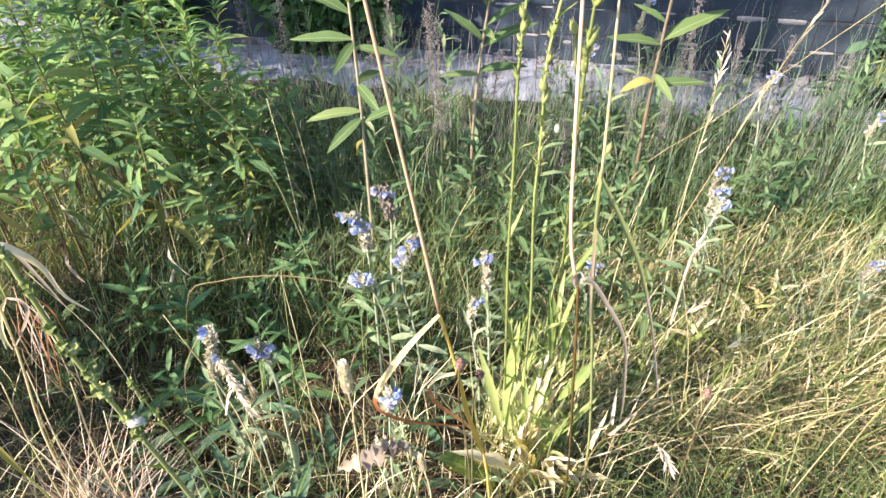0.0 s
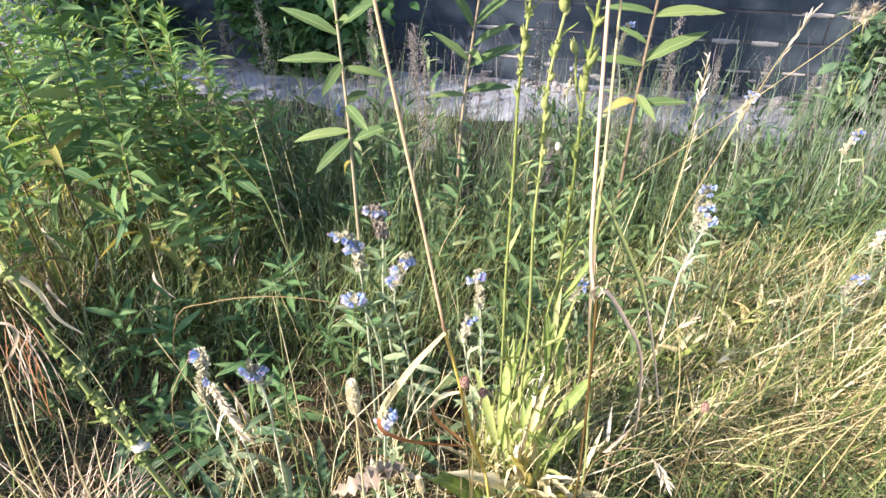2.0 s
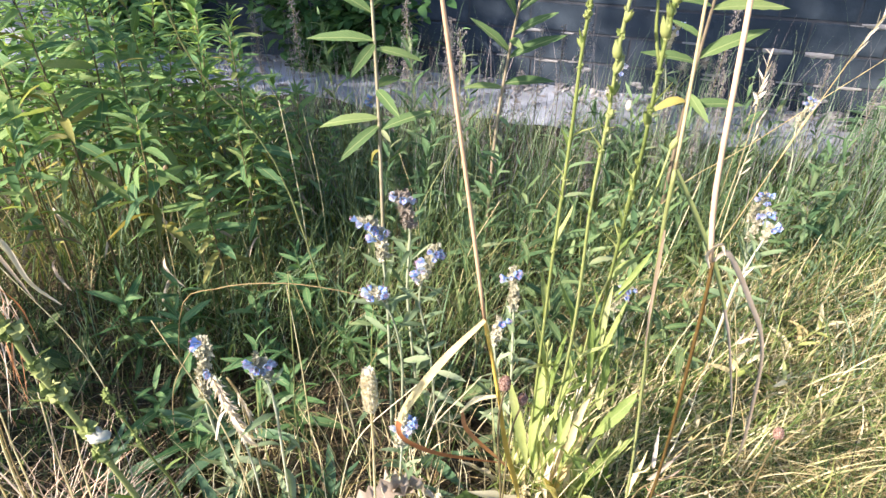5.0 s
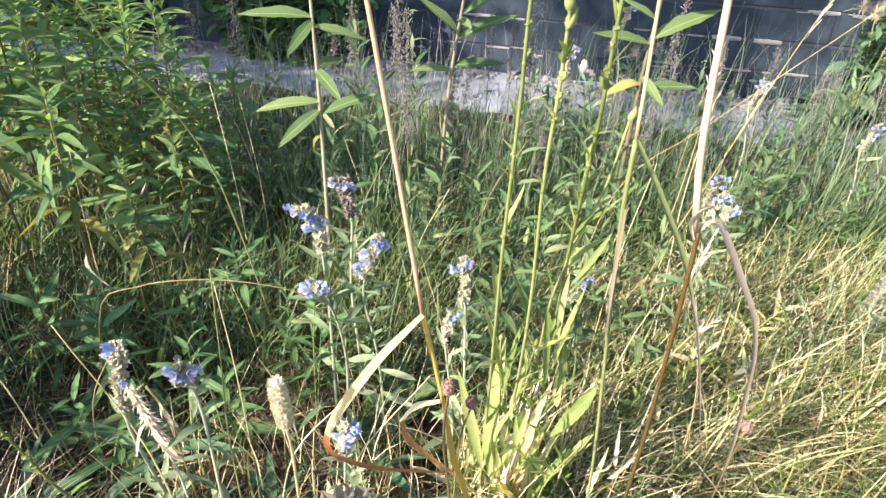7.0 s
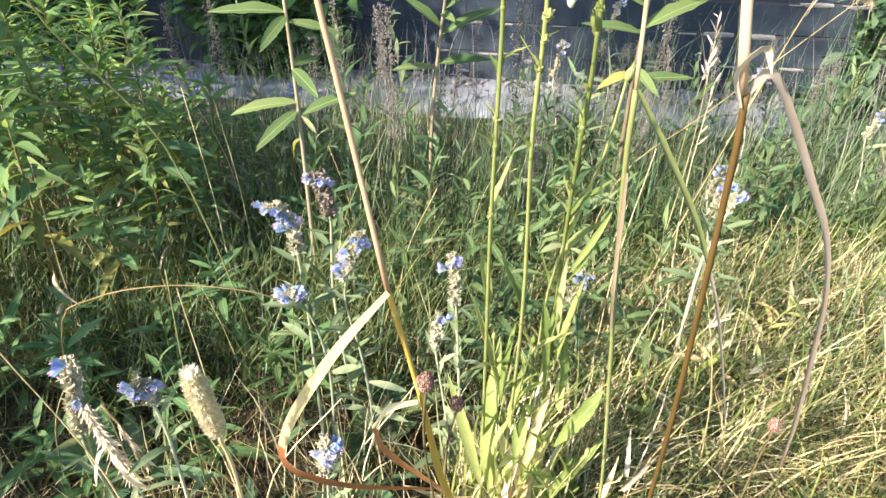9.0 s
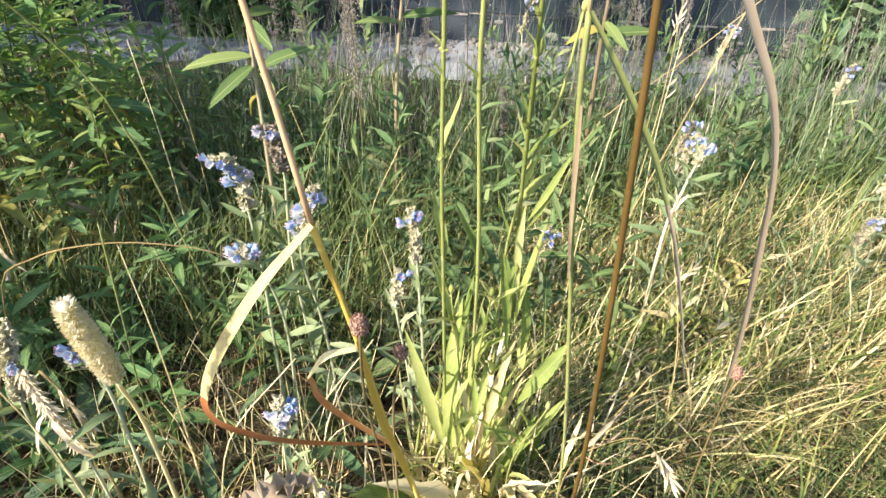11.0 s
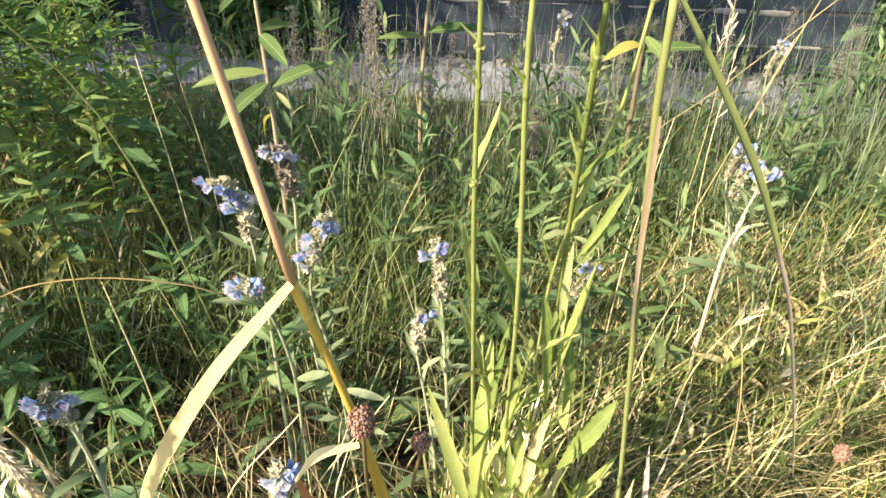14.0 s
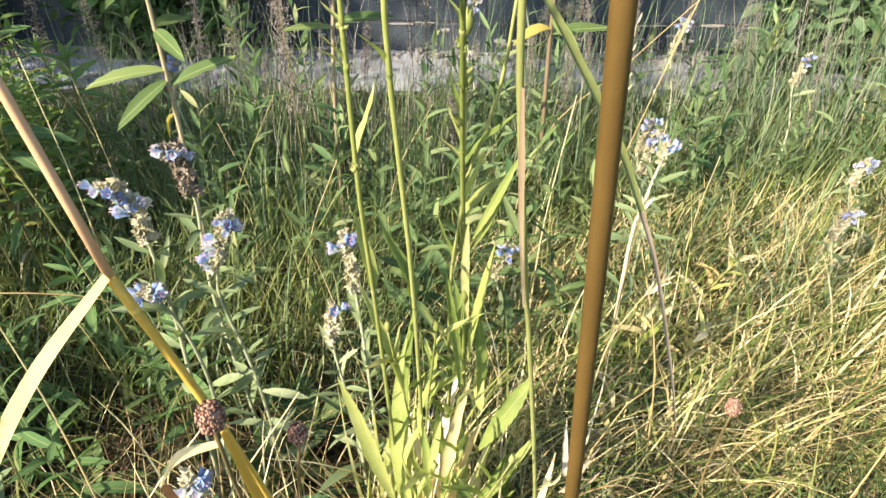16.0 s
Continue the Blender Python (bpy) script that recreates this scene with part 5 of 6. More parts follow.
for mesh, base, tip, roll in ((LANCE[0], (0.102, 0.685, 0.02), (0.066, 0.662, 0.212), 0.1), (ROUND, (0.114, 0.69, 0.0), (0.088, 0.672, 0.19), -0.3), (LANCE[1], (0.117, 0.685, 0.17), (0.089, 0.668, 0.305), 0.9), (LANCE[0], (0.119, 0.682, 0.16), (0.122, 0.668, 0.285), -0.8),
                              (JAGGED, (0.186, 0.69, 0.075), (0.234, 0.68, 0.165), -0.2), (LANCE[2], (0.16, 0.69, -0.06), (0.205, 0.645, 0.065), 0.2), (LANCE[2], (0.185, 0.69, 0.14), (0.198, 0.672, 0.268), 0.7), (LANCE[1], (0.168, 0.685, 0.17), (0.154, 0.668, 0.305), 0.6),
                              (LANCE[0], (0.176, 0.69, 0.2), (0.19, 0.672, 0.33), -0.7), (LANCE[1], (0.172, 0.672, 0.26), (0.158, 0.655, 0.36), -0.2), (LANCE[2], (0.172, 0.662, 0.345), (0.203, 0.65, 0.412), 0.0), (LANCE[0], (0.172, 0.664, 0.335), (0.198, 0.655, 0.385), 0.4),
                              (LANCE[0], (0.15, 0.70, -0.04), (0.128, 0.67, 0.1), 0.5), (LANCE[2], (0.19, 0.71, -0.05), (0.25, 0.70, 0.07), -0.4), (LANCE[1], (0.128, 0.70, -0.05), (0.1, 0.69, 0.09), -0.6), (ROUND, (0.165, 0.69, -0.05), (0.18, 0.66, 0.09), 0.3)):
    leaf_to(ros, mesh, base, tip, roll, "broad yellow-green leaf with a toothed edge")
for i, (base, tip) in enumerate((((0.145, 0.69, -0.03), (0.128, 0.668, 0.15)), ((0.15, 0.69, -0.04), (0.142, 0.66, 0.12)), ((0.152, 0.69, -0.02), (0.158, 0.665, 0.1)), ((0.14, 0.68, -0.05), (0.115, 0.65, 0.06)), ((0.155, 0.68, 0.02), (0.133, 0.66, 0.175)), ((0.16, 0.69, -0.04), (0.175, 0.65, 0.05)), ((0.135, 0.69, -0.04), (0.148, 0.655, 0.09)))):
    leaf_to(ros, CREAM[i % 3], base, tip, 0.7 * (i % 3 - 1), "bleached crumpled dead leaf")


rng = random.Random(23)
for i in range(18):
    a, q = rng.uniform(2.6, 6.6), rng.uniform(0.01, 0.07)
    piece("leaf", DEAD_BASAL[i % 2], ros, set_leaf(rng.uniform(0, 6.3), rng.uniform(0.3, 1.4), rng.uniform(0.05, 0.11), Vector((q * math.cos(a), q * math.sin(a) - 0.02, rng.uniform(0.01, 0.1))), rng.uniform(-1, 1)), "bleached dead leaf")
for k in range(6):
    x, y = rng.uniform(0.11, 0.21), rng.uniform(0.68, 0.78)
    H = rng.uniform(0.22, 0.46)
    at, c = rel([(x, y, gz(x, y) - 0.02), (x - 0.004, y - 0.03, gz(x, y) + H * 0.5), (x + rng.uniform(-0.03, 0.02), y - 0.09, gz(x, y) + H)], x, y)
    chicory(at, c, [(rng.uniform(0.3, 1), rng.uniform(0, 360), rng.uniform(45, 75), rng.uniform(0.03, 0.06)) for _ in range(9)], [(1.0, 0, 85, 0.8)], "short yellow-green chicory shoot with narrow leaves", 30 + k, 0.0011)


# ---- single tall grasses ----
def tall_grass(name, at, ctrl, r0, r1, mat, label, n=20, sides=8, nodes=()):
    ob = thing(name, at, label, "grass stalk")
    stem = curve(ctrl, n)
    g = Geo().tube(stem, [r0 + (r1 - r0) * i / n for i in range(n + 1)], sides)
    for s in nodes:
        p = stem[int(s * n)]
        g.ball(p, r0 * 1.3, (1, 1, 1.2), 4, 8)
    part("stem", g, mat, ob)
    return ob


def blade_on(ob, ctrl, widths, mat, normal, label="", fold=0.25, n=18, twist=0.0, name="blade"):
    o = Vector(ob.location)
    pts = curve([Vector(p) - o for p in ctrl], n)
    ws = [float(np.interp(i / n, np.linspace(0, 1, len(widths)), widths)) for i in range(n + 1)]
    return part(name, Geo().strip(pts, ws, normal, fold, twist), mat, ob, label)


at, c = rel([(0.008, 0.435, 0.48), (-0.011, 0.43, 0.60), (-0.036, 0.42, 0.757), (-0.06, 0.41, 0.92)], 0.085, 0.53)
kinked = tall_grass("reed_stalk", at, [(0, 0, -0.02), Vector((0.062, 0.475, 0.19)) - Vector(at), Vector((0.043, 0.465, 0.285)) - Vector(at), Vector((0.023, 0.45, 0.40)) - Vector(at), Vector((0.008, 0.435, 0.48)) - Vector(at)], 0.0016, 0.0017, CULM_GOLD, "dry golden reed stalk with a snapped hanging blade", 20, 8, (0.99,))
part("upper_stem", Geo().tube(curve(c, 12), [0.0015 - 0.0003 * i / 12 for i in range(13)], 8), CULM, kinked, "peach-coloured dry upper stalk")
whole = curve([(0.008, 0.433, 0.481), (-0.019, 0.425, 0.452), (-0.042, 0.42, 0.418), (-0.054, 0.42, 0.391), (-0.056, 0.424, 0.370), (-0.047, 0.432, 0.348), (-0.02, 0.452, 0.312), (0.036, 0.50, 0.247)], 28)
blade_on(kinked, whole[:14], [0.003, 0.0052, 0.0066, 0.0064, 0.0048], HANGING, (-0.3, -0.8, 0.55), "broad cream-coloured hanging blade", 0.12)
blade_on(kinked, whole[13:], [0.005, 0.005, 0.0052, 0.005, 0.004, 0.002], RUST, (-0.3, -0.8, 0.55), "rust-brown curled end of the blade", 0.2)
blade_on(kinked, [(0.023, 0.45, 0.388), (0.006, 0.447, 0.386), (-0.006, 0.45, 0.367)], [0.003, 0.0052, 0.002], HANGING, (0, -0.3, 1), "short curled pale blade", 0.3)
blade_on(kinked, [(-0.005, 0.45, 0.368), (0.003, 0.46, 0.332), (0.045, 0.50, 0.242)], [0.003, 0.005, 0.003], RUST, (0, -0.5, 1), "", 0.3)
blade_on(kinked, [(0.024, 0.449, 0.395), (0.034, 0.452, 0.33), (0.048, 0.462, 0.27), (0.062, 0.478, 0.2)], [0.003, 0.006, 0.006, 0.003], CULM_GOLD, (0.7, -0.7, 0.2), "loose golden sheath", 0.5)

at, c = rel([(0.24, 0.64, gz(0.24, 0.64) - 0.02), (0.227, 0.62, 0.074), (0.198, 0.591, 0.30), (0.189, 0.58, 0.353), (0.175, 0.57, 0.482), (0.172, 0.567, 0.548)], 0.24, 0.64)
folded = tall_grass("folded_grass", at, c, 0.0017, 0.0021, FOLDED, "tall green grass with a blade bent down from its top", 22, 8, (0.75,))
_, c2 = rel([(0.172, 0.567, 0.548), (0.170, 0.57, 0.62), (0.165, 0.572, 0.74), (0.158, 0.57, 0.9)], 0.24, 0.64)
part("upper_stem", Geo().tube(curve(c2, 10), [0.0016 - 0.0005 * i / 10 for i in range(11)], 7), BLADE, folded, "bleached straw-coloured top stalk")
blade_on(folded, [(0.172, 0.565, 0.548), (0.19, 0.55, 0.515), (0.212, 0.53, 0.471), (0.222, 0.513, 0.44)], [0.004, 0.0065, 0.0065, 0.005], FOLDED, (0.5, -0.8, 0.4), "green folded blade", 0.5)
blade_on(folded, [(0.222, 0.513, 0.44), (0.228, 0.50, 0.415), (0.24, 0.488, 0.36), (0.248, 0.48, 0.317)], [0.0045, 0.0036, 0.0028, 0.001], LITTER, (0.5, -0.8, 0.4), "withered brown blade tip", 0.4)
blade_on(folded, [(0.174, 0.563, 0.49), (0.177, 0.566, 0.45), (0.181, 0.571, 0.40), (0.188, 0.578, 0.34)], [0.002, 0.004, 0.003, 0.0015], LITTER, (-0.5, -0.7, 0.1), "dry sheath", 0.6)

at, c = rel([(0.186, 0.60, gz(0.186, 0.60) - 0.02), (0.160, 0.482, 0.1), (0.144, 0.425, 0.2), (0.131, 0.376, 0.3), (0.119, 0.338, 0.4), (0.107, 0.312, 0.5), (0.097, 0.297, 0.6), (0.094, 0.294, 0.625)], 0.186, 0.60)
brown = tall_grass("brown_stalk", at, c, 0.001, 0.00085, BROWN_CULM, "tan dry grass stalk with an arched blade", 28, 10)
_, c2 = rel([(0.093, 0.294, 0.625), (0.086, 0.292, 0.66), (0.082, 0.294, 0.72), (0.079, 0.306, 0.82), (0.076, 0.315, 0.95)], 0.186, 0.60)
part("upper_stem", Geo().tube(curve(c2, 12), [0.0012 - 0.0004 * i / 12 for i in range(13)], 8), CULM, brown, "pale peach upper stalk")
blade_on(brown, [(0.0935, 0.294, 0.624), (0.099, 0.295, 0.629), (0.108, 0.296, 0.617), (0.117, 0.296, 0.602), (0.125, 0.296, 0.588), (0.131, 0.296, 0.57), (0.134, 0.296, 0.548), (0.137, 0.296, 0.52), (0.138, 0.296, 0.497)], [0.0012, 0.0026, 0.003, 0.0028, 0.0026, 0.0022, 0.0026, 0.0022, 0.0006], LITTER, (0.2, -0.8, 0.5), "arched withered blade", 0.4, 32)
blade_on(brown, [(0.093, 0.293, 0.622), (0.0895, 0.2925, 0.63), (0.094, 0.291, 0.636), (0.097, 0.291, 0.63)], [0.0006, 0.0022, 0.0024, 0.0005], PALE_LEAF, (0.1, -1, 0.2), "small papery withered bract", 0.6, 10, 1.5)


# ---- timothy, burnet, plumes ----
def timothy(at, ctrl, length, r, label, lit=SPIKE):
    ob = thing("timothy_grass", at, label, "grass stalk")
    pts = curve(ctrl, 18)
    part("stem", Geo().tube(pts, [0.0014 - 0.0005 * i / 18 for i in range(19)], 6), BLADE, ob)
    axis = (pts[-1] - pts[-3]).normalized()
    rng, g = random.Random(3), Geo()
    tip = pts[-1]
    side = axis.cross(Vector((0, 1, 0.2))).normalized()
    other = axis.cross(side)
    spine = [tip + axis * length * s for s in np.linspace(0, 1, 9)]
    g.tube(spine, [r * 0.76 * math.sin(math.pi * (0.12 + 0.8 * i / 8)) ** 0.4 for i in range(9)], 10)
    for i in range(2600):
        s, w = rng.random(), rng.uniform(0, 6.3)
        rr = r * 0.76 * math.sin(math.pi * (0.1 + 0.82 * s)) ** 0.4
        o = side * math.cos(w) + other * math.sin(w)
        p = tip + axis * length * s + o * rr
        d = (o + axis * rng.uniform(0.3, 1.3) + Vector((rng.gauss(0, 0.3), rng.gauss(0, 0.3), rng.gauss(0, 0.3)))).normalized() * rng.uniform(0.0012, 0.0026)
        g.strip([p, p + d * 0.45, p + d], [0.0005, 0.0007, 0.0001], o.cross(d) + o * 0.3, 0.4)
    part("seed_head", g, lit, ob, "bristly cream seed head")
    return ob


at, c = rel([(-0.085, 0.42, gz(-0.085, 0.42) - 0.02), (-0.078, 0.41, 0.2), (-0.073, 0.392, 0.385), (-0.0705, 0.375, 0.445)], -0.085, 0.42)
timothy(at, c, 0.056, 0.0052, "timothy grass with a fat cream seed head")
at, c = rel([(-0.01, 0.56, gz(-0.01, 0.56) - 0.02), (-0.012, 0.55, 0.03), (-0.02, 0.545, 0.10)], -0.01, 0.56)
timothy(at, c, 0.035, 0.005, "short timothy grass with a pale seed head low in the thatch")


def burnet(at, ctrl, r, label):
    ob = thing("salad_burnet", at, label, "wildflower", "salad burnet heads")
    pts = curve(ctrl, 14)
    part("stem", Geo().tube(pts, [0.0009] * 15, 6), RED_STEM, ob, "thin wiry brown stem")
    g, rng = Geo(), random.Random(int(r * 1e5))
    top = pts[-1] + Vector((0, 0, r * 0.9))
    g.ball(top, r * 0.78, (1, 1, 1.35), 6, 9)
    for i in range(260):
        a, b = rng.uniform(0, 6.3), math.acos(rng.uniform(-1, 1))
        o = Vector((math.sin(b) * math.cos(a), math.sin(b) * math.sin(a), math.cos(b) * 1.35))
        g.ball(top + o * r * rng.uniform(0.74, 0.9), r * rng.uniform(0.07, 0.15), (1, 1, 1.5), 3, 5, 0.4)
    part("flower_head", g, BURNET, ob, "round red-brown seed head")
    return ob


at, c = rel([(0.05, 0.50, gz(0.05, 0.5) - 0.02), (0.04, 0.47, 0.2), (0.027, 0.445, 0.35), (0.027, 0.43, 0.417)], 0.05, 0.5)
burnet(at, c, 0.0055, "salad burnet with a dark red-brown head beside the reed")
at, c = rel([(0.05, 0.52, gz(0.05, 0.52) - 0.02), (0.045, 0.50, 0.15), (0.043, 0.482, 0.30), (0.049, 0.47, 0.362)], 0.05, 0.52)
burnet(at, c, 0.0050, "salad burnet with a small round brown head")
at, c = rel([(0.37, 0.60, gz(0.37, 0.6) - 0.02), (0.36, 0.58, 0.12), (0.342, 0.55, 0.245)], 0.37, 0.6)
burnet(at, c, 0.006, "salad burnet with a faded pinkish head in dry grass")

# the leaning stalk with yellow-green buds and white flowers
at, c = rel([(-0.19, 0.40, gz(-0.19, 0.4) - 0.02), (-0.205, 0.36, 0.18), (-0.215, 0.33, 0.367), (-0.224, 0.31, 0.484), (-0.235, 0.30, 0.566), (-0.247, 0.30, 0.648), (-0.262, 0.30, 0.73)], -0.19, 0.40)
lean = chicory(at, c, [(0.3, 20, 30, 0.023), (0.38, 200, 40, 0.023), (0.45, 30, 40, 0.018), (0.5, 190, 40, 0.016), (0.55, 200, 40, 0.018), (0.58, 340, 45, 0.013), (0.62, 20, 45, 0.016), (0.7, 200, 40, 0.013), (0.78, 20, 50, 0.013)], [(0.46, 200, 40, 1.1), (0.47, 10, 50, 1.0), (0.5, 340, 50, 1.2), (0.56, 20, 50, 1.2), (0.57, 200, 40, 1.1), (0.60, 10, 60, 1.2), (0.66, 20, 40, 1.2), (0.67, 190, 50, 1.0), (0.7, 190, 50, 1.1), (0.76, 10, 50, 1.0), (0.82, 200, 50, 1.0), (0.88, 20, 50, 0.9)], "leaning green stalk with small yellow-green bud clusters", 6, 0.0021, (), TUFTS)
piece("white_flower", burr(Geo(), (0, 0, 0), 0.0032, (1.6, 1.2, 0.9), 1.8, 6).mesh("white_flower", WHITE), lean, Matrix.Translation(Vector((-0.217, 0.308, 0.484)) - lean.location), "small white flower")


at, c = rel([(-0.36, 0.60, gz(-0.36, 0.6) - 0.02), (-0.352, 0.57, 0.08), (-0.345, 0.53, 0.2), (-0.352, 0.505, 0.315)], -0.36, 0.60)
chicory(at, c, [(0.5, 30, 50, 0.03), (0.7, 200, 50, 0.025)], [(0.75, 200, 50, 0.8), (0.8, 20, 60, 0.9), (0.9, 200, 60, 0.9), (1.0, 0, 80, 1.1), (0.97, 30, 50, 1.0), (0.98, 200, 50, 1.0)], "small green stalk topped with yellow-green buds", 7, 0.0017, (), TUFTS)

# ---- dry stalks and seeding plants ----
def seed_stalk(at, h, seed, label, lean=(0, 0), mat=SEED, knob=0.004, start=0.45):
    rng = random.Random(seed)
    ob = thing("dry_seed_stalk", at, label, "dry stalk", "dry seed stalks")
    stem = curve([(0, 0, -0.02), (lean[0] * 0.4, lean[1] * 0.4, h * 0.5), (lean[0], lean[1], h)], 10)
    part("stem", Geo().tube(stem, [0.0018 - 0.0009 * i / 10 for i in range(11)], 5), RED_STEM, ob)
    g = Geo()
    for i in range(420):
        s = rng.uniform(start, 1.0)
        k = s * 10
        j = min(int(k), 9)
        p = stem[j].lerp(stem[j + 1], k - j)
        a = rng.uniform(0, 6.3)
        o = Vector((math.cos(a), math.sin(a), rng.uniform(-0.3, 0.6))) * rng.uniform(0.003, 0.028) * (1.35 - 0.7 * s)
        g.ball(p + o, knob * rng.uniform(0.18, 0.5), (1, 1, 1.8), 3, 4, 0.3)
        if i % 3 == 0:
            g.tube([p, p + o], [0.0005, 0.0004], 3)
    part("seed_head", g, mat, ob, "branched head of tiny grey-brown seeds")
    return ob


S_LABEL = "dead grey-brown stalk full of small seeds by the path"
stalks = [seed_stalk((-0.005, 1.62, gz(-0.005, 1.62)), 0.58, 71, S_LABEL, (-0.01, 0)), seed_stalk((0.28, 1.62, gz(0.28, 1.62)), 0.62, 72, S_LABEL, (0.0, -0.02)), seed_stalk((0.10, 1.86, gz(0.10, 1.86)), 0.34, 73, S_LABEL, (0.02, 0))]
rng = random.Random(8)
for i, (x, y) in enumerate([(-0.30, 1.95), (-0.12, 1.80), (0.22, 1.90), (0.42, 1.80), (0.62, 1.72), (0.75, 1.80), (0.90, 1.66), (-0.50, 2.05), (1.05, 1.70), (0.34, 1.66), (-0.2, 1.68), (0.05, 1.74), (1.25, 1.62), (-0.65, 2.1), (0.52, 1.66), (0.15, 2.02), (-0.05, 2.0), (0.30, 2.0), (0.48, 1.92), (0.70, 1.88), (0.88, 1.85), (-0.35, 1.78), (1.0, 1.82), (1.18, 1.78), (1.35, 1.72), (-0.18, 2.05), (0.0, 1.9), (0.38, 1.74), (0.6, 1.6)]):
    c = copy_thing(stalks[(i + 2) % 3], Matrix.Translation((x, y, gz(x, y))) @ Matrix.Rotation(rng.uniform(0, 6.3), 4, "Z") @ Matrix.Rotation(rng.uniform(-0.15, 0.15), 4, "X"))
    s = rng.uniform(0.45, 0.9)
    c.scale = (s, s, s)


def oat(at, ctrl, label, spikes, mat=PALE_LEAF, size=0.022, r=0.0011, seed=1, spread=0.5):
    """A dry flowering grass: a stem and spikelets towards its tip."""
    rng = random.Random(seed)
    ob = thing("dry_flowering_grass", at, label, "grass stalk")
    pts = curve(ctrl, 16)
    part("stem", Geo().tube(pts, [r * (1 - 0.5 * i / 16) for i in range(17)], 5), STRAW, ob)
    for i in range(spikes):
        s = 0.72 + 0.28 * (i + 1) / spikes
        k = s * 16
        j = min(int(k), 15)
        p = pts[j].lerp(pts[j + 1], k - j)
        d = (pts[j + 1] - pts[j]).normalized()
        w = Vector((rng.uniform(-1, 1), rng.uniform(-1, 1), rng.uniform(-0.8, 0.4)))
        q = (d + w * spread).normalized() * size * rng.uniform(0.7, 1.1)
        g = Geo().strip([p, p + q * 0.35, p + q * 0.7, p + q], [0.0006, 0.0036, 0.003, 0.0003], (rng.uniform(-1, 1), -1, 0.4), 0.6)
        part("spikelet", g, mat, ob)
    return ob


def seedy(x, y, pts, *a, **k):
    at, c = rel([(x, y, gz(x, y) - 0.02), *pts], x, y)
    return oat(at, c, *a, **k)


seedy(0.45, 1.185, [(0.505, 1.2, 0.0), (0.585, 1.221, 0.2), (0.663, 1.236, 0.4), (0.705, 1.244, 0.5), (0.742, 1.25, 0.575)], "tall pale flowering grass leaning over the meadow", 13, seed=2, size=0.03, spread=0.4, r=0.0014)
seedy(0.462, 1.19, [(0.515, 1.205, 0.02), (0.588, 1.225, 0.2), (0.655, 1.24, 0.38)], "thin reddish flowering grass beside the tall one", 6, LITTER, 0.016, seed=12, spread=0.3)
seedy(0.36, 1.29, [(0.43, 1.285, 0.15), (0.58, 1.275, 0.3), (0.797, 1.262, 0.5), (0.95, 1.255, 0.64)], "thin straw-coloured grass leaning to one side", 3, seed=3, size=0.014)
seedy(0.56, 1.34, [(0.573, 1.30, 0.146), (0.605, 1.35, 0.301), (0.626, 1.40, 0.448)], "dry white-tufted grass in front of the wall", 10, seed=4, size=0.03, spread=0.9)
seedy(0.46, 1.0, [(0.47, 1.05, 0.05), (0.505, 1.14, 0.213), (0.545, 1.2, 0.378)], "straight dry grass stem with pale spikelets", 7, seed=5, size=0.022)
seedy(0.68, 1.58, [(0.69, 1.577, 0.1), (0.70, 1.575, 0.25), (0.711, 1.574, 0.345)], "dry stem with a white papery tuft", 9, WHITE, 0.026, seed=6, spread=1.0)
seedy(-0.29, 0.70, [(-0.30, 0.69, 0.10), (-0.312, 0.68, 0.178), (-0.30, 0.68, 0.15), (-0.284, 0.68, 0.09)], "bent bleached grass head hanging among the bugloss", 26, seed=7, size=0.02, spread=0.35, r=0.0016)
seedy(0.22, 0.63, [(0.235, 0.62, 0.04), (0.262, 0.605, 0.10), (0.30, 0.60, 0.112), (0.33, 0.60, 0.075), (0.352, 0.60, 0.03)], "drooping pale brome with hanging spikelets", 30, seed=8, size=0.026, spread=0.6)
seedy(0.55, 0.62, [(0.60, 0.62, 0.08), (0.66, 0.64, 0.14), (0.74, 0.66, 0.17)], "dry brome arching over the matted grass", 12, seed=9, size=0.022)
seedy(0.42, 0.9, [(0.44, 0.92, 0.06), (0.46, 0.94, 0.16), (0.468, 0.95, 0.2)], "dry oat-like grass with bleached drooping spikelets", 10, seed=10, size=0.024, spread=0.5)
seedy(0.36, 0.82, [(0.38, 0.83, 0.04), (0.42, 0.84, 0.12), (0.46, 0.85, 0.15)], "leaning dry grass with loose pale spikelets", 10, seed=11, size=0.022, spread=0.5)
at, c = rel([(-0.235, 0.70, gz(-0.235, 0.7) - 0.02), (-0.234, 0.70, 0.083), (-0.223, 0.69, 0.197), (-0.215, 0.69, 0.342)], -0.235, 0.70)
tall_grass("straight_grass", at, c, 0.0013, 0.0007, FOLDED, "single upright green grass stem", 14, 5)
at, c = rel([(-0.56, 0.98, gz(-0.56, 0.98) - 0.02), (-0.47, 0.90, 0.12), (-0.36, 0.81, 0.23), (-0.25, 0.765, 0.275), (-0.164, 0.75, 0.276), (-0.125, 0.75, 0.262)], -0.56, 0.98)
tall_grass("arching_grass", at, c, 0.0012, 0.0006, STRAW, "thin arching straw-coloured grass stem", 18, 5)
at, c = rel([(-0.25, 1.1, gz(-0.25, 1.1) - 0.02), (-0.30, 1.0, 0.32), (-0.37, 0.9, 0.53), (-0.36, 0.8, 0.672), (-0.35, 0.74, 0.75)], -0.25, 1.1)
tall_grass("leaning_grass_stem", at, c, 0.0015, 0.0009, FOLDED, "long leaning green-yellow grass stem", 18, 5)
rng = random.Random(14)
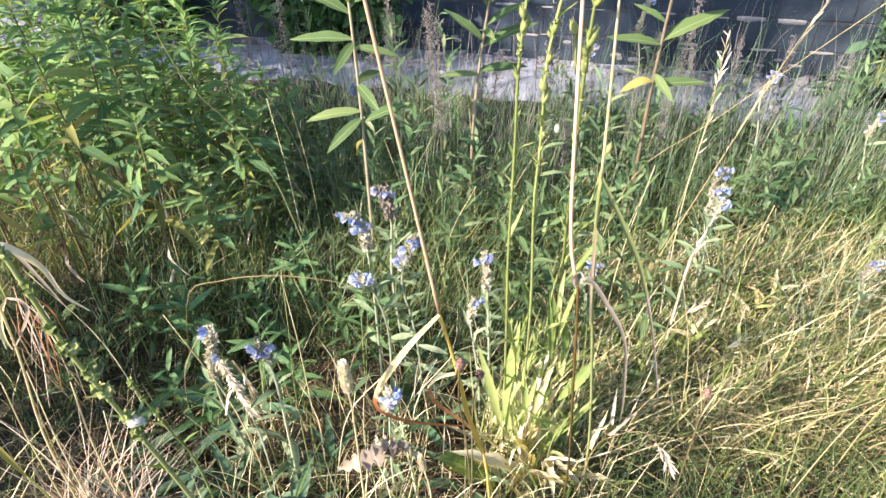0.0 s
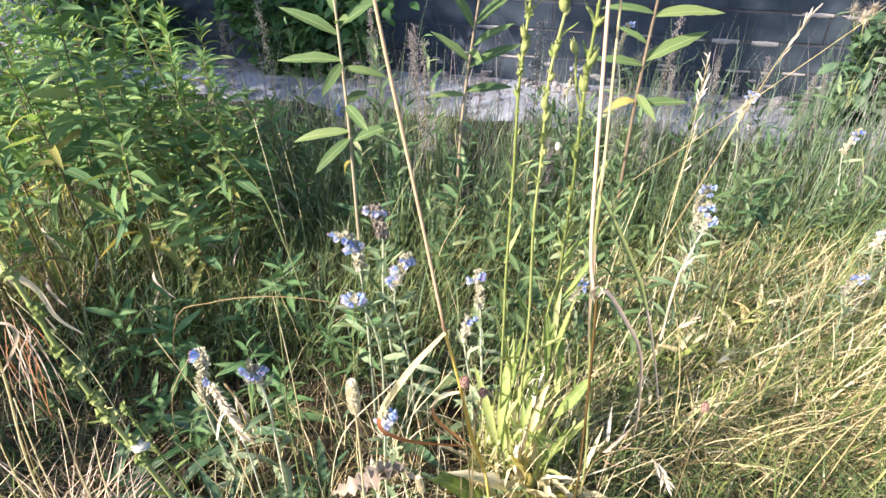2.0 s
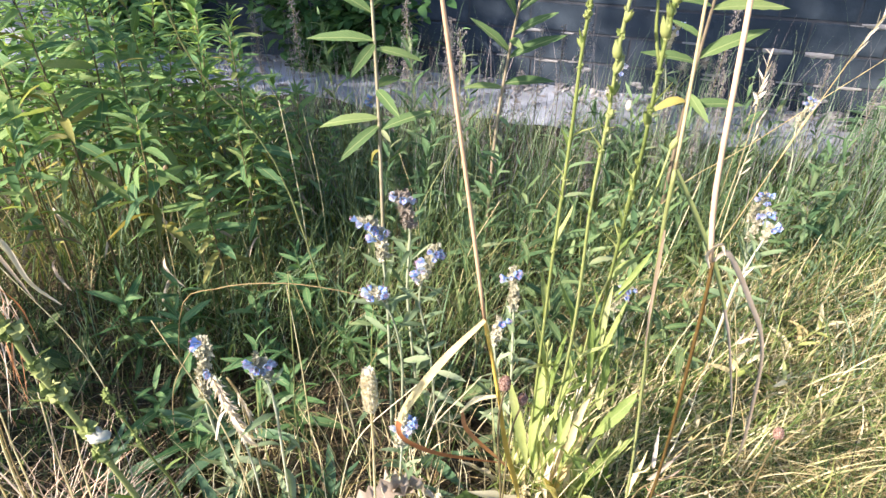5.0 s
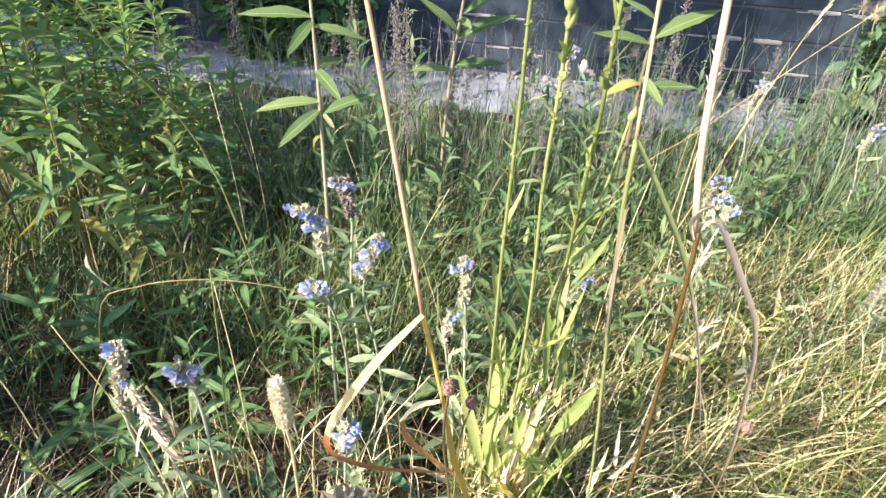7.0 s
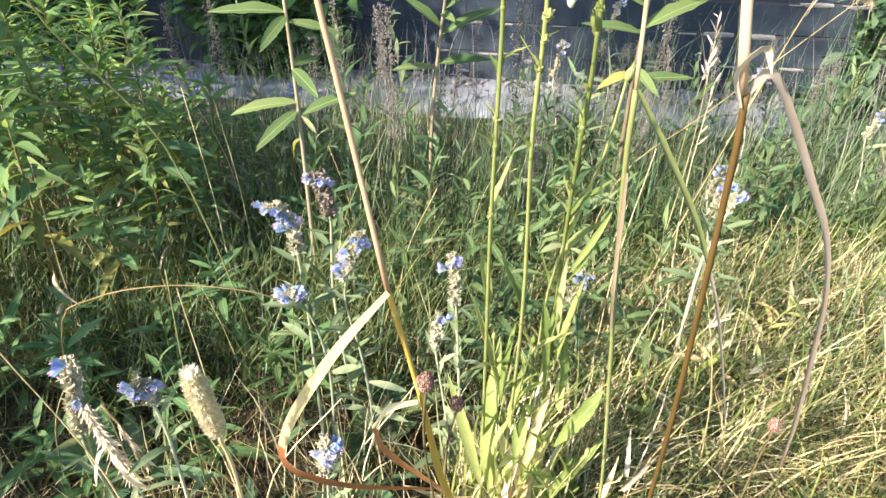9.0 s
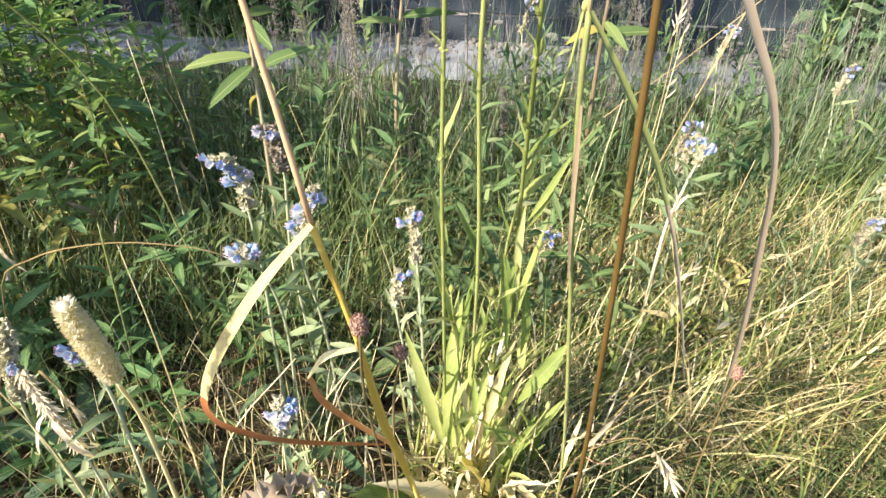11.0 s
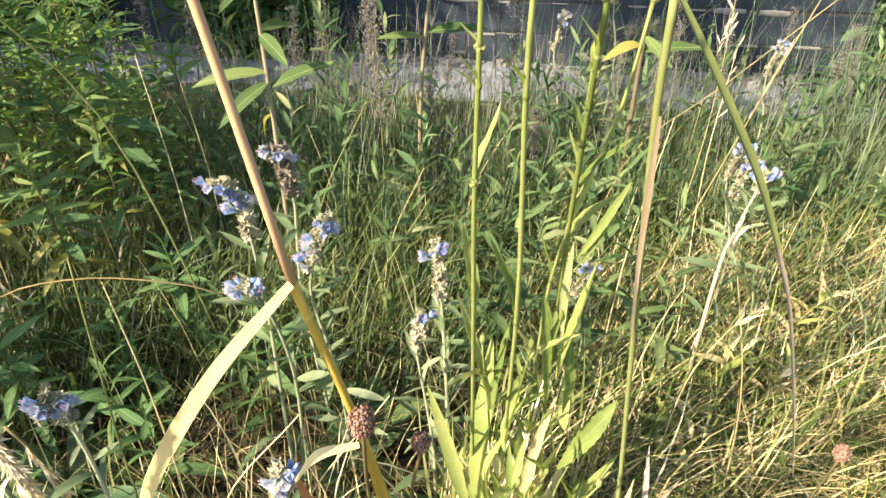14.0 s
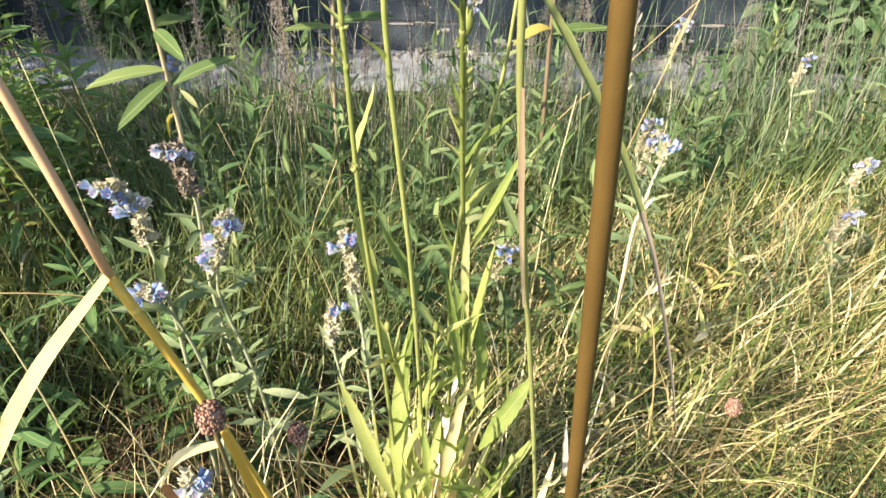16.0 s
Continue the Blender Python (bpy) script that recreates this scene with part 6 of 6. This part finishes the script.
for i in range(34):
    x, y = rng.uniform(-0.75, 0.9), rng.uniform(0.62, 1.7)
    h = rng.uniform(0.25, 0.5)
    dx, dy = rng.uniform(-0.12, 0.14), rng.uniform(-0.08, 0.08)
    at, c = rel([(x, y, gz(x, y) - 0.02), (x + dx * 0.3, y + dy * 0.3, gz(x, y) + h * 0.55), (x + dx, y + dy, gz(x, y) + h)], x, y)
    tagged(tall_grass("upright_grass_stem", at, c, 0.0013, 0.0006, (FOLDED, STRAW, BLADE)[i % 3], ("slender green grass stem", "slender straw-coloured grass stem", "slender bleached grass stem")[i % 3] + " standing in the meadow", 10, 5), group="upright grass stems")

# withered leaves
for label, L, w, x, y, az, el in (("large bleached dead leaf lying in the thatch", 0.12, 0.34, -0.155, 0.60, 10, 12), ("crumpled pale dead leaf on the thatch", 0.09, 0.4, -0.03, 0.62, 160, 14), ("brown curled dead leaf on the ground", 0.07, 0.4, -0.5, 0.66, 200, 10)):
    ob = new("withered_leaf", leaf_mesh("withered_leaf", LITTER, L, L * w, 0.5, 0.6, 0.06, 0.5, 16, 0.15, 0.55, 1.2))
    ob.matrix_basis = set_leaf(radians(az), radians(el), 1, Vector((x, y, gz(x, y) + (0.15 if y < 0.64 else 0.03))), 0.5)
    tagged(ob, label, "leaf")

wilt = tall_grass("wilted_flower_stalk", (-0.30, 0.69, gz(-0.30, 0.69)), [(0, 0, -0.02), (-0.005, 0.0, 0.14), (-0.02, -0.005, 0.27), (-0.03, -0.005, 0.32)], 0.0018, 0.0012, BUG_STEM, "withered bugloss with bleached curled hanging leaves", 14, 6)
for i, (x, y, z, dx, dz, w) in enumerate(((-0.312, 0.668, 0.125, 0.035, -0.05, 0.007), (-0.320, 0.68, 0.12, -0.02, -0.05, 0.005), (-0.300, 0.67, 0.10, 0.03, -0.01, 0.006))):
    blade_on(wilt, [(x, y, z), (x + dx * 0.3, y - 0.012, z + 0.006 + dz * 0.2), (x + dx * 0.7, y - 0.016, z + dz * 0.65), (x + dx, y - 0.012, z + dz), (x + dx * 0.9, y - 0.02, z + dz + 0.012)], [0.002, w, w * 0.9, w * 0.5, 0.002], PALE_LEAF, (-0.4, -0.85, 0.4), "bleached curled leaf", 0.7, 16, 1.5 * (i % 3 - 1))
g, rng = Geo(), random.Random(44)
spine = curve([Vector(q) - wilt.location for q in ((-0.338, 0.69, 0.172), (-0.322, 0.676, 0.145), (-0.303, 0.666, 0.112), (-0.292, 0.66, 0.09))], 12)
g.tube(spine, [0.0034 * math.sin(math.pi * (0.15 + 0.75 * i / 12)) for i in range(13)], 7)
for i in range(420):
    k = rng.uniform(0, 11.99)
    p = spine[int(k)].lerp(spine[int(k) + 1], k - int(k))
    d = (Vector((rng.gauss(0, 1), rng.gauss(0, 1), rng.gauss(0, 1))).normalized() + Vector((0.5, -0.2, -0.9))).normalized() * rng.uniform(0.006, 0.015)
    g.strip([p, p + d * 0.5, p + d + Vector((0, 0, -0.002))], [0.001, 0.0026, 0.0004], (rng.gauss(0, 1), -1, 0.5), 0.5)
part("shaggy_head", g, PALE_LEAF, wilt, "bleached shaggy hanging head")
at, c = rel([(-0.60, 0.61, gz(-0.6, 0.61) - 0.02), (-0.575, 0.59, 0.10), (-0.508, 0.55, 0.32), (-0.43, 0.48, 0.50), (-0.355, 0.42, 0.655), (-0.33, 0.40, 0.70)], -0.60, 0.61)
dead = tall_grass("withered_stalk", at, c, 0.0016, 0.0011, BLADE, "bleached dead stalk with curled withered blades", 22, 6)
blade_on(dead, [(-0.39, 0.45, 0.54), (-0.375, 0.452, 0.545), (-0.365, 0.47, 0.51), (-0.372, 0.49, 0.46), (-0.36, 0.5, 0.43)], [0.003, 0.008, 0.006, 0.004, 0.001], PALE_LEAF, (0.2, -1, 0.5), "curved bleached blade", 0.4, 18)
blade_on(dead, [(-0.36, 0.42, 0.645), (-0.345, 0.42, 0.672), (-0.325, 0.415, 0.668), (-0.312, 0.41, 0.655)], [0.004, 0.011, 0.012, 0.003], BROWN_LEAF, (0, -0.8, 0.6), "crumpled brown leaf", 0.6, 12, 0.8)
blade_on(dead, [(-0.365, 0.42, 0.64), (-0.38, 0.42, 0.615), (-0.389, 0.42, 0.585), (-0.385, 0.43, 0.56)], [0.003, 0.012, 0.012, 0.002], PALE_LEAF, (0.1, -1, 0.2), "hanging cream blade", 0.5, 12)
blade_on(dead, [(-0.472, 0.54, 0.486), (-0.477, 0.538, 0.462), (-0.478, 0.538, 0.437), (-0.479, 0.54, 0.414)], [0.002, 0.008, 0.009, 0.002], PALE_GREEN, (0.1, -1, 0.3), "yellow-green drooping sheath", 0.5, 14)
blade_on(dead, [(-0.479, 0.54, 0.414), (-0.493, 0.537, 0.391), (-0.501, 0.537, 0.362), (-0.502, 0.54, 0.336)], [0.002, 0.0065, 0.006, 0.002], HANGING, (0.5, -1, 0.2), "broad curled cream blade", 0.6, 16, 0.6)
blade_on(dead, [(-0.478, 0.54, 0.415), (-0.462, 0.538, 0.413), (-0.459, 0.538, 0.398), (-0.477, 0.54, 0.368), (-0.501, 0.54, 0.336)], [0.002, 0.004, 0.005, 0.004, 0.0015], LITTER, (0.5, -0.8, 0.4), "bent tan blade", 0.5, 20, 0.8)
blade_on(dead, [(-0.519, 0.55, 0.327), (-0.517, 0.548, 0.351), (-0.527, 0.548, 0.353), (-0.536, 0.548, 0.341), (-0.541, 0.55, 0.317), (-0.535, 0.55, 0.272)], [0.0012, 0.0024, 0.0028, 0.0026, 0.0022, 0.001], HANGING, (0.1, -1, 0.3), "hooked pale blade", 0.5, 22, 0.6)
blade_on(dead, [(-0.454, 0.54, 0.489), (-0.44, 0.537, 0.477), (-0.428, 0.537, 0.447), (-0.416, 0.54, 0.403)], [0.002, 0.005, 0.004, 0.001], LITTER, (0.1, -0.9, 0.5), "narrow tan blade", 0.4, 16)
rng = random.Random(52)
for k in range(22):
    a, b = Vector((rng.uniform(-0.485, -0.455), 0.55 + rng.uniform(-0.01, 0.02), rng.uniform(0.36, 0.42))), Vector((rng.uniform(-0.5, -0.445), 0.55 + rng.uniform(-0.02, 0.02), rng.uniform(0.22, 0.33)))
    blade_on(dead, [a, a.lerp(b, 0.5) + Vector((rng.uniform(-0.008, 0.012), rng.uniform(-0.01, 0.01), 0.01)), b], [0.001, rng.uniform(0.001, 0.0022), 0.0005], (LITTER, BROWN_LEAF, RUST)[k % 3], (rng.uniform(-0.5, 0.5), -1, 0.3), "thin peach-brown dry blade", 0.4, 8)
at, c = rel([(-0.55, 0.56, gz(-0.55, 0.56) - 0.02), (-0.555, 0.53, 0.05), (-0.559, 0.52, 0.119)], -0.55, 0.56)
yellow = tall_grass("yellowing_grass", at, c, 0.0016, 0.0012, PALE_GREEN, "grass with a broad blade turning yellow", 10, 6)
blade_on(yellow, [(-0.559, 0.52, 0.119), (-0.565, 0.518, 0.157), (-0.574, 0.518, 0.193), (-0.581, 0.52, 0.228), (-0.578, 0.52, 0.262)], [0.003, 0.008, 0.011, 0.01, 0.001], YELLOW_LEAF, (0.3, -0.9, 0.4), "broad yellow blade", 0.4, 20)
wither = thing("withered_plant", (0.27, 0.67, gz(0.27, 0.67)), "withered plant with pinkish-cream crumpled leaves in the dry grass", "herb")
part("stem", Geo().tube(curve([(0, 0, -0.01), (0.005, -0.005, 0.1), (0.012, -0.01, 0.2)], 8), [0.0014 - 0.0006 * i / 8 for i in range(9)], 6), GREY_STEM, wither)
DRY = [leaf_mesh("leaf", m, 1, w, d, 0.7, 0.06, 0.45, 12, c, 0.1, 0.5) for m, w, d, c in ((HANGING, 0.1, 1.0, 0.2), (LITTER, 0.12, 1.5, -0.2), (BROWN_LEAF, 0.1, 0.7, 0.1))]
for k, (base, tip) in enumerate((((0.252, 0.67, -0.02), (0.25, 0.655, 0.055)), ((0.272, 0.67, 0.02), (0.288, 0.65, 0.07)), ((0.272, 0.668, 0.03), (0.318, 0.65, 0.04)), ((0.27, 0.665, 0.06), (0.243, 0.645, 0.045)), ((0.274, 0.665, 0.05), (0.262, 0.65, 0.1)), ((0.272, 0.668, 0.01), (0.3, 0.64, 0.0)))):
    leaf_to(wither, DRY[k % 3], base, tip, 0.6 * (k % 3 - 1))
FADED = [leaf_mesh("leaf", m, 1, 0.17, d, 0.4, 0.03, 0.45, 9, c, 0.1, 0.2) for m, d, c in ((PALE_GREEN, 0.3, 0.05), (BLADE, 0.6, -0.1), (PALE_GREEN, 0.1, 0.0), (HANGING, 0.9, 0.12))]
rng = random.Random(77)
for x, y, h, lean in ((0.475, 0.95, 0.15, 0.05), (0.55, 0.93, 0.13, 0.04), (0.40, 0.86, 0.13, 0.02), (0.66, 1.06, 0.15, 0.06)):
    fade = tagged(thing("fading_herb", (x, y, gz(x, y)), "pale fading herb with bleached yellow-green leaves in dry grass", "herb"), group="fading herbs")
    stalk = curve([(0, 0, -0.02), (lean * 0.3, 0, h * 0.5), (lean, -0.01, h)], 8)
    part("stem", Geo().tube(stalk, [0.0017 - 0.0008 * i / 8 for i in range(9)], 6), FOLDED, fade, "pale green stem")
    spray(fade, stalk, FADED, 16, 0.25, 1.0, (0.085, 0.045), (0.3, 0.9), rng)
for k, (x, y, z) in enumerate(((-0.50, 0.54, 0.30), (-0.53, 0.56, 0.22), (-0.47, 0.56, 0.26), (-0.55, 0.55, 0.27), (-0.42, 0.53, 0.24))):
    at, c = rel([(x - 0.05, y + 0.04, gz(x - 0.05, y + 0.04) - 0.02), (x - 0.03, y + 0.02, z * 0.4), (x, y, z)], x - 0.05, y + 0.04)
    tagged(tall_grass("upright_grass_stem", at, c, 0.0014, 0.0007, (BLADE, STRAW)[k % 2], "slender bleached grass stem standing in the meadow", 10, 5), group="upright grass stems")


# ---- beside the wall ----
def shrub(at, size, label, seed, mat, leaf=(0.04, 0.075), width=0.55, near=90, far=1100, branches=14):
    """Branches fanned out along the wall; the foremost leaves singly, the mass behind them joined."""
    rng = random.Random(seed)
    ob = thing("shrub", at, label, "shrub")
    mesh = [leaf_mesh("leaf", mat, 1, width, d, 0.25, 0.02, 0.42, 6, 0.0, 0.1) for d in (0.4, 0.9)]
    shape = [leaf_shape(1, width * w, d, 0.25, 0.42, 4, c) for w, d, c in ((1, 0.4, 0.0), (0.9, 0.9, 0.08), (1.1, 0.6, -0.08))]
    turn = Matrix.Rotation(-TURN_W, 3, "Z")
    g = Geo()
    for b in range(branches):
        tip = turn @ Vector((size[0] * rng.uniform(-1, 1), -size[1] * rng.uniform(0.0, 1), size[2] * rng.uniform(0.35, 1)))
        foot = turn @ Vector((size[0] * 0.6 * rng.uniform(-1, 1), 0, 0))
        br = curve([foot - Vector((0, 0, 0.02)), foot.lerp(tip, 0.5) + Vector((0, 0, 0.06)), tip], 8)
        branch = part("branch", Geo().tube(br, [0.005 - 0.0035 * i / 8 for i in range(9)], 5), RED_STEM, ob)
        for i in range((near + far) // branches):
            k = rng.uniform(0.4, 8)
            j = min(int(k), 7)
            p = br[j].lerp(br[j + 1], k - j) + Vector((rng.gauss(0, 0.05), rng.gauss(0, 0.03), rng.gauss(0, 0.045)))
            p.z = max(p.z, 0.015)
            m = set_leaf(rng.uniform(0, 6.3), rng.uniform(-0.6, 0.6), rng.uniform(*leaf), p, rng.uniform(-0.6, 0.6))
            if i < near // branches:
                piece("leaf", mesh[i % 2], branch, m)
            else:
                g.add(rng.choice(shape), m)
    stuff(part("leaves", g, mat, ob))
    return ob


shrub(along(-0.48, 0.13, 0), (0.42, 0.12, 0.5), "dark green leafy shrub growing against the wall", 81, DARK_LEAF, far=1500)
shrub(along(-1.5, 0.14, 0), (0.5, 0.1, 0.6), "dark green shrub at the wall behind the goldenrod", 82, DARK_LEAF, near=28, far=900)
shrub(along(1.86, 0.14, 0), (0.32, 0.1, 0.42), "grey-green broad-leaved bush at the wall's foot", 83, DOCK_LEAF, (0.045, 0.09), 0.45, 84, 700, 14)


def dock(at, label, seed, n=16, scale=1.0):
    rng = random.Random(seed)
    ob = thing("dock_plant", at, label, "herb")
    mesh = [leaf_mesh("leaf", DOCK_LEAF, 1, 0.3, d, 0.3, 0.03, 0.5, 10, 0.03, 0.06) for d in (0.5, 1.1)]
    for i in range(n):
        piece("leaf", mesh[i % 2], ob, set_leaf(rng.uniform(0, 6.3), rng.uniform(0.25, 1.2), scale * rng.uniform(0.12, 0.2), Vector((rng.uniform(-0.03, 0.03), rng.uniform(-0.03, 0.03), 0.0))))
    for k in range(4):
        a = rng.uniform(0, 6.3)
        st = curve([(0, 0, 0), (0.03 * math.cos(a), 0.03 * math.sin(a), 0.14 * scale), (0.09 * math.cos(a), 0.09 * math.sin(a), 0.28 * scale)], 8)
        stem = part("stem", Geo().tube(st, [0.003 - 0.0015 * i / 8 for i in range(9)], 5), GREEN_STEM, ob)
        spray(stem, st, mesh, 7, 0.3, 0.95, (0.1 * scale, 0.05 * scale), (0.3, 0.6), rng)
        g = Geo()
        for i in range(150):
            d = Vector((rng.gauss(0, 1), rng.gauss(0, 1), rng.gauss(0, 1))).normalized() * rng.uniform(0.015, 0.045)
            g.strip([st[-1], st[-1] + d * 0.5, st[-1] + d], [0.0006, 0.0014, 0.0003], (0, 0, 1), 0.3)
        part("seed_tuft", g, PALE_LEAF, stem, "fuzzy pale seed tuft")
    return ob


p = along(1.6, 0.2, 0.0)
dock(p, "grey-green thistle-like plant with fuzzy seed heads at the wall", 91, 30, 1.35)
p = along(2.12, 0.22, 0.0)
dock(p, "grey-green leafy plant growing from the path", 92, 22, 1.6)
p = along(0.85, 0.06, 0.0)
dock(p, "small leafy weed at the wall's foot", 93, 8, 0.6)


# ---- the brick wall, its pieces last ----
def brick_wall():
    L, H = 0.25, 0.11                     # brick with its joint
    u0, u1, top = -9.0, 9.0, 2.2
    m = Matrix.Translation((0, WALL_Y, 0)) @ Matrix.Rotation(-TURN_W, 4, "Z")
    body = Geo()

    def box(g, x0, x1, y0, y1, z0, z1, bev=0.0):
        b = len(g.v)
        for z, e in ((z0, bev), (z0 + bev, 0), (z1 - bev, 0), (z1, bev)) if bev else ((z0, 0), (z1, 0)):
            g.v += [Vector((x0 + e, y0 + e, z)), Vector((x1 - e, y0 + e, z)), Vector((x1 - e, y1, z)), Vector((x0 + e, y1, z))]
        rows = 3 if bev else 1
        for r in range(rows):
            for k in range(4):
                n = (k + 1) % 4
                g.f.append((b + 4 * r + k, b + 4 * r + n, b + 4 * r + 4 + n, b + 4 * r + 4 + k))
        g.f += [(b + 3, b + 2, b + 1, b), tuple(b + 4 * rows + k for k in range(4))]

    box(body, u0, u1, 0.0035, 0.24, -0.2, top)
    wall = new("wall_north", body.mesh("wall_north", MORTAR, False))
    wall.matrix_basis = m
    tagged(wall, "dark slate-painted brick wall with pale bare patches of mortar", "wall", "", "structure")
    rng = random.Random(17)
    shapes = []
    for k in range(4):
        g = Geo()
        box(g, 0.004, L - 0.004, 0.0, 0.03, 0.004, H - 0.004, 0.0022 + 0.0005 * k)
        g.v = [v + Vector((rng.uniform(-0.001, 0.001), rng.uniform(-0.0006, 0.0006), rng.uniform(-0.001, 0.001))) for v in g.v]
        shapes.append(g.mesh("brick", BRICK, False))
    rest = Geo()
    for row in range(int(top / H)):
        z = -0.005 + row * H
        shift = 0.03 + (L / 2 if row % 2 else 0) + rng.uniform(-0.015, 0.015)
        for i in range(int((u1 - u0) / L) - 1):
            u = u0 + shift + i * L
            y = rng.uniform(-0.001, 0.001)
            if row < 8 and -2.3 < u < 2.8:
                piece("brick", rng.choice(shapes), wall, Matrix.Translation((u, y, z)))
            else:
                box(rest, u + 0.005, u + L - 0.005, y, 0.03, z + 0.005, z + H - 0.004)
    ob = new("bricks", rest.mesh("bricks", BRICK, False))
    ob.parent = wall
    tagged(ob, "", "", "", "stuff")
    cap = Geo()
    box(cap, u0 - 0.02, u1 + 0.02, -0.03, 0.27, top, top + 0.06, 0.006)
    part("coping", cap, MORTAR, wall, "flat dark coping")
    for u, z, w, h in ((1.18, 0.213, 0.10, 0.02), (1.32, 0.211, 0.095, 0.022), (0.27, 0.215, 0.12, 0.014), (0.42, 0.213, 0.05, 0.008), (1.48, 0.323, 0.09, 0.018), (1.60, 0.32, 0.07, 0.014), (0.88, 0.215, 0.06, 0.008), (0.98, 0.105, 0.07, 0.01), (1.25, 0.103, 0.09, 0.008), (1.45, 0.105, 0.08, 0.012),
                      (0.55, 0.425, 0.12, 0.04), (0.75, 0.32, 0.07, 0.006), (0.1, 0.322, 0.09, 0.007), (0.35, 0.10, 0.09, 0.009), (1.0, 0.435, 0.08, 0.012), (1.75, 0.21, 0.11, 0.014), (2.0, 0.322, 0.09, 0.018),
                      *((rng.uniform(-0.4, 2.3), rng.choice((0.104, 0.104, 0.104, 0.214, 0.214, 0.323, 0.434)) + rng.uniform(-0.003, 0.003), rng.uniform(0.015, 0.06), rng.uniform(0.003, 0.009)) for _ in range(24)),
                      *((rng.uniform(-0.3, 2.2), rng.uniform(0.01, 0.09), rng.uniform(0.015, 0.05), rng.uniform(0.006, 0.02)) for _ in range(26))):
        g = Geo()
        n = 9
        for side in (-1, 1):
            for i in range(n):
                s = i / (n - 1)
                e = math.sin(math.pi * min(max(s, 0.06), 0.94)) ** 0.4
                g.v.append(Vector((w * (s - 0.5), rng.uniform(-0.0005, 0.0005), side * h * 0.5 * e * rng.uniform(0.7, 1.15))))
        for i in range(n):
            g.v.append(Vector((w * (i / (n - 1) - 0.5) * 1.02, 0.012, -h * 0.45)))
        for i in range(n):
            g.v.append(Vector((w * (i / (n - 1) - 0.5) * 1.02, 0.012, h * 0.45)))
        for i in range(n - 1):
            g.f += [(i, i + 1, n + i + 1, n + i), (2 * n + i, 2 * n + i + 1, i + 1, i), (n + i, n + i + 1, 3 * n + i + 1, 3 * n + i)]
        o = part("mortar_patch", g, CHIP, wall, "pale bare mortar")
        o.location = (u, -0.003, z)


brick_wall()
